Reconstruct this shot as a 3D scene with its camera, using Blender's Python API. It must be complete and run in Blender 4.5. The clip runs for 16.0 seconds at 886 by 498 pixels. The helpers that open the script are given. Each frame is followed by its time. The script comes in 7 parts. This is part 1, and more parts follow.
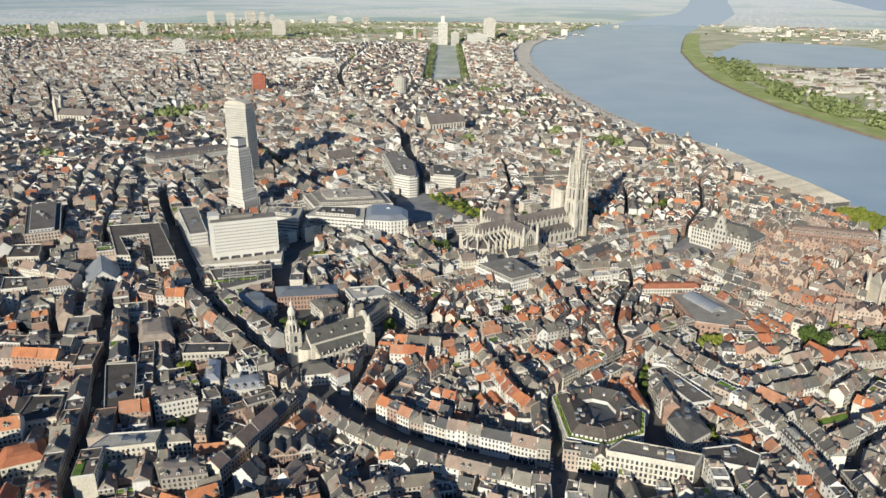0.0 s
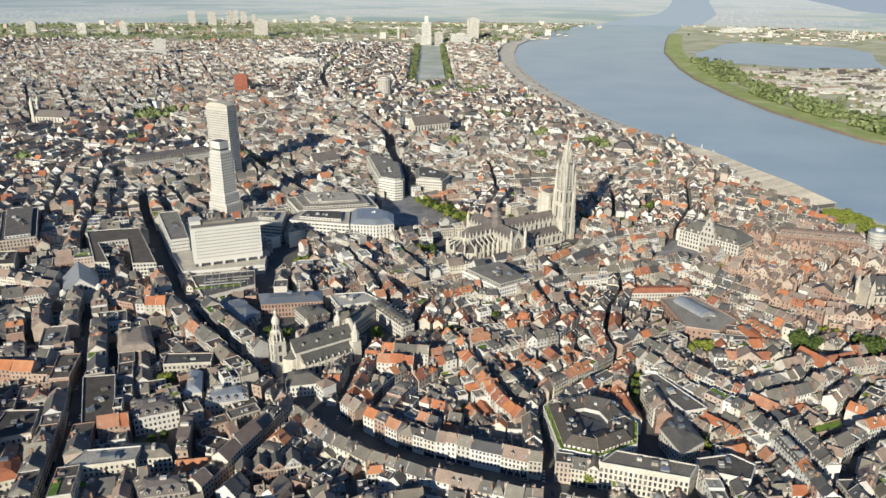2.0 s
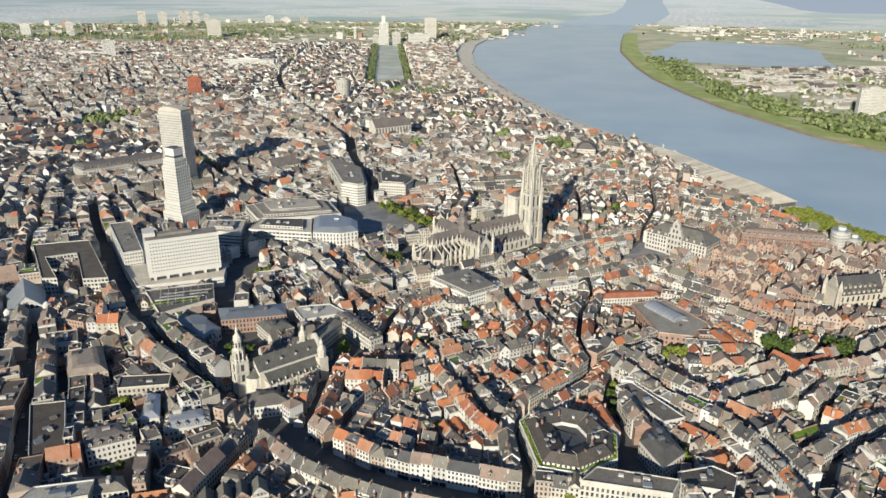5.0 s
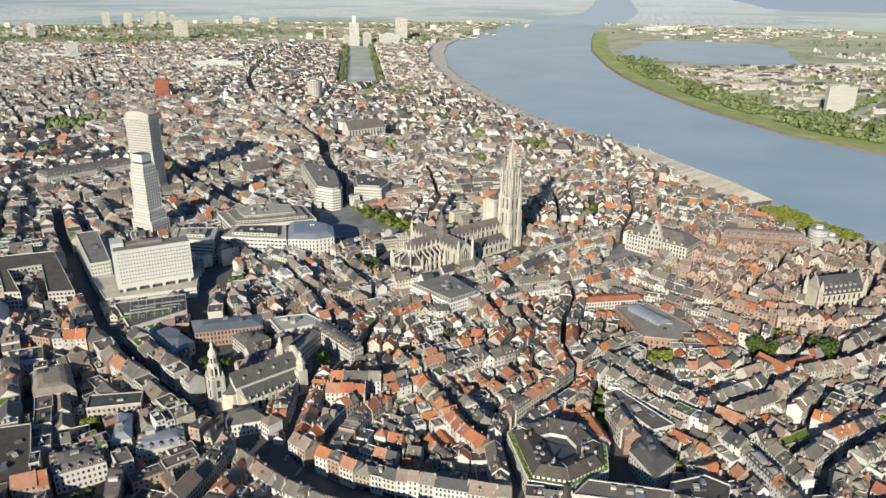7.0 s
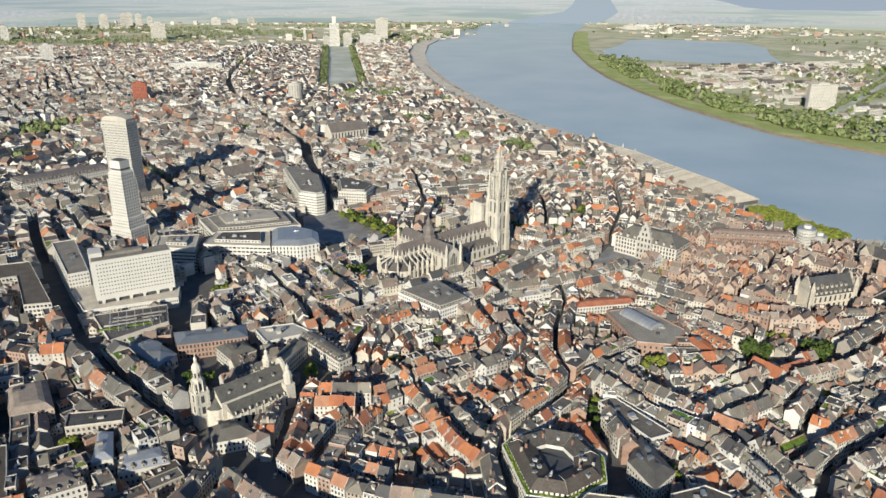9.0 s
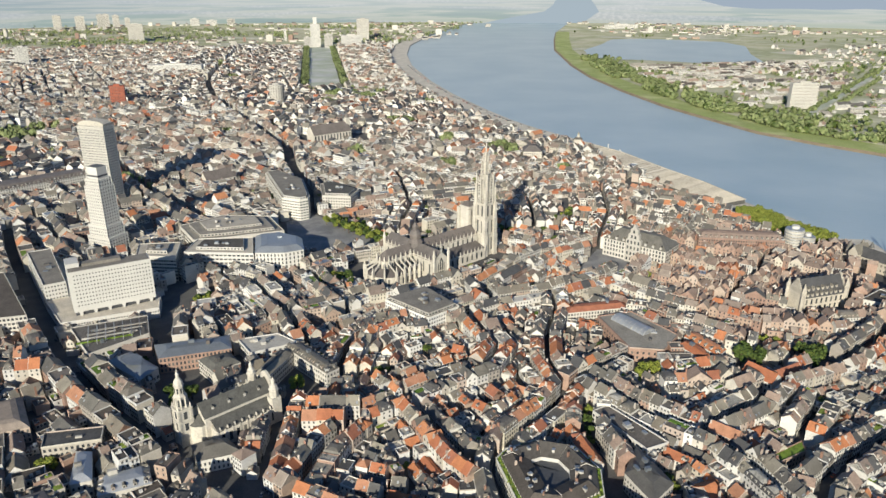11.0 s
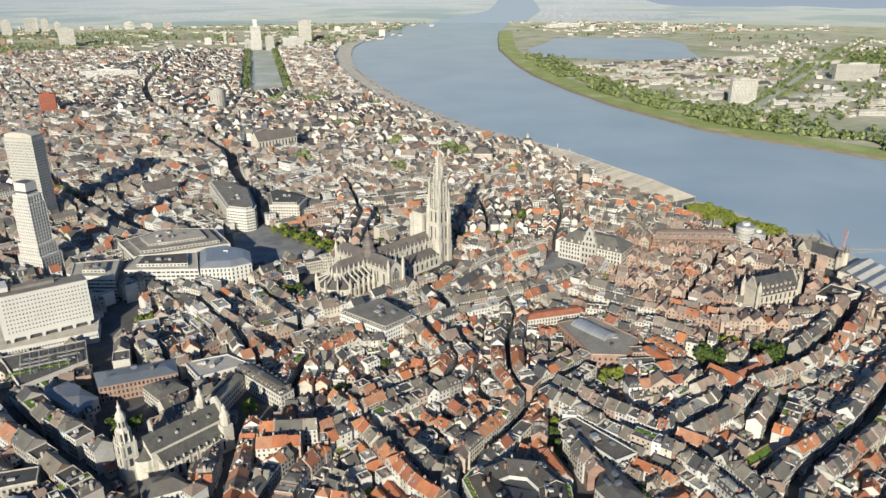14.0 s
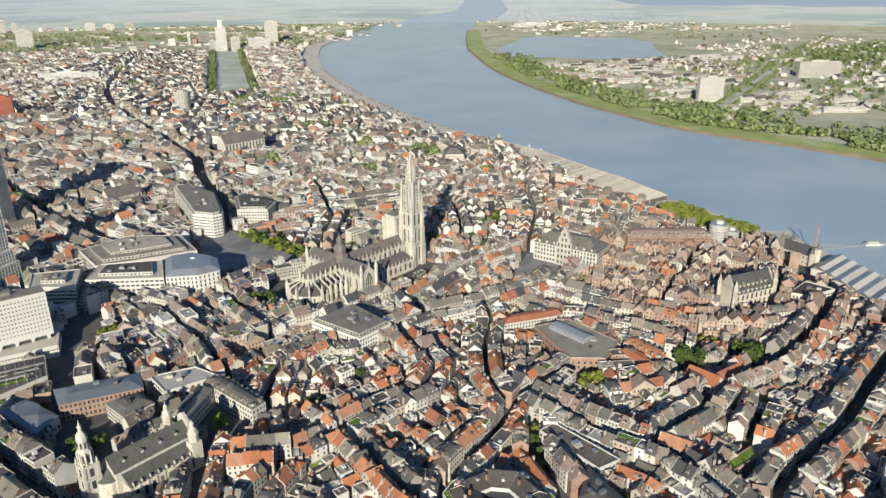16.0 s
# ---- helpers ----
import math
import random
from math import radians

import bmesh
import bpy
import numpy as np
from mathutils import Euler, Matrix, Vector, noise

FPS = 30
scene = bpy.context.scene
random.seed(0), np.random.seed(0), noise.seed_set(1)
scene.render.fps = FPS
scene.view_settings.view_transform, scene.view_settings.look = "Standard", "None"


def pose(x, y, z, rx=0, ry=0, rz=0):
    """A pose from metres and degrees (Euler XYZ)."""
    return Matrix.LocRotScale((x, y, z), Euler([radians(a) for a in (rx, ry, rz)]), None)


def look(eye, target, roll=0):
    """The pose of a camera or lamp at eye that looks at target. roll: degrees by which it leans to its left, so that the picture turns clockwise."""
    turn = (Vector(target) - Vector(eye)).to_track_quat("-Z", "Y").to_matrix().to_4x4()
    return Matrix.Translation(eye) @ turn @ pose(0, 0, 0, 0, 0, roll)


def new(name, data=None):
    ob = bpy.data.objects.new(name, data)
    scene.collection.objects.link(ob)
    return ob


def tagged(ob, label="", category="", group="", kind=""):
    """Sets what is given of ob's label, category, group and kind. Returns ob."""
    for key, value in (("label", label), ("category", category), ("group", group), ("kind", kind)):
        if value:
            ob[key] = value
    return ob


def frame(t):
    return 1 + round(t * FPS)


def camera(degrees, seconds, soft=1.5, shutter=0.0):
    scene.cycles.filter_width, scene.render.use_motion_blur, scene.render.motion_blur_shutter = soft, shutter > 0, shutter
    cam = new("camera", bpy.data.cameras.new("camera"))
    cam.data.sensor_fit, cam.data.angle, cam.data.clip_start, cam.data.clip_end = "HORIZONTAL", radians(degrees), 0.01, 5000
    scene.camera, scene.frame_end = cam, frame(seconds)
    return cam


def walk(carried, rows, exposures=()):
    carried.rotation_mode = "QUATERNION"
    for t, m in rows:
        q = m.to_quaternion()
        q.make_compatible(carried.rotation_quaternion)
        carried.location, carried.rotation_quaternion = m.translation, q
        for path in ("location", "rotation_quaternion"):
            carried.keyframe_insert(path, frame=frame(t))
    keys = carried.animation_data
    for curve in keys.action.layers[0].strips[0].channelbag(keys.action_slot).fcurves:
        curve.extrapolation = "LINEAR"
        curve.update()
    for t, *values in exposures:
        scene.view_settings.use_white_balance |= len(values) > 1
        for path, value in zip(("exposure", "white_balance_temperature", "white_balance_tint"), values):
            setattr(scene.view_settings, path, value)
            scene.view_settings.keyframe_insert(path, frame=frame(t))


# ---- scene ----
cam = camera(63.1, 16.0)
PATH = [
    (0, (0.51, -0.10, 270.23), (-0.16, 467.86, 94.12), 0.31),
    (0.5, (-0.00, 2.57, 270.45), (2.14, 470.51, 94.31), 0.33),
    (1, (-0.49, 5.38, 270.66), (4.35, 473.28, 94.46), 0.37),
    (1.5, (-1.16, 8.50, 270.83), (6.40, 476.34, 94.57), 0.41),
    (2, (-1.92, 11.52, 271.00), (8.31, 479.33, 94.80), 0.48),
    (2.5, (-2.64, 14.78, 270.82), (10.38, 482.51, 94.59), 0.54),
    (3, (-3.40, 18.02, 270.68), (13.03, 485.64, 94.44), 0.58),
    (3.5, (-4.44, 21.24, 271.03), (16.35, 488.67, 94.76), 0.61),
    (4, (-5.25, 24.36, 271.34), (20.90, 491.50, 95.00), 0.60),
    (6.5, (-10.77, 42.45, 271.95), (41.82, 507.34, 95.57), 0.48),
    (7, (-11.73, 46.14, 271.91), (44.42, 510.61, 95.51), 0.44),
    (7.5, (-12.65, 49.50, 271.84), (46.82, 513.63, 95.62), 0.38),
    (8, (-13.74, 53.02, 272.01), (48.88, 516.69, 95.69), 0.31),
    (8.5, (-14.41, 56.31, 272.25), (51.04, 519.56, 95.85), 0.26),
    (9, (-15.12, 59.59, 272.34), (53.06, 522.44, 95.91), 0.23),
    (11.5, (-17.28, 76.55, 272.91), (65.76, 536.95, 96.45), 0.03),
    (12, (-17.55, 80.05, 272.96), (69.47, 539.72, 96.55), -0.02),
    (12.5, (-17.65, 83.17, 273.16), (74.77, 541.81, 96.79), -0.07),
    (13, (-17.78, 86.15, 273.45), (81.43, 543.38, 97.11), -0.14),
    (13.5, (-17.66, 89.35, 273.80), (88.94, 544.88, 97.37), -0.22),
    (14, (-17.52, 92.83, 273.76), (96.14, 546.62, 97.25), -0.27),
    (14.5, (-17.43, 96.32, 273.64), (102.36, 548.51, 97.07), -0.31),
    (15, (-17.19, 99.77, 273.24), (107.73, 550.58, 96.72), -0.33),
    (15.5, (-16.85, 103.13, 272.66), (112.59, 552.66, 96.11), -0.35),
    (16, (-16.65, 106.47, 272.04), (116.36, 554.93, 95.43), -0.35),
]
walk(cam, [(t, look(eye, target, roll)) for t, eye, target, roll in PATH], exposures=((0, 0.46, 6100, 10), (16, 0.46, 6100, 10)))

# ---- world and sun ----
SUN_FROM = Vector((-0.42, -0.85, 0.35)).normalized()
world = bpy.data.worlds.new("sky")
scene.world = world
world.use_nodes = True
wn = world.node_tree.nodes
sky = wn.new("ShaderNodeTexSky")
sky.sky_type = "NISHITA"
sky.sun_disc = False
sky.sun_elevation = math.asin(SUN_FROM.z)
sky.sun_rotation = math.atan2(SUN_FROM.x, SUN_FROM.y)
sky.altitude = 0
sky.air_density = 1.0
sky.dust_density = 0.15
sky.ozone_density = 5.0
world.node_tree.links.new(sky.outputs[0], wn["Background"].inputs[0])
wn["Background"].inputs[1].default_value = 0.076
sun_lamp = bpy.data.lights.new("sun", "SUN")
sun_lamp.energy = 5.0
sun_lamp.angle = radians(0.6)
sun_lamp.color = (1.0, 0.905, 0.70)
sun = new("sun", sun_lamp)
sun.matrix_world = look(SUN_FROM * 900, (0, 0, 0))

# ---- materials ----
def material(name, colours, rough=0.85, metal=0.0, grain=0.6, blot=0.08, vary=0.25, bump=0.0, each=0.0, spec=0.3):
    """A material whose base colour is picked from colours for each loose piece, with grain (fine noise) and blots (broad stains).
    grain and blot are noise scales per metre."""
    m = bpy.data.materials.new(name)
    m.use_nodes = True
    n, link = m.node_tree.nodes, m.node_tree.links.new
    b = n["Principled BSDF"]
    b.inputs["Roughness"].default_value = rough
    b.inputs["Metallic"].default_value = metal
    b.inputs["Specular IOR Level"].default_value = spec
    geo, info = n.new("ShaderNodeNewGeometry"), n.new("ShaderNodeObjectInfo")
    add = n.new("ShaderNodeMath")
    add.operation = "ADD"
    link(geo.outputs["Random Per Island"], add.inputs[0])
    link(info.outputs["Random"], add.inputs[1])
    fr = n.new("ShaderNodeMath")
    fr.operation = "FRACT"
    link(add.outputs[0], fr.inputs[0])
    ramp = n.new("ShaderNodeValToRGB")
    ramp.color_ramp.interpolation = "CONSTANT"
    els = ramp.color_ramp.elements
    while len(els) < len(colours):
        els.new(0.5)
    for i, c in enumerate(colours):
        els[i].position = i / len(colours)
        els[i].color = (*c, 1)
    link(fr.outputs[0], ramp.inputs[0])
    where = n.new("ShaderNodeTexCoord")
    noises = []
    for scale, detail in ((grain, 3.0), (blot, 4.0)):
        t = n.new("ShaderNodeTexNoise")
        t.inputs["Scale"].default_value = scale
        t.inputs["Detail"].default_value = detail
        link(where.outputs["Object"], t.inputs["Vector"])
        noises.append(t)
    mix = n.new("ShaderNodeMath")
    mix.operation = "ADD"
    link(noises[0].outputs[0], mix.inputs[0])
    link(noises[1].outputs[0], mix.inputs[1])
    span = n.new("ShaderNodeMapRange")
    span.inputs["From Min"].default_value, span.inputs["From Max"].default_value = 0.65, 1.35
    span.inputs["To Min"].default_value, span.inputs["To Max"].default_value = 1 - vary, 1 + vary * 0.6
    link(mix.outputs[0], span.inputs["Value"])
    mul = n.new("ShaderNodeVectorMath")
    mul.operation = "SCALE"
    link(ramp.outputs[0], mul.inputs[0])
    link(span.outputs[0], mul.inputs["Scale"])
    link(mul.outputs[0], b.inputs["Base Color"])
    if bump:
        bm = n.new("ShaderNodeBump")
        bm.inputs["Strength"].default_value = bump
        bm.inputs["Distance"].default_value = 0.3
        link(noises[0].outputs[0], bm.inputs["Height"])
        link(bm.outputs[0], b.inputs["Normal"])
    return m


PLASTER, BRICK, SLATE, TILE, BROWN, FLAT, GLASS, METAL, STACK, LAWN, STONE, WHITE, PALE, DARK, RUST, COPPER, LEAD, MOSS, DECK, RUSTY, PAINT, FELT = range(22)
MATS = [
    material("painted_plaster", [(.58, .565, .53), (.54, .50, .415), (.48, .44, .37), (.60, .595, .575), (.42, .385, .33), (.56, .525, .455), (.50, .48, .45), (.58, .57, .545), (.38, .34, .295), (.32, .29, .255), (.44, .36, .30)], .85, grain=.9, blot=.12, vary=.22),
    material("brick_wall", [(.33, .22, .17), (.39, .29, .225), (.28, .185, .145), (.43, .345, .28), (.37, .255, .20)], .9, grain=1.4, blot=.2, vary=.3),
    material("slate_roof", [(.125, .115, .10), (.165, .15, .125), (.095, .092, .09), (.205, .185, .15), (.115, .108, .098), (.245, .22, .175), (.08, .078, .078), (.15, .14, .12), (.19, .165, .13)], .6, grain=1.6, blot=.15, vary=.4, bump=.4, spec=.4),
    material("orange_tile_roof", [(.44, .175, .08), (.37, .14, .07), (.47, .21, .105), (.31, .125, .075), (.40, .20, .12)], .8, grain=1.8, blot=.2, vary=.35, bump=.4),
    material("brown_tile_roof", [(.28, .205, .163), (.245, .185, .152), (.315, .235, .185), (.215, .17, .143), (.28, .23, .19), (.19, .145, .12)], .85, grain=1.6, blot=.2, vary=.35, bump=.4),
    material("flat_roofing", [(.19, .17, .145), (.11, .104, .098), (.28, .255, .215), (.15, .132, .115), (.36, .34, .30), (.085, .083, .083), (.13, .12, .11)], .9, grain=.8, blot=.1, vary=.4),
    material("window_glass", [(.055, .060, .068), (.075, .077, .08), (.04, .045, .052), (.14, .135, .125)], .16, vary=.2, spec=.6),
    material("grey_metal", [(.38, .40, .42), (.28, .30, .32), (.46, .47, .48)], .45, .6, grain=1, vary=.2),
    material("chimney_brick", [(.32, .18, .13), (.42, .34, .28), (.25, .15, .11), (.5, .44, .38)], .9, grain=2, vary=.3),
    material("roof_garden", [(.16, .24, .035), (.11, .19, .03), (.22, .28, .05)], .9, grain=1.5, blot=.3, vary=.5, bump=.6),
    material("weathered_stone", [(.52, .485, .415), (.48, .445, .38), (.55, .51, .44)], .9, grain=.8, blot=.09, vary=.32, bump=.3),
    material("white_facade", [(.56, .54, .495), (.54, .52, .48)], .8, grain=.7, blot=.05, vary=.1),
    material("pale_concrete", [(.48, .455, .41), (.42, .395, .35), (.53, .50, .445)], .85, grain=.7, blot=.08, vary=.2),
    material("dark_cladding", [(.07, .072, .078), (.10, .10, .105)], .5, grain=.8, vary=.25),
    material("red_cladding", [(.36, .095, .055), (.34, .105, .06)], .8, grain=.6, blot=.06, vary=.2),
    material("copper_green_roof", [(.13, .16, .15), (.11, .135, .13)], .7, grain=1, vary=.3),
    material("old_lead_roof", [(.165, .142, .128), (.145, .128, .118)], .6, grain=1.2, blot=.12, vary=.35, bump=.3),
    material("mossy_roof", [(.105, .102, .092), (.12, .116, .104)], .9, grain=.9, blot=.15, vary=.4),
    material("weathered_deck", [(.47, .425, .35), (.40, .36, .30), (.51, .46, .38), (.43, .39, .325)], .9, grain=.8, blot=.1, vary=.25),
    material("brown_roofing", [(.088, .075, .064), (.115, .097, .082), (.068, .061, .057), (.10, .09, .08)], .9, grain=.7, blot=.09, vary=.4),
    material("bright_paint", [(.66, .64, .59), (.63, .61, .555), (.65, .62, .55), (.68, .665, .63)], .8, grain=.8, blot=.07, vary=.14),
    material("worn_felt_roof", [(.26, .235, .20), (.22, .20, .172), (.29, .265, .225)], .9, grain=.7, blot=.08, vary=.35),
]
material("foliage", [(.055, .085, .018), (.075, .11, .022), (.04, .07, .018), (.10, .13, .025), (.065, .10, .02)], .8, grain=.5, blot=.05, vary=.35)
material("light_foliage", [(.16, .19, .03), (.20, .23, .035), (.12, .16, .028), (.24, .25, .045)], .8, grain=.5, blot=.05, vary=.3)
# green of the far trees, paled and greyed in its colour for the haze
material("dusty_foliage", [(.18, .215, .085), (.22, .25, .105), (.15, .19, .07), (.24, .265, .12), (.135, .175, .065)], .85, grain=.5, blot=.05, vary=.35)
material("bark", [(.12, .09, .065)], .95, grain=4, vary=.4)


def ground_material(name, tones, grain, blot, rough=.95):
    """Ground with two or three tones that run into one another by broad noise."""
    m = material(name, [(1, 1, 1)], rough, grain=grain, blot=blot, vary=.25)
    n, link = m.node_tree.nodes, m.node_tree.links.new
    ramp = next(x for x in n if x.type == "VALTORGB")
    t = n.new("ShaderNodeTexNoise")
    t.inputs["Scale"].default_value = blot * 0.6
    t.inputs["Detail"].default_value = 5
    link(n["Texture Coordinate"].outputs["Object"], t.inputs["Vector"])
    link(t.outputs[0], ramp.inputs[0])
    ramp.color_ramp.interpolation = "LINEAR"
    els = ramp.color_ramp.elements
    while len(els) < len(tones):
        els.new(.5)
    for i, c in enumerate(tones):
        els[i].position = .34 + .32 * i / max(1, len(tones) - 1)
        els[i].color = (*c, 1)
    return m


FAR_MAT = ground_material("avenue_gravel", [(.50, .50, .49), (.40, .43, .33), (.57, .56, .54)], .2, .012)
STREET_MAT = ground_material("street_paving", [(.075, .075, .076), (.115, .11, .105), (.09, .088, .086)], .8, .05)
FIELD_MAT = ground_material("fields", [(.39, .39, .24), (.50, .47, .34), (.32, .335, .195), (.55, .52, .42)], .05, .006)
GRASS_MAT = ground_material("river_meadow", [(.37, .40, .15), (.29, .34, .11), (.44, .45, .21)], .3, .02)
QUAY_MAT = ground_material("quay_paving", [(.60, .545, .46), (.52, .475, .40), (.65, .59, .50)], .4, .04)
SAND_MAT = ground_material("river_mud", [(.20, .155, .10), (.26, .21, .14)], .5, .06)
WATER_MAT = bpy.data.materials.new("river_water")
WATER_MAT.use_nodes = True
wm, wl = WATER_MAT.node_tree.nodes, WATER_MAT.node_tree.links.new
wb = wm["Principled BSDF"]
silt, tone = wm.new("ShaderNodeTexNoise"), wm.new("ShaderNodeValToRGB")
silt.inputs["Scale"].default_value, silt.inputs["Detail"].default_value = .006, 5
tone.color_ramp.elements[0].position, tone.color_ramp.elements[1].position = .35, .68
tone.color_ramp.elements[0].color, tone.color_ramp.elements[1].color = (.275, .36, .42, 1), (.36, .435, .48, 1)
wl(silt.outputs[0], tone.inputs[0]), wl(tone.outputs[0], wb.inputs["Base Color"])
wb.inputs["Roughness"].default_value = .3
wb.inputs["IOR"].default_value = 1.33
wt, wbump, wc = wm.new("ShaderNodeTexNoise"), wm.new("ShaderNodeBump"), wm.new("ShaderNodeTexCoord")
wt.inputs["Scale"].default_value, wt.inputs["Detail"].default_value = .12, 6
wbump.inputs["Strength"].default_value, wbump.inputs["Distance"].default_value = .25, 1.2
wl(wc.outputs["Object"], silt.inputs["Vector"]), wl(wc.outputs["Object"], wt.inputs["Vector"]), wl(wt.outputs[0], wbump.inputs["Height"]), wl(wbump.outputs[0], wb.inputs["Normal"])

# ---- mesh building ----
class Shape:
    """Collects faces with material numbers; at() sets the place and turn of what is added next."""

    def __init__(self):
        self.v, self.f, self.m = [], [], []
        self.ox = self.oy = self.oz = 0.0
        self.c, self.s = 1.0, 0.0

    def at(self, x, y, angle=0.0, z=0.0):
        self.ox, self.oy, self.oz = x, y, z
        self.c, self.s = math.cos(angle), math.sin(angle)
        return self

    def add(self, verts, faces, mat=0):
        base = len(self.v)
        c, s, ox, oy, oz = self.c, self.s, self.ox, self.oy, self.oz
        self.v.extend((ox + c * x - s * y, oy + s * x + c * y, oz + z) for x, y, z in verts)
        self.f.extend(tuple(base + i for i in face) for face in faces)
        self.m.extend([mat] * len(faces))

    def box(self, x0, y0, z0, x1, y1, z1, mat=0, bottom=False):
        faces = [(0, 1, 5, 4), (1, 2, 6, 5), (2, 3, 7, 6), (3, 0, 4, 7), (4, 5, 6, 7)]
        if bottom:
            faces.append((3, 2, 1, 0))
        self.add([(x0, y0, z0), (x1, y0, z0), (x1, y1, z0), (x0, y1, z0), (x0, y0, z1), (x1, y0, z1), (x1, y1, z1), (x0, y1, z1)], faces, mat)

    def loft(self, a, za, b, zb, mat=0, cap=True):
        """Between two outlines of the same number of points (anticlockwise)."""
        n = len(a)
        verts = [(x, y, za) for x, y in a] + [(x, y, zb) for x, y in b]
        faces = [(i, (i + 1) % n, n + (i + 1) % n, n + i) for i in range(n)]
        if cap:
            faces.append(tuple(range(n, 2 * n)))
        self.add(verts, faces, mat)

    def prism(self, outline, z0, z1, mat=0):
        self.loft(outline, z0, outline, z1, mat)

    def ring(self, n, r, cx=0.0, cy=0.0, turn=0.0):
        return [(cx + r * math.cos(turn + 2 * math.pi * i / n), cy + r * math.sin(turn + 2 * math.pi * i / n)) for i in range(n)]

    def turned(self, n, profile, cx=0.0, cy=0.0, mat=0, turn=0.0):
        """A turned body: profile of (radius, z)."""
        for (ra, za), (rb, zb) in zip(profile, profile[1:]):
            self.loft(self.ring(n, ra, cx, cy, turn), za, self.ring(n, max(rb, .02), cx, cy, turn), zb, mat)

    def gable(self, x0, y0, x1, y1, z0, zr, along="x", mat=0, over=0.0, thick=0.25):
        """A pitched roof slab over the rectangle with its ridge along x or y."""
        flip = along == "y"
        if flip:
            x0, y0, x1, y1 = y0, x0, y1, x1
        drop = over * (zr - z0) / max(.1, (y1 - y0) / 2)
        x0, x1, ya, yb, ym = x0 - over * .4, x1 + over * .4, y0 - over, y1 + over, (y0 + y1) / 2
        ze = z0 - drop
        pts = []
        for x in (x0, x1):
            pts += [(x, ya, ze), (x, ya, ze + thick), (x, ym, zr + thick), (x, yb, ze + thick), (x, yb, ze), (x, ym, zr - thick * .5)]
        faces = [(0, 6, 7, 1), (1, 7, 8, 2), (2, 8, 9, 3), (3, 9, 10, 4), (0, 1, 2, 5), (5, 2, 3, 4), (11, 8, 7, 6), (10, 9, 8, 11)]
        if flip:
            pts = [(b, a, c) for a, b, c in pts]
            faces = [tuple(reversed(f)) for f in faces]
        self.add(pts, faces, mat)

    def gable_body(self, x0, y0, x1, y1, z0, h, zr, along="x", mat=0):
        """Walls with their gables in one piece."""
        xm, ym = (x0 + x1) / 2, (y0 + y1) / 2
        tips = [(x0, ym, zr), (x1, ym, zr)] if along == "x" else [(xm, y0, zr), (xm, y1, zr)]
        faces = [(0, 1, 5, 4), (1, 2, 6, 5), (2, 3, 7, 6), (3, 0, 4, 7)] + ([(7, 4, 8), (5, 6, 9)] if along == "x" else [(4, 5, 8), (6, 7, 9)])
        self.add([(x0, y0, z0), (x1, y0, z0), (x1, y1, z0), (x0, y1, z0), (x0, y0, h), (x1, y0, h), (x1, y1, h), (x0, y1, h)] + tips, faces, mat)

    def gable_end(self, x0, y0, x1, y1, z0, zr, along="x", mat=0):
        """The two triangles of wall below a pitched roof."""
        if along == "x":
            ym = (y0 + y1) / 2
            self.add([(x0, y0, z0), (x0, y1, z0), (x0, ym, zr), (x1, y0, z0), (x1, y1, z0), (x1, ym, zr)], [(1, 0, 2), (3, 4, 5)], mat)
        else:
            xm = (x0 + x1) / 2
            self.add([(x0, y0, z0), (x1, y0, z0), (xm, y0, zr), (x0, y1, z0), (x1, y1, z0), (xm, y1, zr)], [(0, 1, 2), (4, 3, 5)], mat)

    def hip(self, x0, y0, x1, y1, z0, zr, inset, mat=0):
        """A hipped or mansard roof: the rectangle drawn in by inset at the top."""
        self.loft([(x0, y0), (x1, y0), (x1, y1), (x0, y1)], z0, [(x0 + inset, y0 + inset), (x1 - inset, y0 + inset), (x1 - inset, y1 - inset), (x0 + inset, y1 - inset)], zr, mat)

    def panes(self, side, a0, a1, at, zs, count, w, h, mat=GLASS, deep=0.12):
        """Rows of windows, each a thin block, on the wall at y=at (side -1 or +1) or x=at (side -2 or +2), from a0 to a1, at the sill heights zs."""
        step = (a1 - a0) / count
        out = deep if side > 0 else -deep
        for z in zs:
            for i in range(count):
                m = a0 + step * (i + .5)
                p, q = m - w / 2, m + w / 2
                if abs(side) == 1:
                    pts = [(p, at + out, z), (q, at + out, z), (q, at + out, z + h), (p, at + out, z + h)]
                else:
                    pts = [(at + out, p, z), (at + out, q, z), (at + out, q, z + h), (at + out, p, z + h)]
                face = (0, 1, 2, 3) if side in (-1, 2) else (3, 2, 1, 0)
                self.add(pts, [face], mat)

    def mesh(self, name):
        used = sorted(set(self.m), key=str)
        me = bpy.data.meshes.new(name)
        me.from_pydata(self.v, [], self.f)
        slot = {m: i for i, m in enumerate(used)}
        for m in used:
            me.materials.append(MATS[m] if isinstance(m, int) else bpy.data.materials[m])
        me.polygons.foreach_set("material_index", [slot[m] for m in self.m])
        me.update()
        return me


def part(name, shape, parent, label="", kind=""):
    """One mesh object under a thing or a part."""
    ob = new(name, shape.mesh(name))
    ob.parent = parent
    if label or kind:
        tagged(ob, label, kind=kind)
    return ob


def thing(name, x, y, angle, label, category, group="", z=0.0):
    """An Empty at a thing's base."""
    ob = new(name)
    ob.empty_display_size = 2
    ob.matrix_world = pose(x, y, z, 0, 0, math.degrees(angle))
    return tagged(ob, label, category, group)


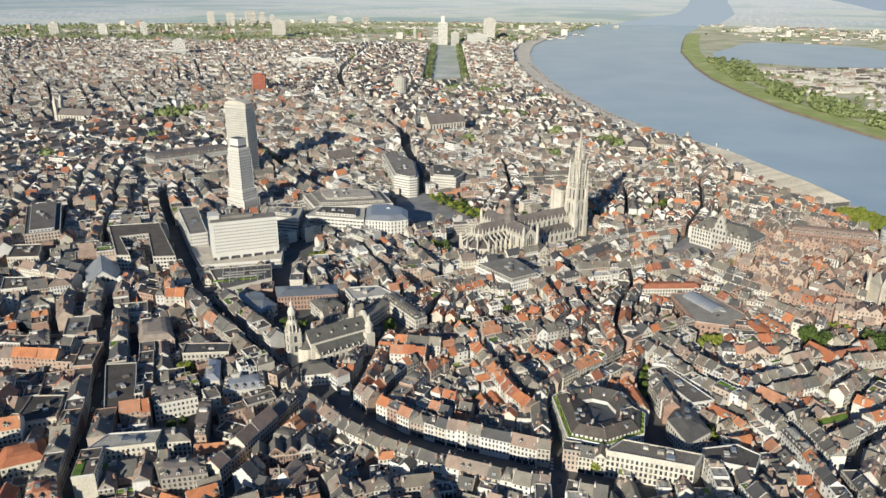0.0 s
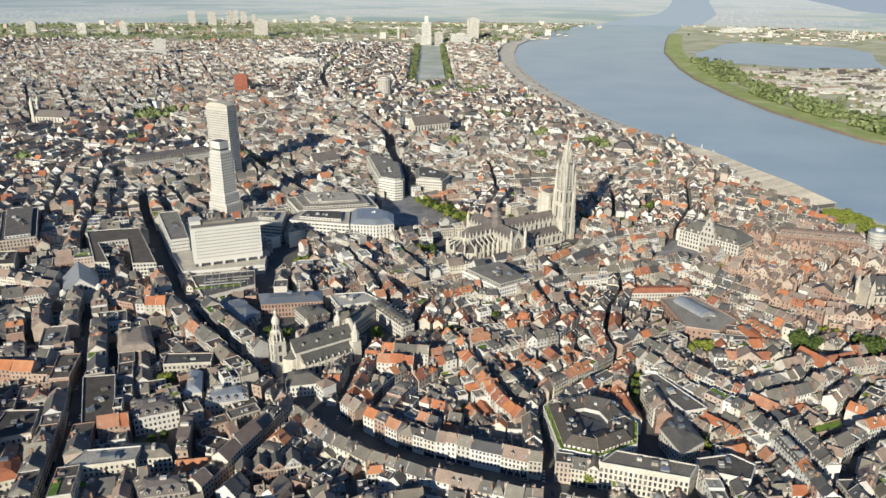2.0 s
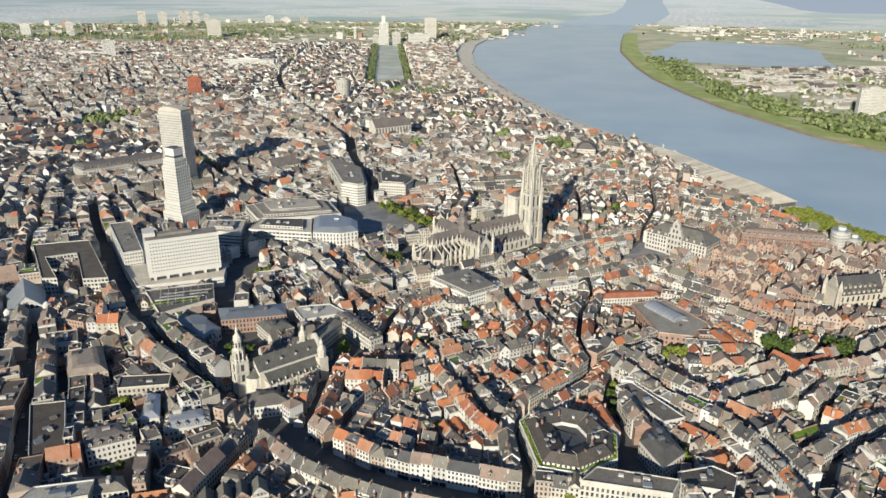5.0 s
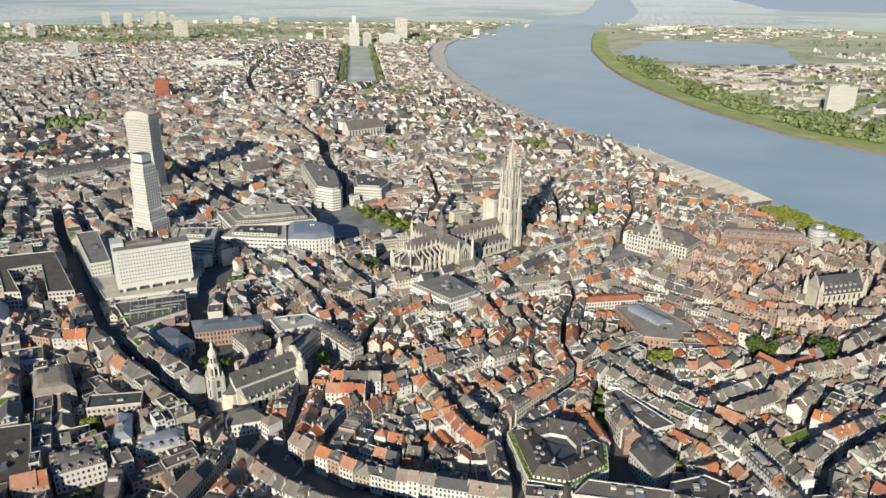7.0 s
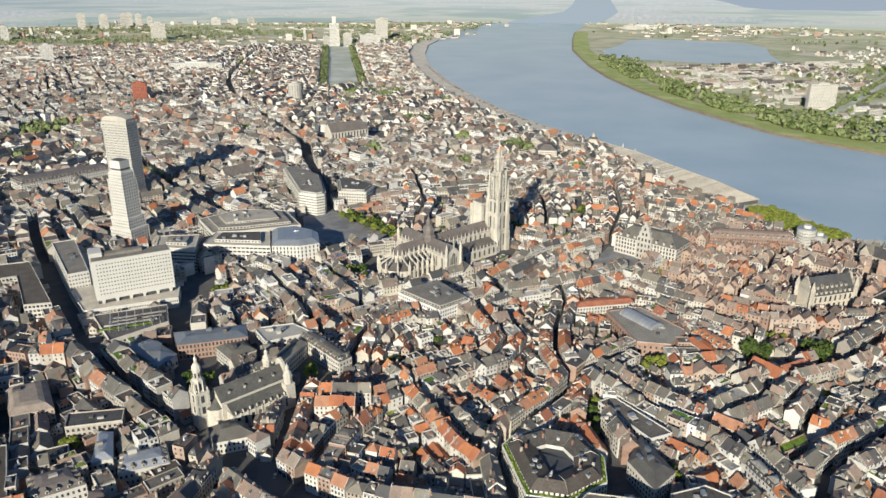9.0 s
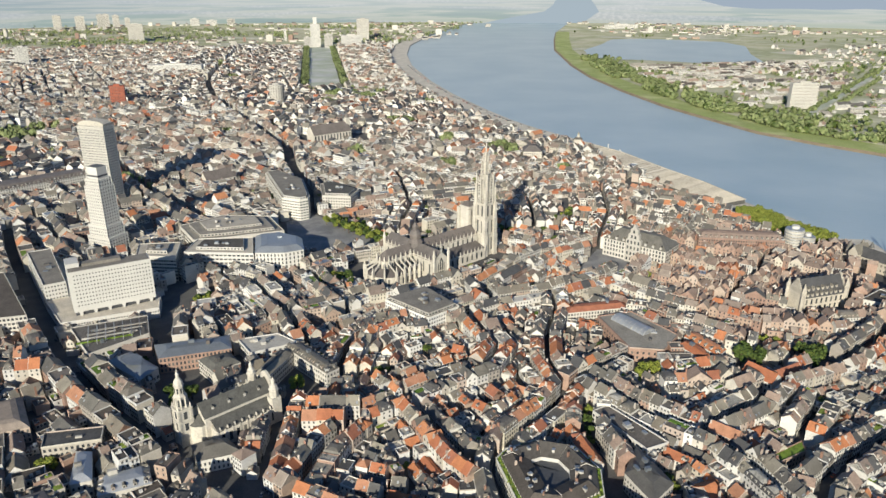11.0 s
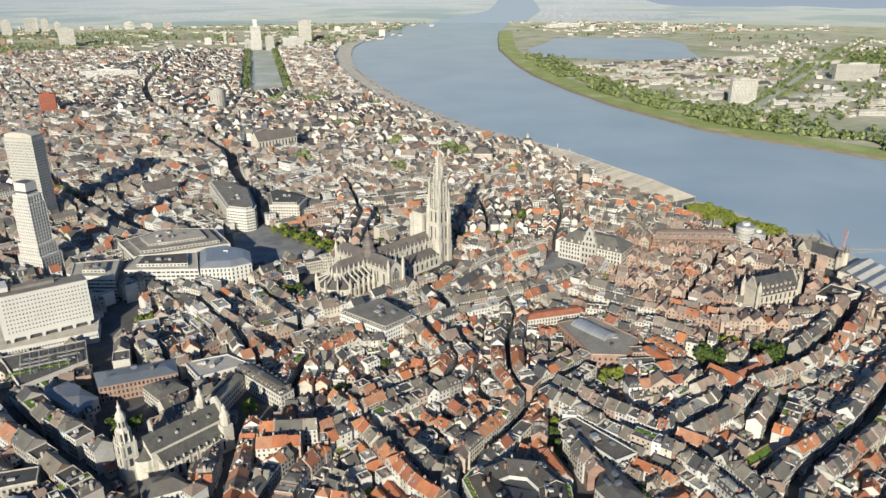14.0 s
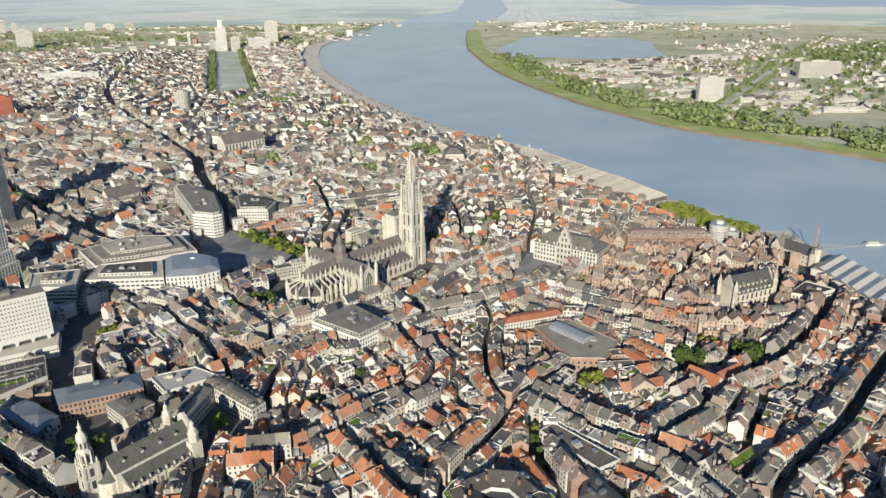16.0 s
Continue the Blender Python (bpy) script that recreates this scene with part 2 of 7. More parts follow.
def sheet(name, outline, z, mat, label, category, kind="structure"):
    """A flat piece of ground with the given outline."""
    bm = bmesh.new()
    edges = []
    vs = [bm.verts.new((x, y, z)) for x, y in outline]
    for a, b in zip(vs, vs[1:] + vs[:1]):
        edges.append(bm.edges.new((a, b)))
    bmesh.ops.triangle_fill(bm, edges=edges, use_beauty=True)
    bmesh.ops.recalc_face_normals(bm, faces=bm.faces)
    for f in bm.faces:
        if f.normal.z < 0:
            f.normal_flip()
    me = bpy.data.meshes.new(name)
    bm.to_mesh(me)
    bm.free()
    me.materials.append(mat)
    return tagged(new(name, me), label, category, kind=kind)

# ---- ground, river, quays ----
QUAY = [(2400, 7600), (1556, 5759), (915, 4657), (569, 3832), (384, 3226), (324, 2851), (296, 2500), (300, 2100), (318, 1850), (345, 1650),
        (370, 1500), (398, 1400), (442, 1290), (467, 1163), (490, 1040), (509, 975), (523, 884), (541, 822), (547, 745), (577, 735), (566, 680),
        (573, 597), (585, 480), (600, 300), (612, 0), (625, -1500)]
BANK = [(3300, 9000), (1741, 5037), (1245, 3899), (1090, 3450), (930, 2950), (865, 2650), (815, 2420), (770, 2130), (752, 1843), (753, 1600), (771, 1450),
        (792, 1300), (840, 1190), (886, 1110), (920, 1040), (954, 969), (1000, 870), (1090, 640), (1200, 200), (1400, -1500)]


def inland(line, d):
    """A line moved sideways by d (to the right of its run)."""
    out = []
    for i, (x, y) in enumerate(line):
        (ax, ay), (bx, by) = line[max(0, i - 1)], line[min(len(line) - 1, i + 1)]
        l = math.hypot(bx - ax, by - ay)
        out.append((x + d * (by - ay) / l, y - d * (bx - ax) / l))
    return out


def ground():
    """City side, far fields and the opposite bank in one sheet, with quay wall and sloping river bank."""
    bm = bmesh.new()

    def fill(outline, z, slot):
        vs = [bm.verts.new((x, y, z)) for x, y in outline]
        es = [bm.edges.new((a, b)) for a, b in zip(vs, vs[1:] + vs[:1])]
        for f in bmesh.ops.triangle_fill(bm, edges=es, use_beauty=True)["geom"]:
            if isinstance(f, bmesh.types.BMFace):
                f.normal_update()
                if f.normal.z < 0:
                    f.normal_flip()
                f.material_index = slot

    def strip(a, za, b, zb, slot):
        for (p, q), (r, s) in zip(zip(a, a[1:]), zip(b, b[1:])):
            f = bm.faces.new([bm.verts.new((*p, za)), bm.verts.new((*q, za)), bm.verts.new((*s, zb)), bm.verts.new((*r, zb))])
            f.material_index = slot

    near = [p for p in QUAY if p[1] < 3300]
    far = [p for p in QUAY if p[1] > 3200]
    fill(near + [(-9000, -1500), (-9000, 3226)], 0, 0)
    fill(far + [(-9000, 3226), (-9000, 9000)], 0, 1)
    strip(QUAY, 0, QUAY, -6, 2)
    top = inland(BANK, -8)
    strip(BANK, -4.2, top, .6, 3)
    fill(top + [(9000, -1500), (9000, 9000)], .6, 1)
    me = bpy.data.meshes.new("ground")
    bm.to_mesh(me)
    bm.free()
    for m in (STREET_MAT, FIELD_MAT, QUAY_MAT, SAND_MAT):
        me.materials.append(m)
    return tagged(new("ground", me), "city streets, flat green fields and river banks", "ground", kind="structure")


ground()
sheet("water", [(-9000, -1500), (9000, -1500), (9000, 9000), (-9000, 9000)], -3.2, WATER_MAT, "wide calm blue-grey river with a soft sky sheen", "river")
LAKE = [(992, 2734), (1040, 2900), (1200, 3130), (1345, 3373), (1500, 3400), (1644, 3300), (1790, 3170), (1770, 2950), (1604, 2640), (1490, 2370), (1300, 2372), (1113, 2518), (985, 2580)]
sheet("lake", LAKE, .9, WATER_MAT, "blue lake lying behind the opposite river bank", "lake")
MEADOW = inland([p for p in BANK if p[1] < 4200], -8)
sheet("meadow", MEADOW + inland([p for p in BANK if p[1] < 4200], -75)[::-1], .75, GRASS_MAT, "strip of bright grass along the far river bank", "grass")
PAVE = [p for p in QUAY if 560 < p[1] < 3900]
WIDE = [p for p in PAVE if p[1] > 1200]
sheet("pavement", WIDE + inland(WIDE, 62)[::-1], .12, QUAY_MAT, "pale stone quay pavement along the river", "quay")
NARROW = [p for p in PAVE if p[1] < 1300]
sheet("pavement", NARROW + inland(NARROW, 34)[::-1], .12, QUAY_MAT, "pale stone quay pavement before the old town", "quay")

SQUARE_MAT = ground_material("square_paving", [(.20, .20, .205), (.26, .255, .25), (.17, .172, .18)], .5, .06)
sheet("pavement", [(-62, 905), (-28, 930), (10, 865), (46, 818), (28, 794), (-22, 796), (-56, 818)], .14, SQUARE_MAT, "grey stone paving of the open square", "square")
sheet("pavement", [(226, 701), (269, 758), (298, 734), (263, 682)], .14, SQUARE_MAT, "grey cobbled market square before the town hall", "square")
# ---- outlines of the buildings that are built one by one ----
def rect_at(x, y, angle, x0, y0, x1, y1):
    c, s = math.cos(angle), math.sin(angle)
    return [(x + c * a - s * b, y + s * a + c * b) for a, b in ((x0, y0), (x1, y0), (x1, y1), (x0, y1))]


CATHEDRAL = (70, 731, radians(32))
CHURCH = (-82, 490, radians(34))
DECO = (-241, 832, radians(-34))
RIBBED = (-290, 1024, radians(-28))
BANK_SLAB = (-195, 667, radians(21))
PODIUM = [(-233, 644), (-160, 662), (-164, 692), (-202, 728), (-288, 800), (-304, 784), (-259, 691)]
ANNEX = [(-259, 693), (-243, 700), (-283, 790), (-302, 782)]
PLANT = [(-222, 632), (-166, 646), (-158, 612), (-196, 584)]
SHADED = [(-196, 752), (-158, 742), (-160, 785), (-200, 786)]
MALL = [(-154, 763), (-87, 748), (-91, 796), (-146, 800)]
MALL_EAST = [(-85.5, 748), (-58, 744), (-39, 750), (-41, 782), (-62, 800), (-88, 796)]
MALL_BACK = [(-150, 800), (-119, 803), (-60, 815), (-78, 868), (-130, 880), (-172, 850)]
CORNER = [(-66, 922), (-45, 908), (-35, 913), (-33, 925), (-41, 1000), (-74, 1052), (-92, 1044)]
CORNER_B = [(-18, 940), (16, 930), (28, 958), (0, 1000), (-20, 996)]
GARDEN = [(72, 409), (75, 364), (97, 356), (122, 368), (128, 389), (121, 412), (99, 422), (80, 417)]
BEIGE = [(141, 386), (146, 360), (164, 373), (158, 408)]
TERRACES = [(146, 449), (158, 454), (179, 409), (163, 405)]
LAWN_SITE = [(236, 384), (258, 391), (262, 401), (238, 392)]
GREEN_COURT = [(196, 493), (218, 496), (220, 511), (200, 509)]
PALACE = [(94, 345), (140, 331), (148, 342), (106, 356)]
HOTEL = [(30, 634), (61, 593), (90, 611), (68, 655)]
HALL = (-313, 612, radians(26))
MUSEUM = [(-149, 586), (-95, 593), (-91, 571), (-142, 564)]
GREY_HALL = [(-180, 572), (-150, 540), (-141, 556), (-166, 584)]
YELLOW = [(-190, 465), (-157, 468), (-159, 482), (-193, 481)]
CORNER_HOUSE = [(-98, 441), (-73, 446), (-84, 462), (-104, 458)]
MARKET = [(200, 580), (231, 584), (250, 538), (228, 517), (204, 525)]
RED_WING = [(271, 481), (281, 461), (291, 466), (281, 487)]
RED_WING_B = [(291, 466), (314, 474), (311, 485), (287, 477)]
MEAT_HALL = (403, 586, radians(8))
TOWN_HALL = [(268, 742), (312, 690), (338, 712), (296, 764)]
BRICK_LONG = [(368, 728), (450, 702), (456, 722), (372, 748)]
SHADED_COURT = [(-312, 641), (-299, 641), (-331, 694), (-306, 704), (-276, 638), (-255, 640), (-308, 740), (-358, 729)]
WHITE_WALL = [(-88, 586), (-58, 591), (-42, 573), (-77, 562)]

LONG_WHITE = [(-452, 1068), (-428, 1040), (-336, 1112), (-352, 1138)]
LEFT_BLOCK = [(-478, 790), (-428, 692), (-398, 706), (-446, 806)]
QUAY_CASTLE = [(296, 1146), (324, 1138), (332, 1170), (304, 1180)]

# larger blocks west of the church: outline, height, wall, roof, form, storeys, label
BLOCKS = [
    ([(-238, 447), (-217, 450), (-198, 401), (-213, 388)], 13, "PALE", "RUSTY", "flat", 3, "pale block with a dark brown flat roof"),
    ([(-194, 416), (-172, 424), (-160, 407), (-185, 397)], 13, "WHITE", "LEAD", "mansard", 3, "white block with rows of windows and grey roof"),
    ([(-184, 374), (-157, 374), (-150, 362), (-182, 358)], 11, "PALE", "SLATE", "mansard", 3, "grey wing closing a shaded court"),
    ([(-156, 404), (-149, 402), (-142, 366), (-149, 366)], 12, "BRICK", "BROWN", "mansard", 3, "narrow brick wing beside a shaded court"),
    ([(-205, 345), (-167, 353), (-168, 366), (-198, 362)], 15, "PLASTER", "FLAT", "flat", 4, "cream four-storey house with a roof terrace"),
    ([(-162, 337), (-135, 342), (-129, 328), (-153, 323)], 14, "PLASTER", "LEAD", "mansard", 4, "cream corner block with a dark shallow roof"),
    ([(-245, 518), (-222, 528), (-205, 491), (-230, 486)], 11, "BRICK", "BROWN", "mansard", 3, "red-brown brick block with brown tile roofs"),
    ([(-150, 434), (-125, 441), (-120, 424), (-147, 418)], 10, "PALE", "METAL", "mansard", 2, "low hall with a long grey metal roof"),
    ([(-164, 429), (-153, 431), (-160, 458), (-169, 460)], 11, "PALE", "METAL", "mansard", 2, "narrow wing with a blue-grey metal roof"),
    ([(-263, 373), (-240, 382), (-247, 407), (-268, 406)], 13, "PLASTER", "RUSTY", "flat", 3, "cream fronted block with a dark flat roof"),
    ([(-247, 333), (-226, 343), (-236, 361), (-257, 351)], 12, "PLASTER", "TILE", "mansard", 3, "cream block with a broad orange tile roof"),
    ([(-218, 305), (-202, 309), (-210, 325), (-225, 322)], 12, "PLASTER", "TILE", "mansard", 3, "corner house with an orange hipped roof"),
    ([(-260, 444), (-247, 446), (-254, 480), (-269, 478)], 13, "BRICK", "RUSTY", "flat", 3, "brick block with a dark flat roof and stacks"),
    ([(-309, 471), (-290, 473), (-302, 496), (-316, 493)], 14, "PLASTER", "LEAD", "mansard", 4, "yellow plastered block with a grey roof"),
    ([(-290, 491), (-272, 491), (-284, 525), (-301, 522)], 13, "PALE", "FLAT", "flat", 3, "broad pale block with grey roofing and boxes"),
    ([(-413, 634), (-384, 637), (-399, 671), (-425, 668)], 20, "PLASTER", "RUSTY", "flat", 5, "cream block with a brown flat roof"),
    ([(-383, 570), (-361, 577), (-372, 599), (-396, 598)], 15, "PLASTER", "RUSTY", "flat", 4, "cream block with a wide brown flat roof"),
    ([(-265, 533), (-243, 537), (-251, 557), (-273, 552)], 11, "PLASTER", "FLAT", "flat", 2, "plain cream block with a flat roof"),
    ([(-114, 561), (-92, 567), (-83, 552), (-101, 541)], 11, "PALE", "MOSS", "mansard", 3, "pale wing with a mossy grey roof"),
    ([(436, 572), (448, 560), (480, 566), (468, 588)], 12, "WHITE", "RUSTY", "flat", 3, "white flats with a dark roof near the dock"),
    ([(-72, 530), (-62, 525), (-46, 556), (-56, 563)], 13, "PALE", "SLATE", "mansard", 3, "grey stone college wing with a steep slate roof"),
    ([(-52, 567), (-45, 556.5), (-22, 522), (-13, 529), (-39, 571)], 13, "PALE", "SLATE", "mansard", 3, "grey stone college wing facing a small square"),
    ([(180, 601), (178, 591), (230, 593), (233, 602)], 11, "PALE", "TILE", "mansard", 3, "long pale row with a bright orange tile roof"),
    ([(254, 536), (264, 503), (275, 511), (263, 543)], 11, "WHITE", "TILE", "mansard", 3, "white terrace with an orange tile roof"),
    ([(243, 524), (250, 496), (259, 500), (252, 530)], 11, "WHITE", "TILE", "mansard", 3, "white terrace with an orange tile roof"),
    ([(152, 354), (150, 344), (176, 335), (184, 348), (174, 358)], 13, "WHITE", "RUSTY", "flat", 3, "white block with a broad dark brown flat roof"),
    ([(-343, 518), (-326, 513), (-347, 566), (-363, 566)], 12, "DARK", "FLAT", "flat", 3, "dark glazed block with rows of roof lights"),
]
CASTLE = (517, 662, radians(107))
BACK_COURT = [(-187, 398), (-158, 406), (-148, 376), (-180, 374)]
# groves: centre, radius, number of trees
GROVES = [(280, 1219, 26, 42), (202, 1311, 12, 10), (142, 1480, 24, 24), (93, 1817, 24, 26), (334, 1072, 10, 7), (26, 1869, 24, 24), (-441, 1313, 10, 6), (-290, 1120, 9, 6), (-511, 1259, 10, 6), (-331, 2600, 22, 16), (10, 1740, 20, 18), (137, 1858, 22, 20), (-180, 1420, 12, 9), (40, 1230, 12, 9), (-330, 950, 10, 8), (-250, 2230, 20, 16), (230, 1700, 14, 10), (-620, 1100, 14, 10), (170, 1130, 10, 7)]

SITES = [
    *(b[0] for b in BLOCKS), BACK_COURT, rect_at(*CASTLE, -28, -14, 28, 14), [(-112, 343), (-75, 352), (-78, 365), (-115, 356)], LONG_WHITE, LEFT_BLOCK, QUAY_CASTLE, *([(x + q * math.cos(k), y + q * math.sin(k)) for k in range(6)] for x, y, q, _ in GROVES),
    rect_at(*CATHEDRAL, -64, -42, 98, 42), rect_at(*CHURCH, -37, -19, 34, 20), rect_at(*DECO, -24, -20, 24, 22), rect_at(*RIBBED, -24, -14, 24, 16),
    PODIUM, PLANT, SHADED, MALL, MALL_EAST, MALL_BACK, CORNER, CORNER_B, GARDEN, BEIGE, TERRACES, LAWN_SITE, GREEN_COURT, PALACE, HOTEL, rect_at(*HALL, -19, -25, 15, 23), MUSEUM, GREY_HALL, YELLOW, CORNER_HOUSE,
    MARKET, RED_WING, RED_WING_B, rect_at(*MEAT_HALL, -27, -14, 27, 14), TOWN_HALL, BRICK_LONG, SHADED_COURT, WHITE_WALL,
    [(462, 705), (492, 705), (492, 740), (462, 740)], [(470, 860), (485, 850), (550, 735), (520, 715), (475, 735)],
    [(276, 492), (304, 492), (306, 513), (280, 518)], [(324, 484), (352, 482), (354, 508), (326, 511)], [(480, 640), (560, 640), (560, 480), (505, 500)],
    [(-475, 1775), (-435, 1775), (-435, 1805), (-475, 1805)], [(-125, 1755), (-90, 1755), (-90, 1790), (-125, 1790)],
    [(-52, 1315), (70, 1315), (70, 1410), (-52, 1410)], [(-785, 1375), (-690, 1375), (-690, 1440), (-785, 1440)], [(-600, 1405), (-510, 1405), (-510, 1570), (-600, 1570)],
    [(-520, 2370), (-350, 2370), (-350, 2490), (-520, 2490)], [(-135, 500), (-108, 490), (-100, 540), (-135, 540)], [(-144, 563), (-112, 562), (-104, 540), (-140, 534)], [(-172, 640), (-136, 640), (-141, 736), (-164, 736)],
]

# ---- streets and the house fabric ----
X0, Y0, CELL = -2500, -170, 2.0
NX, NY = 1600, 1810
taken = np.zeros((NX, NY), bool)


def mark(outline):
    """Keeps houses out of a polygon."""
    xs, ys = [p[0] for p in outline], [p[1] for p in outline]
    i0, i1 = max(0, int((min(xs) - X0) / CELL)), min(NX, int((max(xs) - X0) / CELL) + 2)
    j0, j1 = max(0, int((min(ys) - Y0) / CELL)), min(NY, int((max(ys) - Y0) / CELL) + 2)
    if i1 <= i0 or j1 <= j0:
        return
    gx, gy = np.meshgrid(X0 + CELL * (np.arange(i0, i1) + .5), Y0 + CELL * (np.arange(j0, j1) + .5), indexing="ij")
    inside = np.zeros(gx.shape, bool)
    for (ax, ay), (bx, by) in zip(outline, outline[1:] + outline[:1]):
        if ay != by:
            cross = ((ay > gy) != (by > gy)) & (gx < (bx - ax) * (gy - ay) / (by - ay) + ax)
            inside ^= cross
    taken[i0:i1, j0:j1] |= inside


def ribbon(line, width):
    for (ax, ay), (bx, by) in zip(line, line[1:]):
        l = math.hypot(bx - ax, by - ay)
        ux, uy = (bx - ax) / l, (by - ay) / l
        e, w = 2.0, width / 2
        mark([(ax - ux * e - uy * w, ay - uy * e + ux * w), (bx + ux * e - uy * w, by + uy * e + ux * w), (bx + ux * e + uy * w, by + uy * e - ux * w), (ax - ux * e + uy * w, ay - uy * e - ux * w)])


# Streets: points and width.
STREETS = [
    ([(-372, 920), (-340, 840), (-312, 780), (-278, 712), (-243, 640), (-208, 577), (-180, 535), (-153, 503), (-127, 470), (-112, 448), (-88, 436)], 10.5),
    ([(-88, 436), (-72, 417), (-53, 395), (-32, 379), (-4, 364), (24, 354), (48, 345), (70, 340), (90, 334)], 21),
    ([(-300, 600), (-284, 556), (-248, 464), (-224, 395), (-205, 320)], 9),
    ([(-160, 690), (-150, 630), (-146, 600)], 15),
    ([(156, 496), (166, 476), (174, 460), (191, 434), (209, 411), (218, 385), (221, 355), (222, 300)], 7),
    ([(80, 425), (72, 406), (70, 372), (66, 345), (60, 280)], 8),
    ([(515, 602), (459, 549), (413, 516), (365, 491), (323, 476), (296, 468), (262, 456)], 8),
    ([(468, 484), (421, 456), (374, 428), (331, 402), (297, 387), (271, 376), (250, 364), (232, 340)], 9),
    ([(72, 406), (84, 428), (117, 456), (139, 481), (156, 496), (200, 520), (250, 512)], 7),
    ([(-64, 411), (-58, 450), (-52, 487), (-43, 530)], 8),
    ([(134, 368), (138, 400), (136, 430), (152, 470)], 9),
    ([(296, 468), (262, 445), (213, 425)], 6),
    ([(-35, 938), (-39, 1031), (-63, 1183), (-71, 1277), (-139, 1497), (-260, 1871), (-307, 2130), (-318, 2600), (-305, 3150)], 17),
    ([(-330, 1230), (-295, 1147), (-232, 1032), (-173, 936), (-120, 870)], 14),
    ([(-14, 538), (-7, 560), (2, 578), (10, 588), (30, 599), (64, 602), (96, 617), (125, 632)], 7),
    ([(-38, 480), (0, 474), (20, 483), (54, 502), (90, 517), (108, 545), (100, 585), (96, 617)], 5),
    ([(20, 483), (30, 491), (43, 452), (53, 423), (66, 400)][1:], 6),
    ([(-48, 393), (-37, 417), (-23, 445), (-9, 462), (0, 474)], 6),
    ([(125, 632), (180, 640), (240, 660), (280, 690)], 7),
    ([(125, 632), (122, 665), (160, 700), (200, 730), (270, 760)], 9),
    ([(139, 481), (138, 520), (150, 560), (170, 600), (180, 640)], 4),
    ([(240, 660), (290, 600), (330, 560), (380, 540), (440, 535)], 7),
    ([(-224, 395), (-170, 412), (-112, 448)], 8),
    ([(-248, 464), (-330, 470), (-420, 490)], 7),
    ([(-208, 577), (-240, 575), (-300, 600), (-400, 640)], 8),
    ([(-120, 330), (-100, 380), (-82, 432)], 7),
    ([(270, 760), (318, 850), (352, 960), (372, 1080)], 4.5),
    ([(220, 830), (240, 920), (230, 1050), (170, 1200), (120, 1400)], 5),
    ([(60, 820), (90, 920), (90, 1060), (40, 1200)], 5),
    ([(-35, 938), (60, 960), (170, 975), (300, 990), (380, 1000)], 8),
]
for line, width in STREETS:
    ribbon(line, width)

# Open places: the squares, the river side, and the sites of the buildings that are built one by one.
SQUARE = [(-72, 900), (-28, 938), (12, 865), (50, 818), (30, 790), (-25, 792), (-62, 815)]
mark(SQUARE)
mark([(225, 700), (270, 760), (300, 735), (262, 680)])
mark([(-52, 500), (-30, 500), (-25, 545), (-50, 548)])
mark(inland(QUAY, 44) + [(5000, -1500), (5000, 7600)])
mark(inland([q for q in QUAY if q[1] > 1200], 64) + [(2000, 1163), (3000, 7600)])
mark([(-62, 1990), (72, 1990), (72, 3300), (-62, 3300)])
for site in SITES:
    mark(site)

# Side streets fill the quarters: each quarter has its own turn and spacing.
rng = random.Random(7)
QUARTERS = [(-420, 520, .35), (-330, 330, .2), (-250, 900, .55), (-500, 800, .35), (-650, 1200, .2), (60, 1100, .1), (250, 1250, -.2), (-350, 1500, .25), (100, 1600, .02), (-800, 1700, .5),
            (-150, 2000, .1), (180, 2100, -.05), (-600, 2200, .35), (-1100, 2200, .1), (-200, 2700, .03), (-700, 2800, .3), (-1400, 2800, .5), (150, 2800, .02), (-1800, 3000, .2), (-1000, 1300, .6),
            (-230, 120, .25), (0, 160, .3), (60, -60, .15), (260, 120, .5), (-150, -80, .4), (450, 200, .6), (350, 620, .75), (420, 450, .7), (150, 380, .05), (330, 330, .6), (20, 480, .4)]
sides = []


def gap_to(streets, x, y):
    """The distance from a place to the nearest street."""
    best = 1e9
    for line, w in streets:
        for (ax, ay), (bx, by) in zip(line, line[1:]):
            dx, dy = bx - ax, by - ay
            t = max(0, min(1, ((x - ax) * dx + (y - ay) * dy) / (dx * dx + dy * dy)))
            best = min(best, (ax + t * dx - x) ** 2 + (ay + t * dy - y) ** 2)
    return math.sqrt(best)


for n, (qx, qy, turn) in enumerate(QUARTERS):
    if qy > 900 and abs(turn) < .33:
        turn += .5 if n % 2 else -.55
    near = qy < 1000
    reach, gap, across = (260, 50, 84) if near else (460, 66, 120)
    c, s = math.cos(turn), math.sin(turn)
    for way, pitch in ((0, gap), (1, across)):
        a = -reach
        while a < reach:
            pts, b = [], -reach
            while b <= reach:
                u, v = (a + rng.uniform(-3, 3), b) if way == 0 else (b, a + rng.uniform(-3, 3))
                x, y = qx + c * u - s * v, qy + s * u + c * v
                own = min(range(len(QUARTERS)), key=lambda k: (QUARTERS[k][0] - x) ** 2 + (QUARTERS[k][1] - y) ** 2) == n
                free = True
                if y < 1000:
                    free = gap_to(STREETS, x, y) > (34 if way == 0 else 26)
                if own and free and y > -150:
                    pts.append((x, y))
                else:
                    if len(pts) > 2:
                        sides.append((pts, 5.5 if near else 8))
                    pts = []
                b += 18
            if len(pts) > 2:
                sides.append((pts, 5.5 if near else 8))
            a += pitch * rng.uniform(.85, 1.2)
for line, width in sides:
    ribbon(line, width)


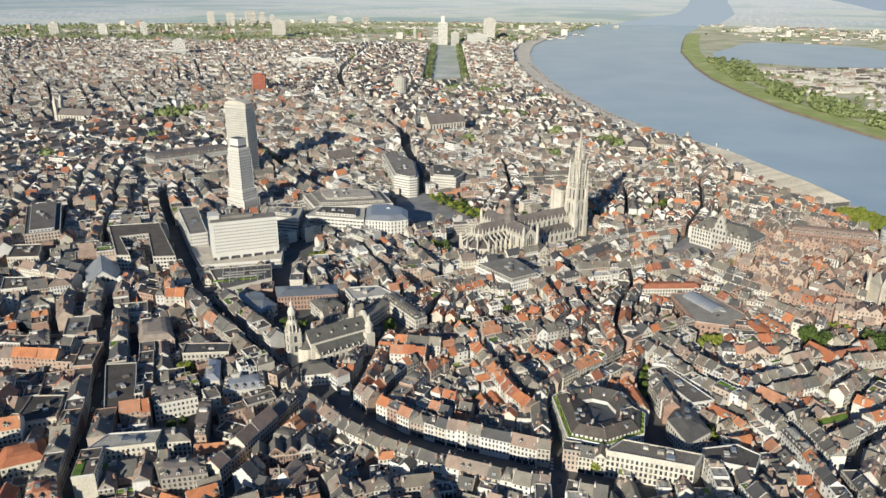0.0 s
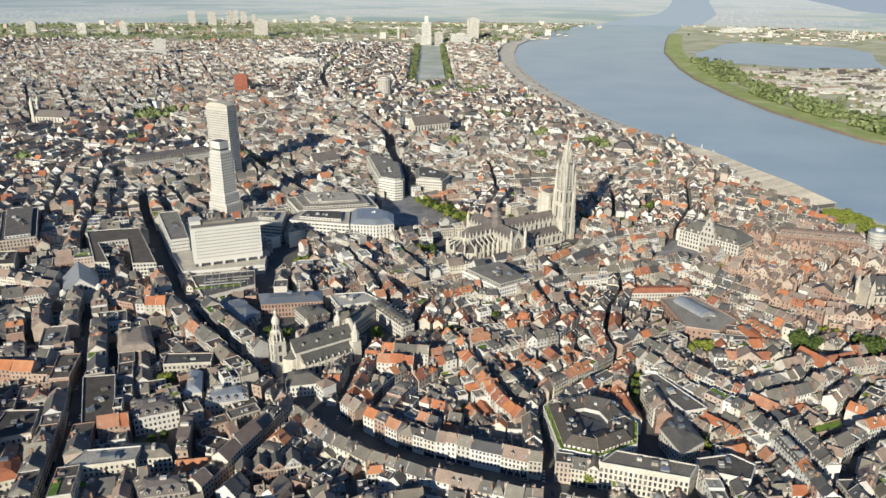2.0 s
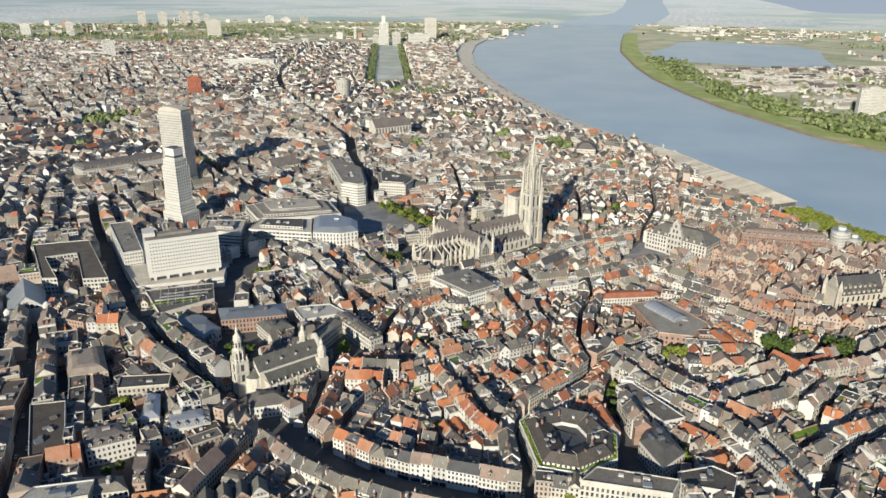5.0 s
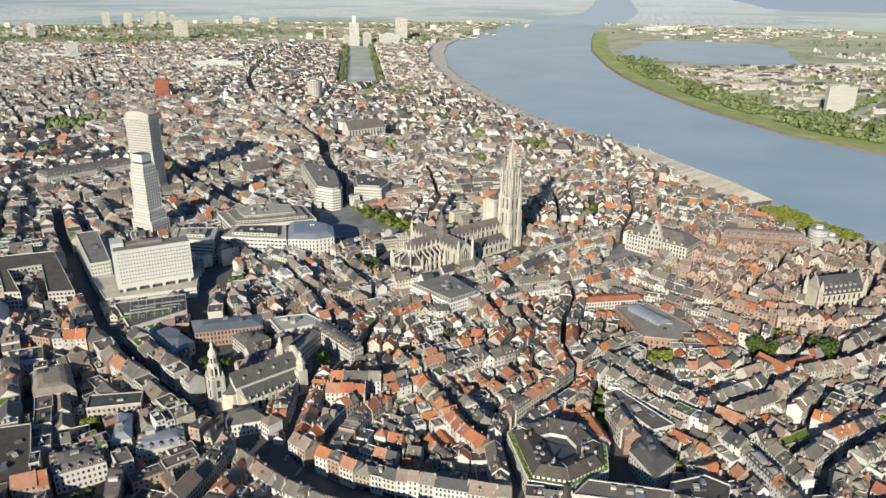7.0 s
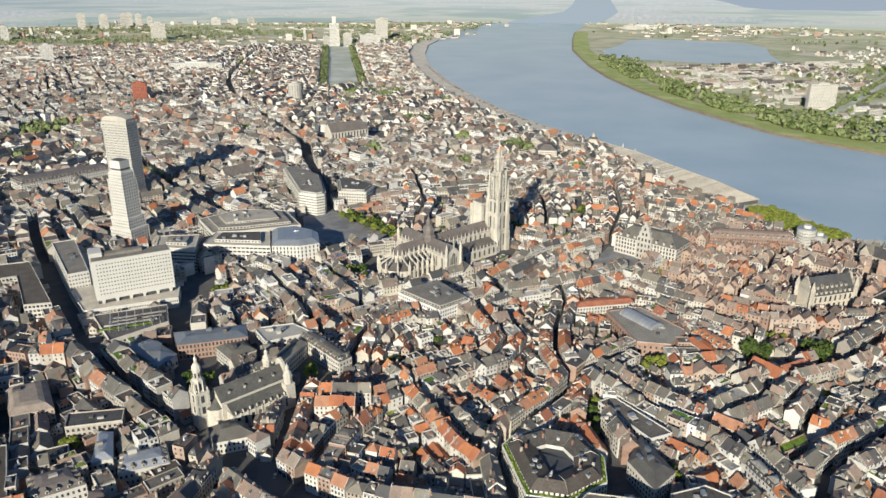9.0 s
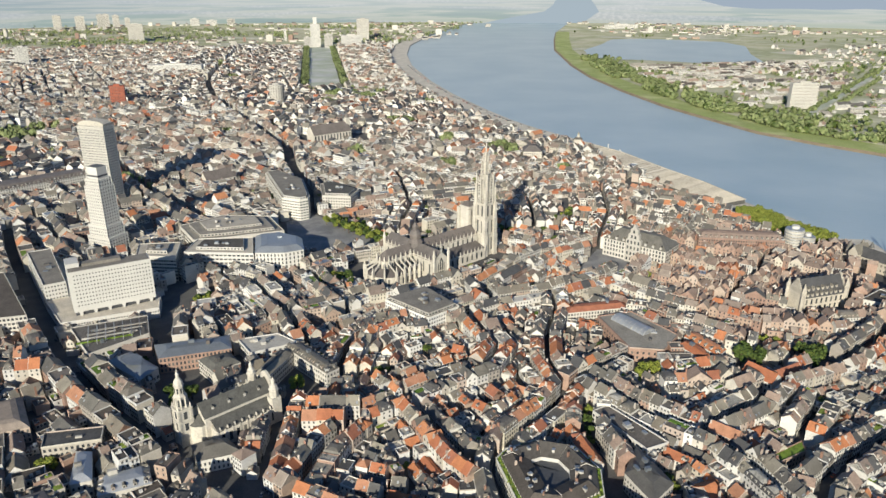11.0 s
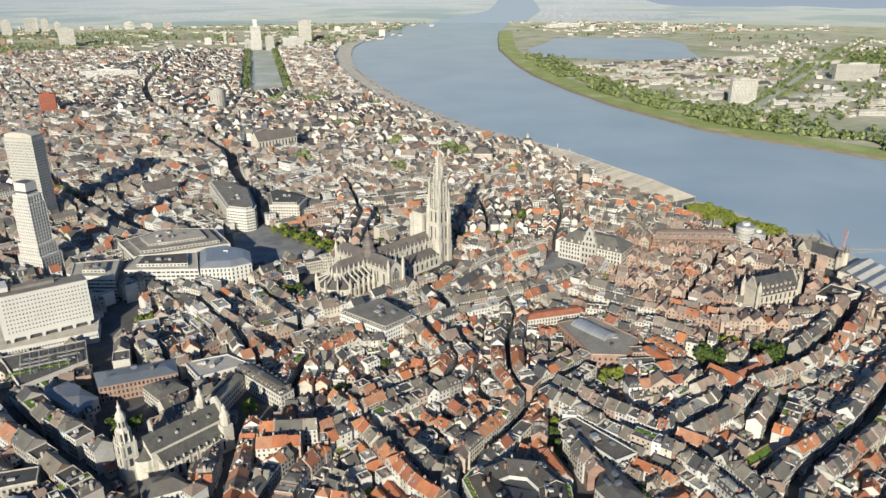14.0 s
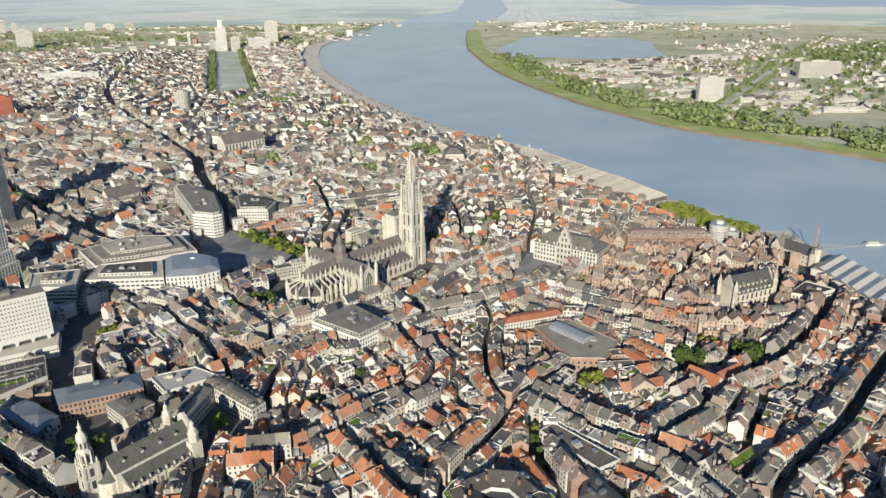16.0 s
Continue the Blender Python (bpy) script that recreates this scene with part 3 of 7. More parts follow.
def house(get, r, w, d, h, lod, roof, wall, form):
    """One house with its street front at y = -d/2. get(name) gives the Shape that takes a part. lod 0 is the fullest."""
    x0, x1, y0, y1 = -w / 2, w / 2, -d / 2, d / 2
    body = get("wall")
    if form not in ("gable", "cross"):
        body.box(x0, y0, 0, x1, y1, h, wall)
    storeys = max(1, int(h / 3.4))
    floors = [h - 3.3 * (k + 1) + 1.0 for k in range(storeys)]
    count = max(2, int(w / (2.3 if lod < 2 else 3.2)))
    if lod < 2:
        get("glazing").panes(-1, x0 + .3, x1 - .3, y0, floors, count, 1.15, 1.9)
        get("glazing").panes(1, x0 + .3, x1 - .3, y1, floors[:2], max(1, count - 1), 1.1, 1.6)
    elif lod == 2:
        get("glazing").panes(-1, x0 + .5, x1 - .5, y0, floors[:3], count, 1.6, 1.8)
        get("glazing").panes(1, x0 + .5, x1 - .5, y1, floors[:2], count, 1.6, 1.6)
    if form == "gable" or form == "cross":
        along = "x" if form == "gable" else "y"
        rise = (d if along == "x" else w) * r.uniform(.36, .5)
        if form == "cross":
            rise = min(rise * 1.15, 6.5)
        rise = min(rise, 6.0)
        get("roof").gable(x0, y0, x1, y1, h, h + rise, along, roof, over=.3, thick=.3)
        body.gable_body(x0, y0, x1, y1, 0, h, h + rise, along, wall)
        if lod < 2 and form == "cross" and rise > 3:
            get("glazing").panes(-1, -1.2, 1.2, y0, [h + .4], 1, 1.0, 1.5)
        if lod < 2 and form == "gable":
            for side in (-1, 1):
                if r.random() < .45:
                    for k in range(r.choice((1, 1, 2))):
                        cx = r.uniform(x0 + 1.4, x1 - 1.4)
                        t = r.uniform(.25, .4)
                        yy, zz = side * d / 2 * (1 - t), h + rise * t
                        if r.random() < .6:
                            dm = get(f"dormer#{side}{k}")
                            ya, yb = (yy - .4, yy + 2.4) if side < 0 else (yy - 2.4, yy + .4)
                            dm.box(cx - .8, ya, zz - .6, cx + .8, yb, zz + 1.3, PLASTER if lod == 0 or wall == PLASTER else wall)
                            dm.gable(cx - .95, ya - .1, cx + .95, yb, zz + 1.3, zz + 2.0, "y", SLATE, .1, .15)
                            get("glazing").panes(-1 if side < 0 else 1, cx - .6, cx + .6, ya if side < 0 else yb, [zz - .1], 1, .9, 1.1)
                        else:
                            sl = rise / (d / 2)
                            a, b2 = yy - .6, yy + .6
                            za = h + rise - abs(a) * sl + .42
                            zb = h + rise - abs(b2) * sl + .42
                            get(f"skylight#{side}{k}").add([(cx - .5, a, za), (cx + .5, a, za), (cx + .5, b2, zb), (cx - .5, b2, zb)], [(0, 1, 2, 3)], METAL)
        if lod < 2 and form == "gable" and r.random() < .6:
            px, up = (x0, .45) if r.random() < .5 else (x1 - .3, .45)
            pts = [(a, b, c) for a in (px, px + .3) for b, c in ((y0, h + .1), (y0, h + up), (0, h + rise + up), (y1, h + up), (y1, h + .1))]
            get("party_wall").add(pts, [(1, 0, 5, 6), (2, 1, 6, 7), (3, 2, 7, 8), (4, 3, 8, 9), (0, 1, 2, 3, 4), (9, 8, 7, 6, 5)], PALE if wall != BRICK else STACK)
        top = h + rise
        for k in range(r.choice((1, 1, 2)) if lod < 2 else int(r.random() < .6)):
            cx, cy = (r.choice((x0 + .5, x1 - .5)), r.uniform(-d * .28, d * .28))
            get(f"chimney#{k}").box(cx - .45, cy - .6, h + .5, cx + .45, cy + .6, top + r.uniform(.3, 1.2), STACK)
            if lod == 0:
                for q in (-.3, .3):
                    get(f"chimney#{k}").box(cx - .16, cy + q - .16, top + .3, cx + .16, cy + q + .16, top + 1.5, STACK)
    elif form == "mansard":
        get("roof").hip(x0 - .2, y0 - .2, x1 + .2, y1 + .2, h, h + 3.0, 1.5, roof)
        get("roof").hip(x0 + 1.3, y0 + 1.3, x1 - 1.3, y1 - 1.3, h + 3.0, h + 3.9, min(2.2, w / 3.2), FLAT if r.random() < .6 else roof)
        if lod < 2:
            for side in (-1, 1):
                for k in range(max(1, int(w / 3))):
                    cx = x0 + (k + .5) * w / max(1, int(w / 3))
                    ya, yb = (y0 + .15, y0 + 1.5) if side < 0 else (y1 - 1.5, y1 - .15)
                    get(f"dormer#{side}{k}").box(cx - .65, ya, h + .3, cx + .65, yb, h + 2.2, PLASTER)
                    get("glazing").panes(-1 if side < 0 else 1, cx - .5, cx + .5, ya if side < 0 else yb, [h + .7], 1, .8, 1.2)
        get("chimney").box(x0 + .2, -1, h + 1, x0 + 1.0, .4, h + 5.2, STACK)
    elif form == "hip":
        rise = min(w, d) * .33
        get("roof").hip(x0 - .3, y0 - .3, x1 + .3, y1 + .3, h, h + rise, min(w, d) * .46, roof)
        get("chimney").box(-.5, -.4, h + rise * .5, .5, .6, h + rise + 1.1, STACK)
    else:
        rim = .7
        b = get("roof")
        b.box(x0 + .3, y0 + .3, h - .1, x1 - .3, y1 - .3, h + .12, roof)
        for q in ((x0, y0, x1, y0 + .3), (x0, y1 - .3, x1, y1), (x0, y0 + .3, x0 + .3, y1 - .3), (x1 - .3, y0 + .3, x1, y1 - .3)):
            body.box(q[0], q[1], h, q[2], q[3], h + rim, wall)
        if lod < 3:
            for k in range(r.choice((1, 2, 2, 3)) if lod < 2 else 1):
                a, c2 = r.uniform(x0 + 1.5, x1 - 2), r.uniform(y0 + 1.5, y1 - 2)
                ww, dd = r.uniform(.8, 2.6), r.uniform(.8, 2.4)
                get(f"roof_box#{k}").box(a - ww / 2, c2 - dd / 2, h + .1, a + ww / 2, c2 + dd / 2, h + r.uniform(.7, 2.4), r.choice((METAL, PALE, PLASTER, STACK)))
            if lod < 2 and r.random() < .3:
                a, c2 = r.uniform(x0 + 1.5, x1 - 2), r.uniform(y0 + 1.5, y1 - 2)
                get("skylight").box(a - .9, c2 - .9, h + .1, a + .9, c2 + .9, h + .6, GLASS)
            if lod < 2 and r.random() < .12:
                get("roof_garden").box(x0 + .6, y0 + .6, h + .12, x1 - .6, y0 + d * .4, h + .6, LAWN)
    if lod < 2:
        get("cornice").box(x0, y0 - .35, h - .55, x1, y0 - .02, h - .1, PLASTER if wall == PLASTER else PALE, True)
        if r.random() < .5:
            get("shopfront").panes(-1, x0 + .2, x1 - .2, y0 - .02, [.3], max(1, int(w / 4)), w / max(1, int(w / 4)) - .7, 2.6)


def style(r, x, y, back, tone):
    """Roof, wall and form by quarter: orange tiles in the old centre, brown near the old meat hall, slate and flat roofs towards the tower."""
    orange, brown, flat = .15, .12, .22
    if -60 < x < 130 and 390 < y < 600:
        orange, brown = .30, .10
    if x > 130 and y < 620:
        orange, brown = .20, .20
    if x > 285 and 530 < y < 760:
        orange, brown, flat = .07, .84, .04
    if x < -110 and y < 900:
        orange, flat = .11, .42
    if 610 < y <= 1000 and x < 120:
        orange, brown, flat = .06, .18, .40
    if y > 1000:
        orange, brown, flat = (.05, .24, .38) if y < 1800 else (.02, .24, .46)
    if back:
        flat += .12
    q = r.random()
    if q < flat:
        form, roof = "flat", FLAT
        if x < -95 and y < 640 and r.random() < .75:
            roof = RUSTY
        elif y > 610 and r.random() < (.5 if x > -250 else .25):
            # pale roofing past the centre; in the far quarters its colour doubles as haze
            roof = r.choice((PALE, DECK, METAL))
    else:
        form = r.choices(("gable", "cross", "mansard", "hip"), (.3, .62, .03, .05) if x > 285 and 530 < y < 760 else (.78, .08, .10, .04))[0]
        p = (tone if r.random() < .78 else r.random()) * (1 - flat)
        roof = TILE if p < orange else BROWN if p < orange + brown else SLATE
        if form == "mansard" and r.random() < .7:
            roof = SLATE
    q = r.random()
    wall = (BRICK if q < .13 else PAINT if q < .27 else WHITE if q < .44 else PLASTER) if not (x > 285 and 530 < y < 760) else (PLASTER if q < .25 else BRICK)
    if x < -95 and y < 640 and wall in (WHITE, PAINT):
        wall = BRICK if r.random() < .4 else PLASTER
    return roof, wall, form


def try_place(x, y, angle, w, d):
    """Whether the plot is free; takes it if so."""
    if not (X0 < x < X0 + NX * CELL and Y0 < y < Y0 + NY * CELL) or taken[int((x - X0) / CELL), int((y - Y0) / CELL)]:
        return False
    c, s = math.cos(angle), math.sin(angle)
    nx, ny = max(3, int(w / 2) + 1), max(3, int(d / 2) + 1)
    a = np.linspace(-w / 2 + min(1.5, w * .36), w / 2 - min(1.5, w * .36), nx)[:, None]
    b = np.linspace(-d / 2 + 1.3, d / 2 - 1.3, ny)[None, :]
    i = ((x + c * a - s * b - X0) / CELL).astype(int)
    j = ((y + s * a + c * b - Y0) / CELL).astype(int)
    if i.min() < 0 or j.min() < 0 or i.max() >= NX or j.max() >= NY or taken[i, j].any():
        return False
    taken[i, j] = True
    return True


plots = []
rng = random.Random(11)
for row in range(4):
    for line, width in STREETS + sides:
        for (ax, ay), (bx, by) in zip(line, line[1:]):
            l = math.hypot(bx - ax, by - ay)
            ux, uy = (bx - ax) / l, (by - ay) / l
            far = ay > 1150
            grand = ax < -110 and ay < 1000
            middle = 600 < ay < 1150 and ax < 130
            for side in (-1, 1):
                s = rng.uniform(0, 2)
                tone = rng.random()
                eaves, deep = rng.uniform(10.2, 13.8), rng.uniform(8.5, 10.8)
                while s < l:
                    w = rng.uniform(5.8, 10.5) if not far else rng.uniform(11, 26)
                    if grand:
                        w = rng.uniform(7, 20)
                    elif middle:
                        w = rng.uniform(8, 18)
                    elif not far and rng.random() < .1:
                        w = rng.uniform(11, 19)
                    d = deep + rng.uniform(-.3, .3) if row == 0 else rng.uniform(6, 9.5)
                    if grand:
                        d += 2.5
                    if far:
                        d += 2
                    turn = math.atan2(uy, ux) + (math.pi if side < 0 else 0)
                    if row and rng.random() < .2:
                        turn += math.pi / 2
                    skip = row and rng.random() < (.45 if not far else .2)
                    fits = False
                    for w in (w, min(w, 5.4)):
                        off = width / 2 + .3 + d / 2 + row * (12.5 if far else 10.2)
                        x, y = ax + ux * (s + w / 2) - uy * side * off, ay + uy * (s + w / 2) + ux * side * off
                        if y < -140 or x < -(.62 * max(y, 250) + 110) or y > 3330 or (y > 2900 and rng.random() < (y - 2900) / 480):
                            break
                        if not skip and try_place(x, y, turn, w, d):
                            fits = True
                            break
                    if not fits:
                        s += w if skip or far else .8
                        continue
                    s += w + (.03 if rng.random() < .96 else 2.5)
                    if row == 0:
                        h = eaves + rng.uniform(-1.1, 1.1)
                    else:
                        h = rng.uniform(3.6, 9.2)
                    if -238 < x < -145 and 570 < y < 652:
                        h = min(h, 6.5)
                    if width == 21 and side < 0:
                        h = min(h, 10.4)
                    if x < -110 and y < 1000:
                        h *= 1.2
                    elif far and row == 0:
                        h += rng.uniform(0, 4)
                    plots.append((x, y, turn, w, d, h, row, tone))
                    if rng.random() < (.3 if row == 0 else .5):
                        tone = rng.random()
                    if rng.random() < .45:
                        eaves = max(9.6, min(14.2, eaves + rng.uniform(-1.1, 1.1)))

# annexes and sheds in what is left of the blocks
marks = []
for line, width in STREETS + sides:
    for (ax, ay), (bx, by) in zip(line, line[1:]):
        l = math.hypot(bx - ax, by - ay)
        for k in range(int(l / 10) + 1):
            t = (k + .5) / (int(l / 10) + 1)
            marks.append((ax + (bx - ax) * t, ay + (by - ay) * t, math.atan2(by - ay, bx - ax)))
marks = np.array(marks)
for k in range(7000):
    y = 300 + 900 * rng.random() ** 1.2
    x = rng.uniform(-(.6 * y + 80), 480)
    i, j = int((x - X0) / CELL), int((y - Y0) / CELL)
    if taken[i, j] or rng.random() < .35:
        continue
    turn = marks[np.argmin((marks[:, 0] - x) ** 2 + (marks[:, 1] - y) ** 2), 2] + rng.choice((0, math.pi / 2, math.pi, -math.pi / 2))
    for w, d in ((rng.uniform(8, 13), rng.uniform(7, 9)), (rng.uniform(5, 8), rng.uniform(5, 7)), (rng.uniform(3.4, 5), rng.uniform(3.4, 5))):
        if try_place(x, y, turn, w, d):
            plots.append((x, y, turn, w, d, rng.uniform(2.8, 4) if w < 5 else rng.uniform(3.2, 6.5), 9, rng.random()))
            break

plots.sort(key=lambda p: p[1] + .25 * abs(p[0]))
NEAREST = 300
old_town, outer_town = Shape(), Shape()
chosen = 0
for x, y, turn, w, d, h, row, tone in plots:
    r = random.Random(int(x * 13) * 7919 + int(y * 17))
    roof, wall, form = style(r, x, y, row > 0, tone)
    if row > 0 and form == "mansard":
        form = "gable"
    if y > 330 and chosen < NEAREST and -220 < x < 270:
        chosen += 1
        tone = {TILE: "orange tile", BROWN: "brown tile", SLATE: "grey slate", FLAT: "flat grey", RUSTY: "flat brown"}[roof]
        kind = {"gable": "pitched", "cross": "gabled", "mansard": "mansard", "hip": "hipped", "flat": ""}[form]
        root = thing("house", x, y, turn, f"{({PLASTER: 'rendered', WHITE: 'white', PAINT: 'bright white', BRICK: 'brick'})[wall]} town house with a {tone} {kind} roof".replace("  ", " "), "house", "old town houses")
        shapes = {}

        def get(name):
            return shapes.setdefault(name, Shape())

        house(get, r, w, d, h, 0, roof, wall, form)
        for name, shape in shapes.items():
            part(name.split("#")[0], shape, root, kind="stuff" if name == "glazing" else "")
    else:
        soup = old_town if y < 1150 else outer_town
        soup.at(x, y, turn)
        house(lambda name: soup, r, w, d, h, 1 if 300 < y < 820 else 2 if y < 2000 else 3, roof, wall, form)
tagged(new("old_town_houses", old_town.mesh("old_town_houses")), "dense rows of old town houses with slate and tile roofs", "houses", kind="stuff")
tagged(new("outer_town_houses", outer_town.mesh("outer_town_houses")), "dense far quarters of terraced houses and low blocks", "houses", kind="stuff")

# ---- buildings of their own ----
def centre(outline):
    return sum(p[0] for p in outline) / len(outline), sum(p[1] for p in outline) / len(outline)


def shrink(outline, d):
    """An outline (anticlockwise) drawn in by d along its corners' bisectors."""
    out = []
    n = len(outline)
    for i in range(n):
        p, q, r = Vector(outline[i - 1]), Vector(outline[i]), Vector(outline[(i + 1) % n])
        a, b = (q - p).normalized(), (r - q).normalized()
        na, nb = Vector((-a.y, a.x)), Vector((-b.y, b.x))
        m = (na + nb).normalized()
        k = max(.35, m.dot(na))
        out.append(tuple(q + m * (d / k)))
    return out


def anticlockwise(outline):
    area = sum(a[0] * b[1] - b[0] * a[1] for a, b in zip(outline, outline[1:] + outline[:1]))
    return list(outline) if area > 0 else list(outline)[::-1]


def along_edges(shape, outline, z0, floors, storey, bay, w, h, mat=GLASS, out=.14, least=4.0):
    """Windows along every edge of an outline."""
    for (ax, ay), (bx, by) in zip(outline, outline[1:] + outline[:1]):
        l = math.hypot(bx - ax, by - ay)
        if l < least:
            continue
        ux, uy = (bx - ax) / l, (by - ay) / l
        n = max(1, int(l / bay))
        for f in range(floors):
            z = z0 + f * storey
            for i in range(n):
                m = l * (i + .5) / n
                ww = min(w, l / n - .3)
                p, q = m - ww / 2, m + ww / 2
                nx, ny = uy * out, -ux * out
                shape.add([(ax + ux * p + nx, ay + uy * p + ny, z), (ax + ux * q + nx, ay + uy * q + ny, z), (ax + ux * q + nx, ay + uy * q + ny, z + h), (ax + ux * p + nx, ay + uy * p + ny, z + h)], [(0, 1, 2, 3)], mat)


def building(name, outline, h, wall, roof, label, floors=4, storey=3.4, first=1.6, bay=3.0, w=1.5, hh=1.9, form="flat", rise=4.0, inset=3.5, boxes=4, seed=1, group="", category="building", dormers=True, steps=()):
    """A building on a free outline: walls, windows, flat roof with parapet and plant, or a mansard."""
    r = random.Random(seed)
    cx, cy = centre(outline)
    ring = anticlockwise([(x - cx, y - cy) for x, y in outline])
    root = thing(name, cx, cy, 0, label, category, group)
    s = Shape()
    s.prism(ring, 0, h, wall)
    part("wall", s, root)
    s = Shape()
    along_edges(s, ring, first, floors, storey, bay, w, hh)
    part("glazing", s, root, kind="stuff")
    s = Shape()
    if form == "flat":
        s.prism(shrink(ring, .5), h - .05, h + .15, roof)
        part("roof", s, root)
        inner = shrink(ring, .45)
        n = len(ring)
        for i in range(n):
            j = (i + 1) % n
            s = Shape()
            s.loft([ring[i], ring[j], inner[j], inner[i]], h, [ring[i], ring[j], inner[j], inner[i]], h + .9, wall)
            part("parapet", s, root)
    else:
        s.loft(shrink(ring, -.3), h, shrink(ring, inset), h + rise, roof)
        s.loft(shrink(ring, inset), h + rise, shrink(ring, inset * 1.9), h + rise + .8, roof)
        part("roof", s, root)
        for (ax, ay), (bx, by) in zip(ring, ring[1:] + ring[:1]):
            l = math.hypot(bx - ax, by - ay)
            n = int(l / 5) if dormers else 0
            for i in range(n):
                m = l * (i + .5) / n
                a = math.atan2(by - ay, bx - ax)
                s = Shape().at(ax + (bx - ax) * m / l, ay + (by - ay) * m / l, a)
                s.box(-.9, .5, h + .4, .9, 3, h + 2.4, PLASTER)
                s.gable(-1, .3, 1, 3.2, h + 2.4, h + 3.1, "y", SLATE, .1, .15)
                s.panes(-1, -.7, .7, .5, [h + .8], 1, 1.0, 1.3)
                part("dormer", s, root)
    level = h
    for inset_by, up, wm, rm in steps:
        inner = shrink(ring, inset_by)
        s = Shape()
        s.prism(inner, level, level + up, wm)
        upper = part("upper_storey", s, root)
        s = Shape()
        along_edges(s, inner, level + .8, 1, up, 3.2, 2.0, max(.8, up - 1.6))
        part("glazing", s, upper, kind="stuff")
        s = Shape()
        s.prism(shrink(inner, .4), level + up, level + up + .15, rm)
        part("roof", s, upper)
        level += up
    top = level + (.15 if form == "flat" else rise + .8)
    for k in range(boxes):
        t, u = r.uniform(-.45, .45), r.choice(ring)
        px, py = u[0] * abs(t) * 1.1, u[1] * abs(t) * 1.1
        s = Shape().at(px, py, math.atan2(ring[1][1] - ring[0][1], ring[1][0] - ring[0][0]))
        a, b, c = r.uniform(.8, 2.6), r.uniform(.7, 2.0), r.uniform(.7, 2.4)
        s.box(-a, -b, top - .6, a, b, top + c, r.choice((METAL, PALE, FLAT)))
        part("roof_box", s, root)
    return root


def cathedral():
    """A Gothic cathedral: nave and choir, transept, crossing lantern, tall north tower with an openwork spire, unfinished south tower."""
    root = thing("cathedral", *CATHEDRAL, "pale stone Gothic cathedral with one tall openwork spire", "cathedral")
    eave, ridge = 22.5, 31.0
    s = Shape()
    s.box(8, -8, 0, 78, 8, eave, STONE)
    s.box(8, -22, 0, 74, 22, 11, STONE)
    part("nave", s, root)
    s = Shape()
    s.gable(6, -8, 78, 8, eave, ridge, "x", LEAD, .5, .4)
    part("nave_roof", s, root, "dark lead-grey nave roof with small dormers")
    for sg in (-1, 1):
        s = Shape()
        y0, y1 = (8, 22.4) if sg > 0 else (-22.4, -8)
        zi, zo = (16, 11.2)
        za, zb = (zi, zo) if sg > 0 else (zo, zi)
        s.add([(8, y0, za), (74, y0, za), (74, y1, zb), (8, y1, zb)], [(0, 1, 2, 3)], LEAD)
        part("aisle_roof", s, root)
    s = Shape()
    s.box(-10, -38, 0, 8, 38, eave, STONE)
    s.gable_end(-10, -38, 8, 38, eave, ridge - .3, "y", STONE)
    part("transept", s, root)
    s = Shape()
    s.gable(-10, -37.6, 8, 37.6, eave, ridge, "y", LEAD, .5, .4)
    part("transept_roof", s, root, "brown-grey slate transept roof")
    for sg in (-1, 1):
        for x in (-10, 8):
            s = Shape()
            s.turned(6, [(1.5, 0), (1.5, 27), (1.9, 27.3), (.05, 35)], x, sg * 38, STONE)
            part("pinnacle", s, root)
        s = Shape()
        s.loft([(-2, sg * 38.2 - .3), (0, sg * 38.2 - .3), (0, sg * 38.2 + .3), (-2, sg * 38.2 + .3)], ridge - .5, [(-1.1, sg * 38.2 - .1), (-.9, sg * 38.2 - .1), (-.9, sg * 38.2 + .1), (-1.1, sg * 38.2 + .1)], ridge + 5, STONE)
        part("gable_finial", s, root)
        s = Shape()
        y = sg * 38.18
        face = (0, 1, 2, 3, 4) if sg < 0 else (4, 3, 2, 1, 0)
        s.add([(-5, y, 6), (3, y, 6), (3, y, 19), (-1, y, 25), (-5, y, 19)], [face], GLASS)
        window = part("transept_window", s, root, "tall pointed traceried window")
        for x in (-3.4, -1, 1.4):
            s = Shape()
            s.box(x - .25, y - .2, 6, x + .25, y + .2, 22, STONE)
            part("mullion", s, window)
        s = Shape()
        s.box(-5, y - .2, 12, 3, y + .2, 12.6, STONE)
        part("transom", s, window)
    # choir with rounded east end, low ring of chapels and flying buttresses
    s = Shape()
    east = [(-38 + 8 * math.cos(a), 8 * math.sin(a)) for a in np.linspace(math.pi / 2, 1.5 * math.pi, 7)]
    hall = [(-9, -8)] + [(-9, 8)] + east
    hall = anticlockwise(hall)
    s.prism(hall, 0, eave, STONE)
    part("choir", s, root)
    s = Shape()
    tip = [(-9, 0), (-9, 0)] + [(-38, 0)] * 7
    tip = [(-9, -.05), (-9, .05)] + [(-38 + .05 * math.cos(a), .05 * math.sin(a)) for a in np.linspace(math.pi / 2, 1.5 * math.pi, 7)]
    s.loft(shrink(hall, -.5), eave, anticlockwise(tip), ridge, LEAD)
    part("choir_roof", s, root, "dark lead-grey choir roof")
    s = Shape()
    ring = anticlockwise([(-9, -21), (-9, 21)] + [(-36 + 21 * math.cos(a), 21 * math.sin(a)) for a in np.linspace(math.pi / 2, 1.5 * math.pi, 9)])
    s.prism(ring, 0, 10.5, STONE)
    part("chapel_ring", s, root)
    s = Shape()
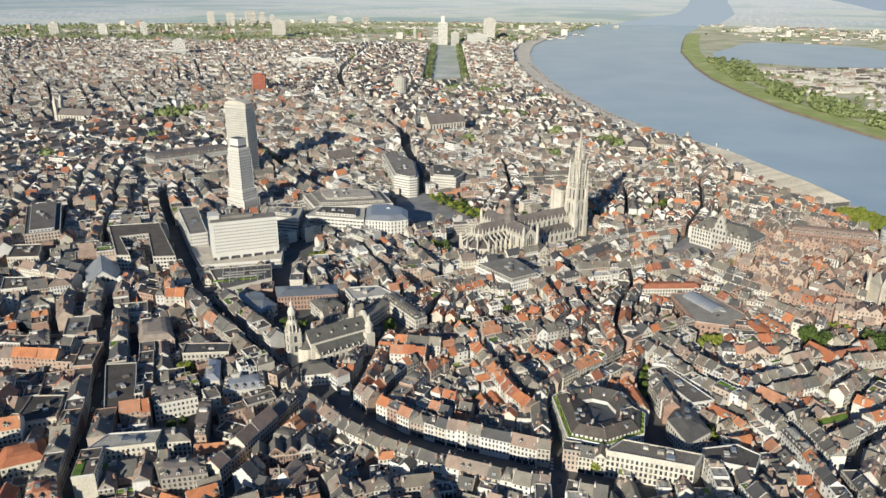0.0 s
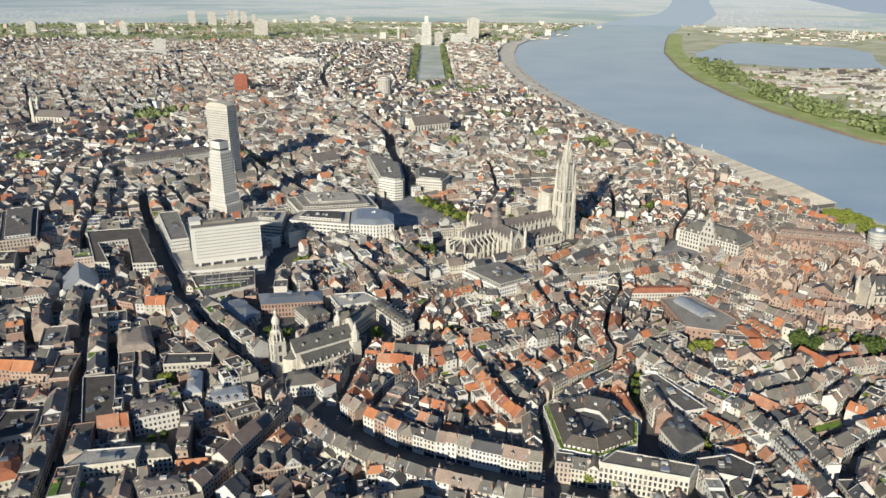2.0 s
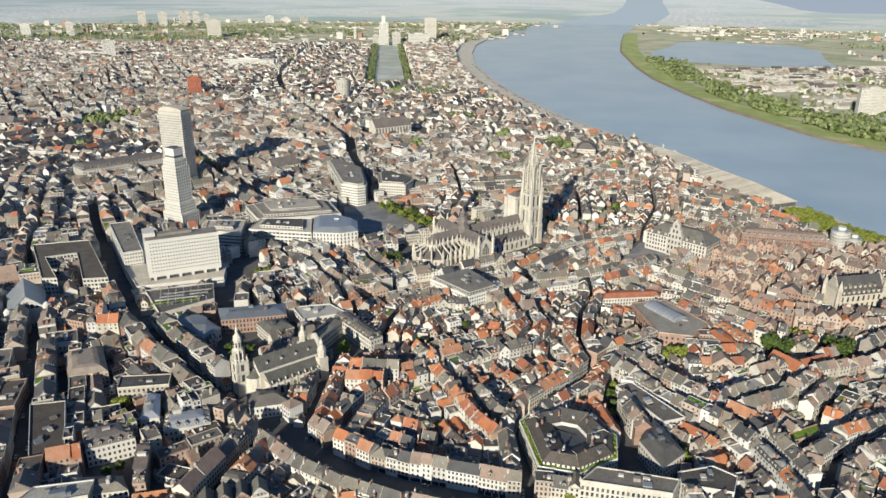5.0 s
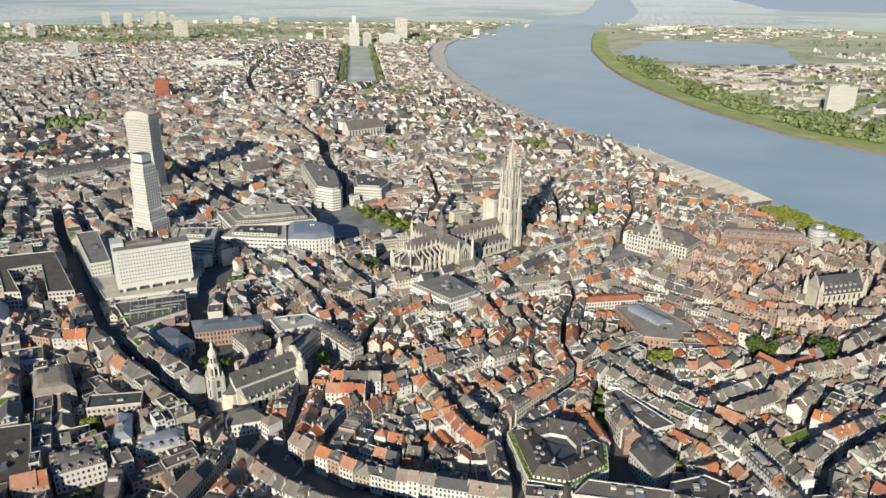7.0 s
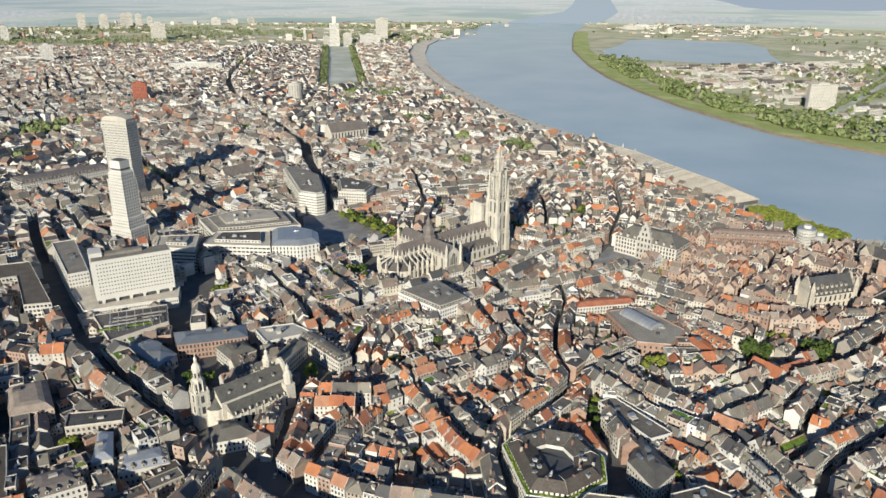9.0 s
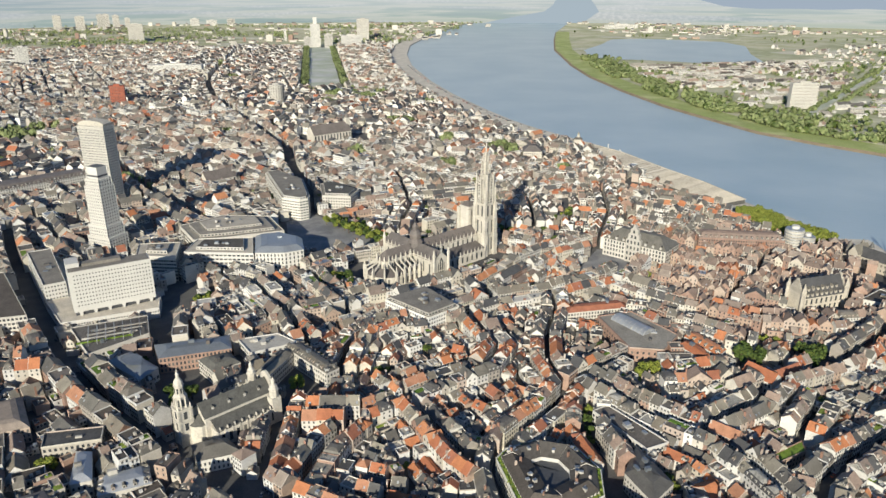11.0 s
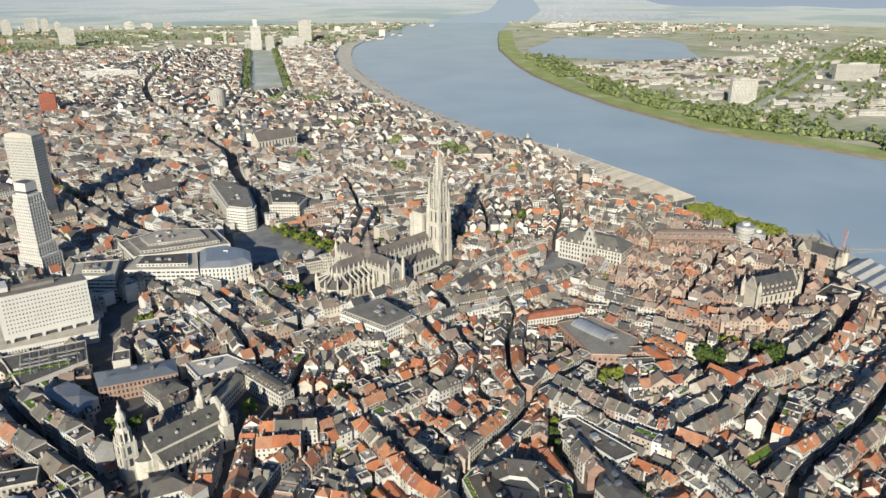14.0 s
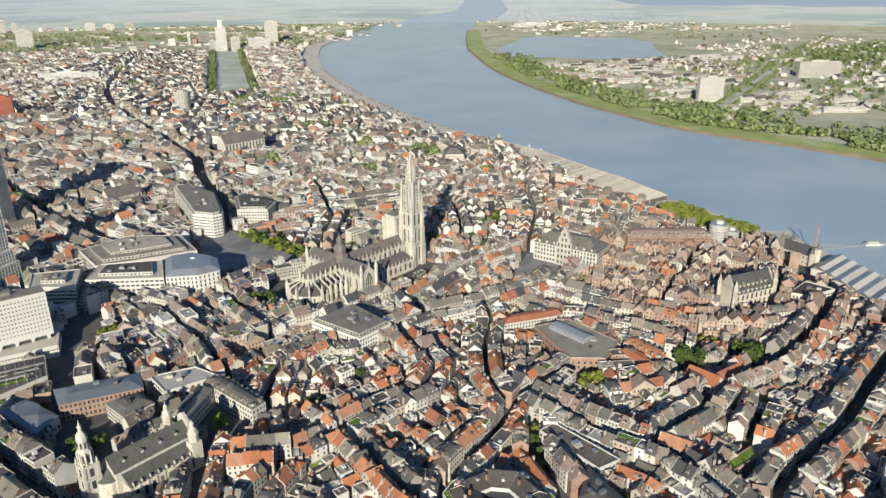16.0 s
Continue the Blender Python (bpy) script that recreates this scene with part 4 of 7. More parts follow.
    s.loft(shrink(ring, -.2), 10.5, shrink(ring, 12.5), 15.5, LEAD)
    part("chapel_roof", s, root)
    butt = [(x, sg) for x in (-14, -20, -26, -32) for sg in (-1, 1)]
    places = [(x, sg * 21.5, x, sg * 8.2) for x, sg in butt]
    places += [(-36 + 22 * math.cos(a), 22 * math.sin(a), -38 + 8.2 * math.cos(a), 8.2 * math.sin(a)) for a in np.linspace(math.pi * .58, math.pi * 1.42, 6)]
    one = None
    for ox, oy, ix, iy in places:
        s = Shape()
        dx, dy = ix - ox, iy - oy
        l = math.hypot(dx, dy)
        a = math.atan2(dy, dx)
        s.at(ox, oy, a)
        s.box(-1.3, -.8, 0, 1.7, .8, 15.5, STONE)
        s.loft([(-1.0, -.75), (1.0, -.75), (1.0, .75), (-1.0, .75)], 15.5, [(-.05, -.05), (.05, -.05), (.05, .05), (-.05, .05)], 21.5, STONE)
        s.add([(1, -.4, 13), (l, -.4, 19), (l, -.4, 20.8), (1, -.4, 14.8), (1, .4, 13), (l, .4, 19), (l, .4, 20.8), (1, .4, 14.8)], [(0, 1, 2, 3), (7, 6, 5, 4), (3, 2, 6, 7), (4, 5, 1, 0)], STONE)
        part("flying_buttress", s, root)
        s = Shape().at(ix, iy, a)
        s.loft([(-.9, -.6), (.4, -.6), (.4, .6), (-.9, .6)], 19, [(-.9, -.6), (.4, -.6), (.4, .6), (-.9, .6)], 24.5, STONE)
        s.loft([(-.9, -.6), (.4, -.6), (.4, .6), (-.9, .6)], 24.5, [(-.3, -.05), (-.2, -.05), (-.2, .05), (-.3, .05)], 28.5, STONE)
        part("pinnacle", s, root)
    s = Shape()
    for sg in (-1, 1):
        s.panes(-1 if sg < 0 else 1, 12, 72, sg * 8, [15.5], 9, 2.2, 5.6)
        s.panes(-1 if sg < 0 else 1, 12, 72, sg * 22, [3], 9, 2.2, 6.2)
        s.panes(-1 if sg < 0 else 1, -36, -10, sg * 8, [12], 5, 1.8, 8.4)
        s.panes(-1 if sg < 0 else 1, -36, -10, sg * 21, [2.5], 5, 1.8, 6)
        s.panes(-2 if sg < 0 else 2, -36, -10, -10 if sg < 0 else 8, [9], 3, 1.8, 10)
        s.panes(-2 if sg < 0 else 2, 10, 36, -10 if sg < 0 else 8, [9], 3, 1.8, 10)
    along_edges(s, ring, 2.5, 1, 7, 5, 1.8, 6)
    along_edges(s, hall, 12, 1, 9, 4, 1.7, 8.4, least=3)
    part("glazing", s, root, kind="stuff")
    s = Shape()
    for sg in (-1, 1):
        for x in range(12, 76, 8):
            s.box(x - .5, sg * 4.3 - .8, ridge - 5, x + .5, sg * 4.3 + .8, ridge - 2.6, LEAD)
    part("roof_dormer_row", s, root, kind="stuff")
    # balustrades with small pinnacles along the eaves
    for x0, y0, x1, y1 in ((9, -8.3, 78, -8.3), (9, 8.3, 78, 8.3), (-36, -8.3, -10, -8.3), (-36, 8.3, -10, 8.3), (-36, -21.2, -10, -21.2), (-36, 21.2, -10, 21.2), (9, -22.2, 74, -22.2), (9, 22.2, 74, 22.2), (-10.2, -37, -10.2, -9), (-10.2, 9, -10.2, 37), (8.2, -37, 8.2, -9), (8.2, 9, 8.2, 37)):
        low = 10.6 if abs(y0) in (21.2, 22.2) else eave - .1
        s = Shape()
        s.box(min(x0, x1) - .2, min(y0, y1) - .2, low, max(x0, x1) + .2, max(y0, y1) + .2, low + 1.1, STONE, True)
        l = math.hypot(x1 - x0, y1 - y0)
        for k in range(int(l / 5) + 1):
            t = k / max(1, int(l / 5))
            s.turned(4, [(.7, low - 2), (.6, low + 2.2), (.04, low + 5.2)], x0 + (x1 - x0) * t, y0 + (y1 - y0) * t, STONE, math.pi / 4)
        part("balustrade", s, root, "stone balustrade with a row of pinnacles")
    # crossing lantern in dark lead
    s = Shape()
    s.turned(8, [(7.5, 22), (7.5, 31), (8.2, 31.3), (6.2, 34)], -1, 0, LEAD, math.pi / 8)
    part("lantern_base", s, root, "broad lead-clad lantern base")
    s = Shape()
    s.turned(8, [(5.4, 34), (5.4, 38), (6.3, 38.2), (6.0, 39.5), (4.2, 42.5), (3.0, 43.5)], -1, 0, LEAD, math.pi / 8)
    part("lantern_drum", s, root, "dark lead lantern drum")
    s = Shape()
    s.turned(8, [(2.8, 43.5), (2.8, 46.5), (3.3, 46.8), (1.6, 49), (.5, 51), (.2, 55)], -1, 0, LEAD, math.pi / 8)
    part("lantern_cap", s, root, "dark lead onion cap over the crossing")
    # west towers
    tx, ty = 84, -10.5
    s = Shape().at(tx, ty)
    s.box(-7, -7, 0, 7, 7, 57, STONE)
    part("north_tower", s, root)
    for px in (-7, 7):
        for py in (-7, 7):
            s = Shape().at(tx, ty)
            for q, (z0, z1) in enumerate(((0, 22), (22, 40), (40, 56))):
                k = 2.6 - q * .5
                s.box(px - k, py - k, z0, px + k, py + k, z1, STONE)
            s.turned(6, [(1.5, 56), (1.3, 68), (.05, 78)], px, py, STONE)
            part("tower_buttress", s, root)
    for z in (22, 40, 56):
        s = Shape().at(tx, ty)
        s.box(-8.3, -8.3, z, 8.3, 8.3, z + .7, STONE)
        part("string_course", s, root)
    s = Shape().at(tx, ty)
    for z0, z1 in ((6, 19), (25, 38), (43, 54)):
        for a in (-3.0, 3.0):
            for sd in (-1, 1):
                s.panes(sd, a - 1.6, a + 1.6, sd * 7, [z0], 1, 2.0, z1 - z0)
                s.panes(sd * 2, a - 1.6, a + 1.6, sd * 7, [z0], 1, 2.0, z1 - z0)
    part("belfry_openings", s, root, kind="stuff")
    s = Shape().at(tx, ty)
    s.turned(8, [(5.2, 57), (4.6, 86)], 0, 0, STONE, math.pi / 8)
    for k in range(16):
        a = math.pi / 16 + k * math.pi / 8
        big = k % 2 == 0
        q = 9.2 if big else 8.6
        x, y = q * math.cos(a), q * math.sin(a)
        s.turned(4, [(.8 if big else .4, 57), (.7 if big else .35, 82), (.9 if big else .4, 82.2), (.04, 91 if big else 86)], x, y, STONE, a)
        b = a + math.pi / 8
        for z in range(59, 84, 3):
            p, q2 = (8.9 * math.cos(a), 8.9 * math.sin(a)), (8.9 * math.cos(b), 8.9 * math.sin(b))
            band = [p, q2, (q2[0] * .95, q2[1] * .95), (p[0] * .95, p[1] * .95)]
            s.loft(band, z, band, z + .8, STONE)
        if big:
            s.loft([(x, y), (x * 1.0 - .3 * math.sin(a), y + .3 * math.cos(a)), (x * .5 - .3 * math.sin(a), y * .5 + .3 * math.cos(a)), (x * .5, y * .5)], 80, [(x, y), (x - .3 * math.sin(a), y + .3 * math.cos(a)), (x * .5 - .3 * math.sin(a), y * .5 + .3 * math.cos(a)), (x * .5, y * .5)], 81, STONE)
    part("octagon", s, root, "openwork stone octagon storey")
    s = Shape().at(tx, ty)
    s.turned(8, [(2.6, 84), (2.4, 98), (2.9, 98.3), (1.6, 100), (1.5, 107), (1.9, 107.3), (.9, 109), (.25, 120), (.08, 123)], 0, 0, STONE, math.pi / 8)
    for k in range(8):
        a = k * math.pi / 4
        s.turned(4, [(.55, 84), (.5, 96), (.03, 102)], 4.4 * math.cos(a), 4.4 * math.sin(a), STONE, a)
        s.turned(4, [(.35, 98), (.3, 105), (.03, 109)], 2.6 * math.cos(a), 2.6 * math.sin(a), STONE, a)
        x, y = 4.4 * math.cos(a), 4.4 * math.sin(a)
        s.loft([(x, y - .25), (x, y + .25), (x * .5, y * .5 + .25), (x * .5, y * .5 - .25)][::1], 90, [(x, y - .25), (x, y + .25), (x * .5, y * .5 + .25), (x * .5, y * .5 - .25)], 91, STONE)
    part("spire", s, root, "slender openwork stone spire with pinnacles")
    s = Shape().at(tx, ty + 24)
    s.box(-7, -7, 0, 7, 7, 48, STONE)
    for px in (-7, 7):
        for py in (-7, 7):
            s.box(px - 2, py - 2, 0, px + 2, py + 2, 46, STONE)
    s.hip(-6, -6, 6, 6, 48, 52, 4, LEAD)
    part("south_tower", s, root, "unfinished square stone tower with a low roof")
    s = Shape()
    s.box(78, -9, 0, 88, 20, 26, STONE)
    s.gable_end(78, -1, 88, 15, 26, 36, "x", STONE)
    part("west_front", s, root)
    return root


cathedral()


def baroque_church():
    """A Baroque church: slate nave roof, aisles, a scrolled front with two turrets and a tall stone bell tower at the choir."""
    root = thing("church", *CHURCH, "Baroque stone church with a slate roof and bell tower", "church")
    s = Shape()
    s.box(-23, -8.2, 0, 24, 8.2, 18.2, STONE)
    s.gable_end(-23, -8.2, 24, 8.2, 18.2, 25.2, "x", STONE)
    part("nave", s, root)
    s = Shape()
    s.gable(-23.5, -8.2, 23.5, 8.2, 18.2, 25.4, "x", MOSS, .25, .4)
    part("nave_roof", s, root, "dark lead-grey nave roof")
    for sg in (-1, 1):
        s = Shape()
        y0, y1 = sorted((sg * 8.2, sg * 17))
        s.box(-20, y0, 0, 22, y1, 11, STONE)
        part("aisle", s, root)
        s = Shape()
        a, b = (16.2, 11.2) if sg > 0 else (11.2, 16.2)
        s.add([(-20, y0, a), (22, y0, a), (22, y1, b), (-20, y1, b), (-20, y0, a - .3), (22, y0, a - .3), (22, y1, b - .3), (-20, y1, b - .3)], [(0, 1, 2, 3), (4, 5, 1, 0), (6, 7, 3, 2)], MOSS)
        part("aisle_roof", s, root)
        s = Shape()
        s.panes(sg, -19, 21, sg * 17, [2.5], 8, 2.3, 6.2)
        part("aisle_glazing", s, root, kind="stuff")
        for x in range(-20, 24, 5):
            s = Shape()
            s.box(x - .5, sg * 17 - .4, 0, x + .5, sg * 17 + .4, 11.6, STONE)
            part("pilaster", s, root)
        s = Shape()
        s.box(-23, sg * 8.3 - .25, 17.6, 24, sg * 8.3 + .25, 18.1, PALE, True)
        part("cornice", s, root, "pale stone cornice below the nave roof")
        for i, x in enumerate((-16, -5, 6, 16)):
            s = Shape()
            y = sg * 4.6
            s.box(x - .7, y - .9, 20.0, x + .7, y + .9, 22.6, PALE)
            s.gable(x - .9, y - 1, x + .9, y + 1, 22.6, 23.4, "y", MOSS, .1, .15)
            part("dormer", s, root)
        for x in range(-18, 24, 5):
            s = Shape()
            y = sg * 16.3
            s.box(x - .3, y - .7, 11.2, x + .3, y + .7, 13.4, STONE)
            part("buttress_cap", s, root)
    s = Shape()
    front = [(-11, 0), (11, 0), (11, 16), (8.5, 19), (6, 20.5), (5.5, 26), (3, 28.5), (0, 30), (-3, 28.5), (-5.5, 26), (-6, 20.5), (-8.5, 19), (-11, 16)]
    v = [(24, a, z) for a, z in front] + [(25.6, a, z) for a, z in front]
    n = len(front)
    s.add(v, [tuple(range(n))[::-1], tuple(range(n, 2 * n))] + [(i, (i + 1) % n, n + (i + 1) % n, n + i) for i in range(n)], STONE)
    part("front_gable", s, root, "scrolled stone gable front")
    s = Shape()
    for z, hgt, wd in ((2, 5, 2.4), (10, 5, 2.0), (19, 4, 1.6)):
        for a in (-6, 0, 6) if z < 15 else (0,):
            s.panes(2, a - 1.4, a + 1.4, 25.6, [z], 1, wd, hgt)
    part("front_glazing", s, root, kind="stuff")
    for sg in (-1, 1):
        s = Shape()
        s.box(18.5, sg * 14 - 3.2, 0, 25, sg * 14 + 3.2, 18, STONE)
        s.turned(8, [(3.0, 18), (3.0, 23), (3.5, 23.3), (2.9, 24), (2.5, 26), (1.4, 27.4), (1.2, 29.5), (1.5, 29.7), (.3, 31.4), (.05, 33)], 21.8, sg * 14, STONE)
        part("turret", s, root, "domed stone corner turret")
    s = Shape()
    s.turned(10, [(7.5, 0), (7.5, 13), (8, 13.4), (.5, 17.5)], -23, 0, STONE)
    part("apse", s, root)
    s = Shape()
    s.turned(10, [(7.9, 13.5), (.4, 18)], -23, 0, MOSS)
    part("apse_roof", s, root)
    s = Shape().at(-32, 3)
    s.box(-4.2, -4.2, 0, 4.2, 4.2, 26, STONE)
    for z in (9, 17, 25.6):
        s.box(-4.8, -4.8, z, 4.8, 4.8, z + .8, STONE)
    for px in (-3.9, 3.9):
        for py in (-3.9, 3.9):
            s.box(px - .7, py - .7, 0, px + .7, py + .7, 26, STONE)
            s.turned(4, [(.6, 26.3), (.6, 28), (.05, 30)], px, py, STONE)
    part("tower_shaft", s, root)
    s = Shape().at(-32, 3)
    s.turned(8, [(3.5, 26.4), (3.5, 34), (4.1, 34.4), (3.0, 35.6), (2.7, 41), (3.2, 41.4), (2.8, 42.5), (2.6, 44), (1.5, 46), (1.0, 46.4), (1.0, 48.6), (1.3, 48.8), (.5, 50.2), (.08, 53)], 0, 0, STONE, math.pi / 8)
    part("belfry", s, root, "round stepped Baroque belfry with a lantern")
    for k in range(8):
        a = math.pi / 8 + k * math.pi / 4
        s = Shape().at(-32, 3)
        s.turned(4, [(.45, 26.4), (.45, 34)], 3.9 * math.cos(a), 3.9 * math.sin(a), STONE)
        part("column", s, root)
    s = Shape().at(-32, 3)
    for z in (11, 19):
        for sd in (-1, 1):
            s.panes(sd, -1.5, 1.5, sd * 4.2, [z], 1, 2.2, 5)
            s.panes(sd * 2, -1.5, 1.5, sd * 4.2, [z], 1, 2.2, 5)
    along_edges(s, s.ring(8, 3.5, 0, 0, math.pi / 8), 27.6, 1, 5, 3, 1.3, 4.8, least=1)
    along_edges(s, s.ring(8, 2.85, 0, 0, math.pi / 8), 36.4, 1, 4, 3, 1.0, 3.6, least=1)
    part("belfry_openings", s, root, kind="stuff")


baroque_church()


def deco_tower():
    """A stepped white interwar skyscraper with vertical window strips."""
    root = thing("skyscraper", *DECO, "stepped white interwar skyscraper with vertical window strips", "skyscraper")
    for name, (x0, y0, x1, y1, z0, z1) in (("base", (-15, -11.5, 15, 12, 0, 22)), ("shoulder", (-12.5, -10.5, 12.5, 10.5, 22, 34)), ("shaft", (-10.5, -9, 10.5, 9, 34, 74)), ("upper_shaft", (-9.2, -8, 9.2, 8, 74, 82)), ("crown", (-7, -6, 7, 6, 82, 94))):
        s = Shape()
        s.box(x0, y0, z0, x1, y1, z1, WHITE)
        ob = part(name, s, root)
        if name != "crown":
            s = Shape()
            for k in range(int((x1 - x0) / 3) + 1):
                x = x0 + k * (x1 - x0) / int((x1 - x0) / 3)
                for y in (y0, y1):
                    s.box(x - .35, y - .3, z0, x + .35, y + .3, z1 + .6, WHITE)
            for k in range(int((y1 - y0) / 3) + 1):
                y = y0 + k * (y1 - y0) / int((y1 - y0) / 3)
                for x in (x0, x1):
                    s.box(x - .3, y - .35, z0, x + .3, y + .35, z1 + .6, WHITE)
            part("ribs", s, ob, "white vertical piers", kind="stuff")
            s = Shape()
            zs = [z0 + 1.2 + 3.3 * k for k in range(int((z1 - z0) / 3.3))]
            for sd, at in ((-1, y0), (1, y1)):
                s.panes(sd, x0, x1, at, zs, int((x1 - x0) / 3), .95, 1.5)
            for sd, at in ((-2, x0), (2, x1)):
                s.panes(sd, y0, y1, at, zs, int((y1 - y0) / 3), .95, 1.5)
            part("glazing", s, ob, kind="stuff")
    s = Shape()
    s.box(-6.5, -5.5, 94, 6.5, 5.5, 94.4, DARK)
    s.box(-7.15, -6.15, 84, 7.15, 6.15, 86, DARK)
    part("dark_band", s, root)
    for k, (a, b) in enumerate(((-3, 2), (4, -3))):
        s = Shape()
        s.turned(6, [(.12, 94), (.08, 101)], a, b, METAL)
        part("mast", s, root)


deco_tower()


def ribbed_tower():
    root = thing("skyscraper", *RIBBED, "tall cream office tower with fine vertical ribs", "skyscraper")
    s = Shape()
    s.box(-19, -9, 0, 19, 9, 100, STONE)
    part("body", s, root)
    s = Shape()
    for k in range(20):
        x = -19 + 2 * k
        for y in (-9, 9):
            s.box(x - .4, y - .45, 8, x + .4, y + .45, 101, WHITE)
    for k in range(8):
        y = -8 + 2.28 * k
        for x in (-19, 19):
            s.box(x - .45, y - .35, 8, x + .45, y + .35, 101, WHITE)
    part("ribs", s, root, "pale vertical concrete ribs", kind="stuff")
    s = Shape()
    zs = [9 + 3.3 * k for k in range(27)]
    for sd, at in ((-1, -9), (1, 9)):
        s.panes(sd, -19, 19, at, zs, 19, .95, 1.6)
    for sd, at in ((-2, -19), (2, 19)):
        s.panes(sd, -8, 8, at, zs, 7, .8, 1.5)
    part("glazing", s, root, kind="stuff")
    s = Shape()
    arch = [(-19, 100), (-19, 104), (-12, 106.5), (0, 107.5), (12, 106.5), (19, 104), (19, 100)]
    n = len(arch)
    s.add([(x, -8, z) for x, z in arch] + [(x, 8, z) for x, z in arch], [tuple(range(n))[::-1], tuple(range(n, 2 * n))] + [(i, i + 1, n + i + 1, n + i) for i in range(n - 1)], STONE)
    part("crown", s, root, "low curved cream crown")
    s = Shape()
    s.turned(6, [(.3, 107), (.15, 122)], 4, 0, METAL)
    part("mast", s, root)


ribbed_tower()


def bank_slab():
    """A white slab with small square windows on stilts over a wide podium."""
    root = thing("office_building", *BANK_SLAB, "white office slab with rows of small square windows", "office")
    s = Shape()
    s.box(-32, 0, 12.6, 32, 17, 48, WHITE)
    part("body", s, root)
    s = Shape()
    zs = [17.5 + 3.3 * k for k in range(9)]
    s.panes(-1, -29, 31, 0, zs, 25, .95, 1.1)
    s.panes(1, -29, 31, 17, zs, 25, .95, 1.1)
    part("glazing", s, root, kind="stuff")
    s = Shape()
    s.box(-31, 1.5, 9, 31, 16, 12.6, DARK)
    part("recessed_storey", s, root)
    for k in range(6):
        s = Shape()
        x = -27 + k * 11
        s.loft([(x - .8, -.1), (x + .8, -.1), (x + .8, 1.2), (x - .8, 1.2)], 9, [(x - 1.6, -.1), (x + 1.6, -.1), (x + 1.6, 1.2), (x - 1.6, 1.2)], 12.6, WHITE)
        part("pillar", s, root)
    s = Shape()
    s.box(-31, 1, 48, 31, 16, 48.3, FELT)
    s.box(-20, 9, 48, 10, 16, 50.6, FELT)
    part("roof", s, root)
    s = Shape()
    s.box(-32, 10, 14, -22, 26, 52, WHITE)
    part("stair_tower", s, root)


bank_slab()
building("podium", PODIUM, 9, WHITE, DECK, "broad pale podium with a window band below the slab", 1, 3.4, 5.8, 2.0, 1.0, 1.3, boxes=3, seed=3)
building("office_annex", ANNEX, 23, WHITE, FELT, "white side wing with small square windows", 4, 3.6, 9.5, 2.4, 1.2, 1.4, boxes=3, seed=4)


def plant_roof():
    root = building("plant_building", PLANT, 10, PALE, FLAT, "low building with steel frames and pipes on its roof", 2, 3.8, 2, 3, 1.8, 1.8, boxes=6, seed=5)
    r = random.Random(3)
    a = radians(14)
    for k in range(7):
        s = Shape().at(-18 + k * 6, -4 + k * 1.6, a)
        for z in (12.2, 13.6):
            s.box(-.25, -16, z, .25, 12, z + .35, METAL)
        for y in (-16, -8, 0, 8, 12):
            s.box(-.2, y - .2, 10, .2, y + .2, 13.6, METAL)
        part("steel_frame", s, root)
    for k in range(4):
        s = Shape().at(-4 + k * 2, -12 + k * 7, a)
        s.box(-20, -.6, 10.4, 20, .6, 11.5, LAWN if k == 0 else PALE)
        part("duct", s, root)


plant_roof()
building("office_building", SHADED, 24, PALE, DECK, "grey office block with window bands beside the slab", 6, 3.5, 2, 2.4, 2.0, 1.7, boxes=7, seed=6, steps=((9, 3, PALE, FELT),))
building("shopping_centre", MALL, 21, WHITE, DECK, "white shopping block with long window bands and brown roof", 5, 4.0, 2, 4.2, 3.2, 1.7, boxes=6, seed=7, steps=((9, 3, WHITE, RUSTY),))
building("shopping_centre", MALL_EAST, 22, WHITE, METAL, "white corner block with a pale silver vaulted roof", 5, 4.0, 2, 3.4, 1.4, 2.6, form="mansard", rise=4.5, inset=6, boxes=1, seed=71, dormers=False)
building("shopping_centre", MALL_BACK, 20, PALE, FLAT, "grey shopping block with set-back roofs", 4, 4.2, 2, 4, 2.6, 2.2, boxes=12, seed=8, steps=((8, 3, PALE, FELT), (18, 2.5, PALE, DECK)))
building("corner_office", CORNER, 25, PAINT, DECK, "white office block with long window bands on the square", 7, 3.4, 1.6, 3.6, 2.6, 1.5, boxes=9, seed=9, steps=((3, 3, WHITE, FELT),))
building("corner_office", CORNER_B, 20, PALE, FELT, "pale stone corner block facing the square", 5, 3.6, 2, 3, 1.7, 2, boxes=5, seed=10, steps=((4, 3, PALE, MOSS),))
building("office_building", SHADED_COURT, 20, PALE, RUSTY, "grey office block with wings round a shaded court", 5, 3.8, 2, 2.8, 2.0, 2.0, boxes=10, seed=12)
for k, (outline, h, wall, roof, form, floors, label) in enumerate(BLOCKS):
    tone = {"PALE": PALE, "WHITE": WHITE, "PLASTER": PLASTER, "BRICK": BRICK, "DARK": DARK, "RUSTY": RUSTY, "LEAD": LEAD, "SLATE": SLATE, "BROWN": BROWN, "FLAT": FLAT, "METAL": METAL, "TILE": TILE, "MOSS": MOSS}
    building("town_block", outline, h, tone[wall], tone[roof], label, floors, (h - 1.5) / floors, 1.5, 2.6, 1.25, 1.9, form=form, rise=3.2, inset=3.8, boxes=5 if form == "flat" else 1, seed=60 + k, dormers=k % 2 == 1)
building("hotel", HOTEL, 14.5, PAINT, FLAT, "cream corner building with a zinc attic storey", 4, 3.5, 1.2, 2.6, 1.2, 1.9, boxes=9, seed=13, steps=((2.6, 3.0, PALE, FELT),))
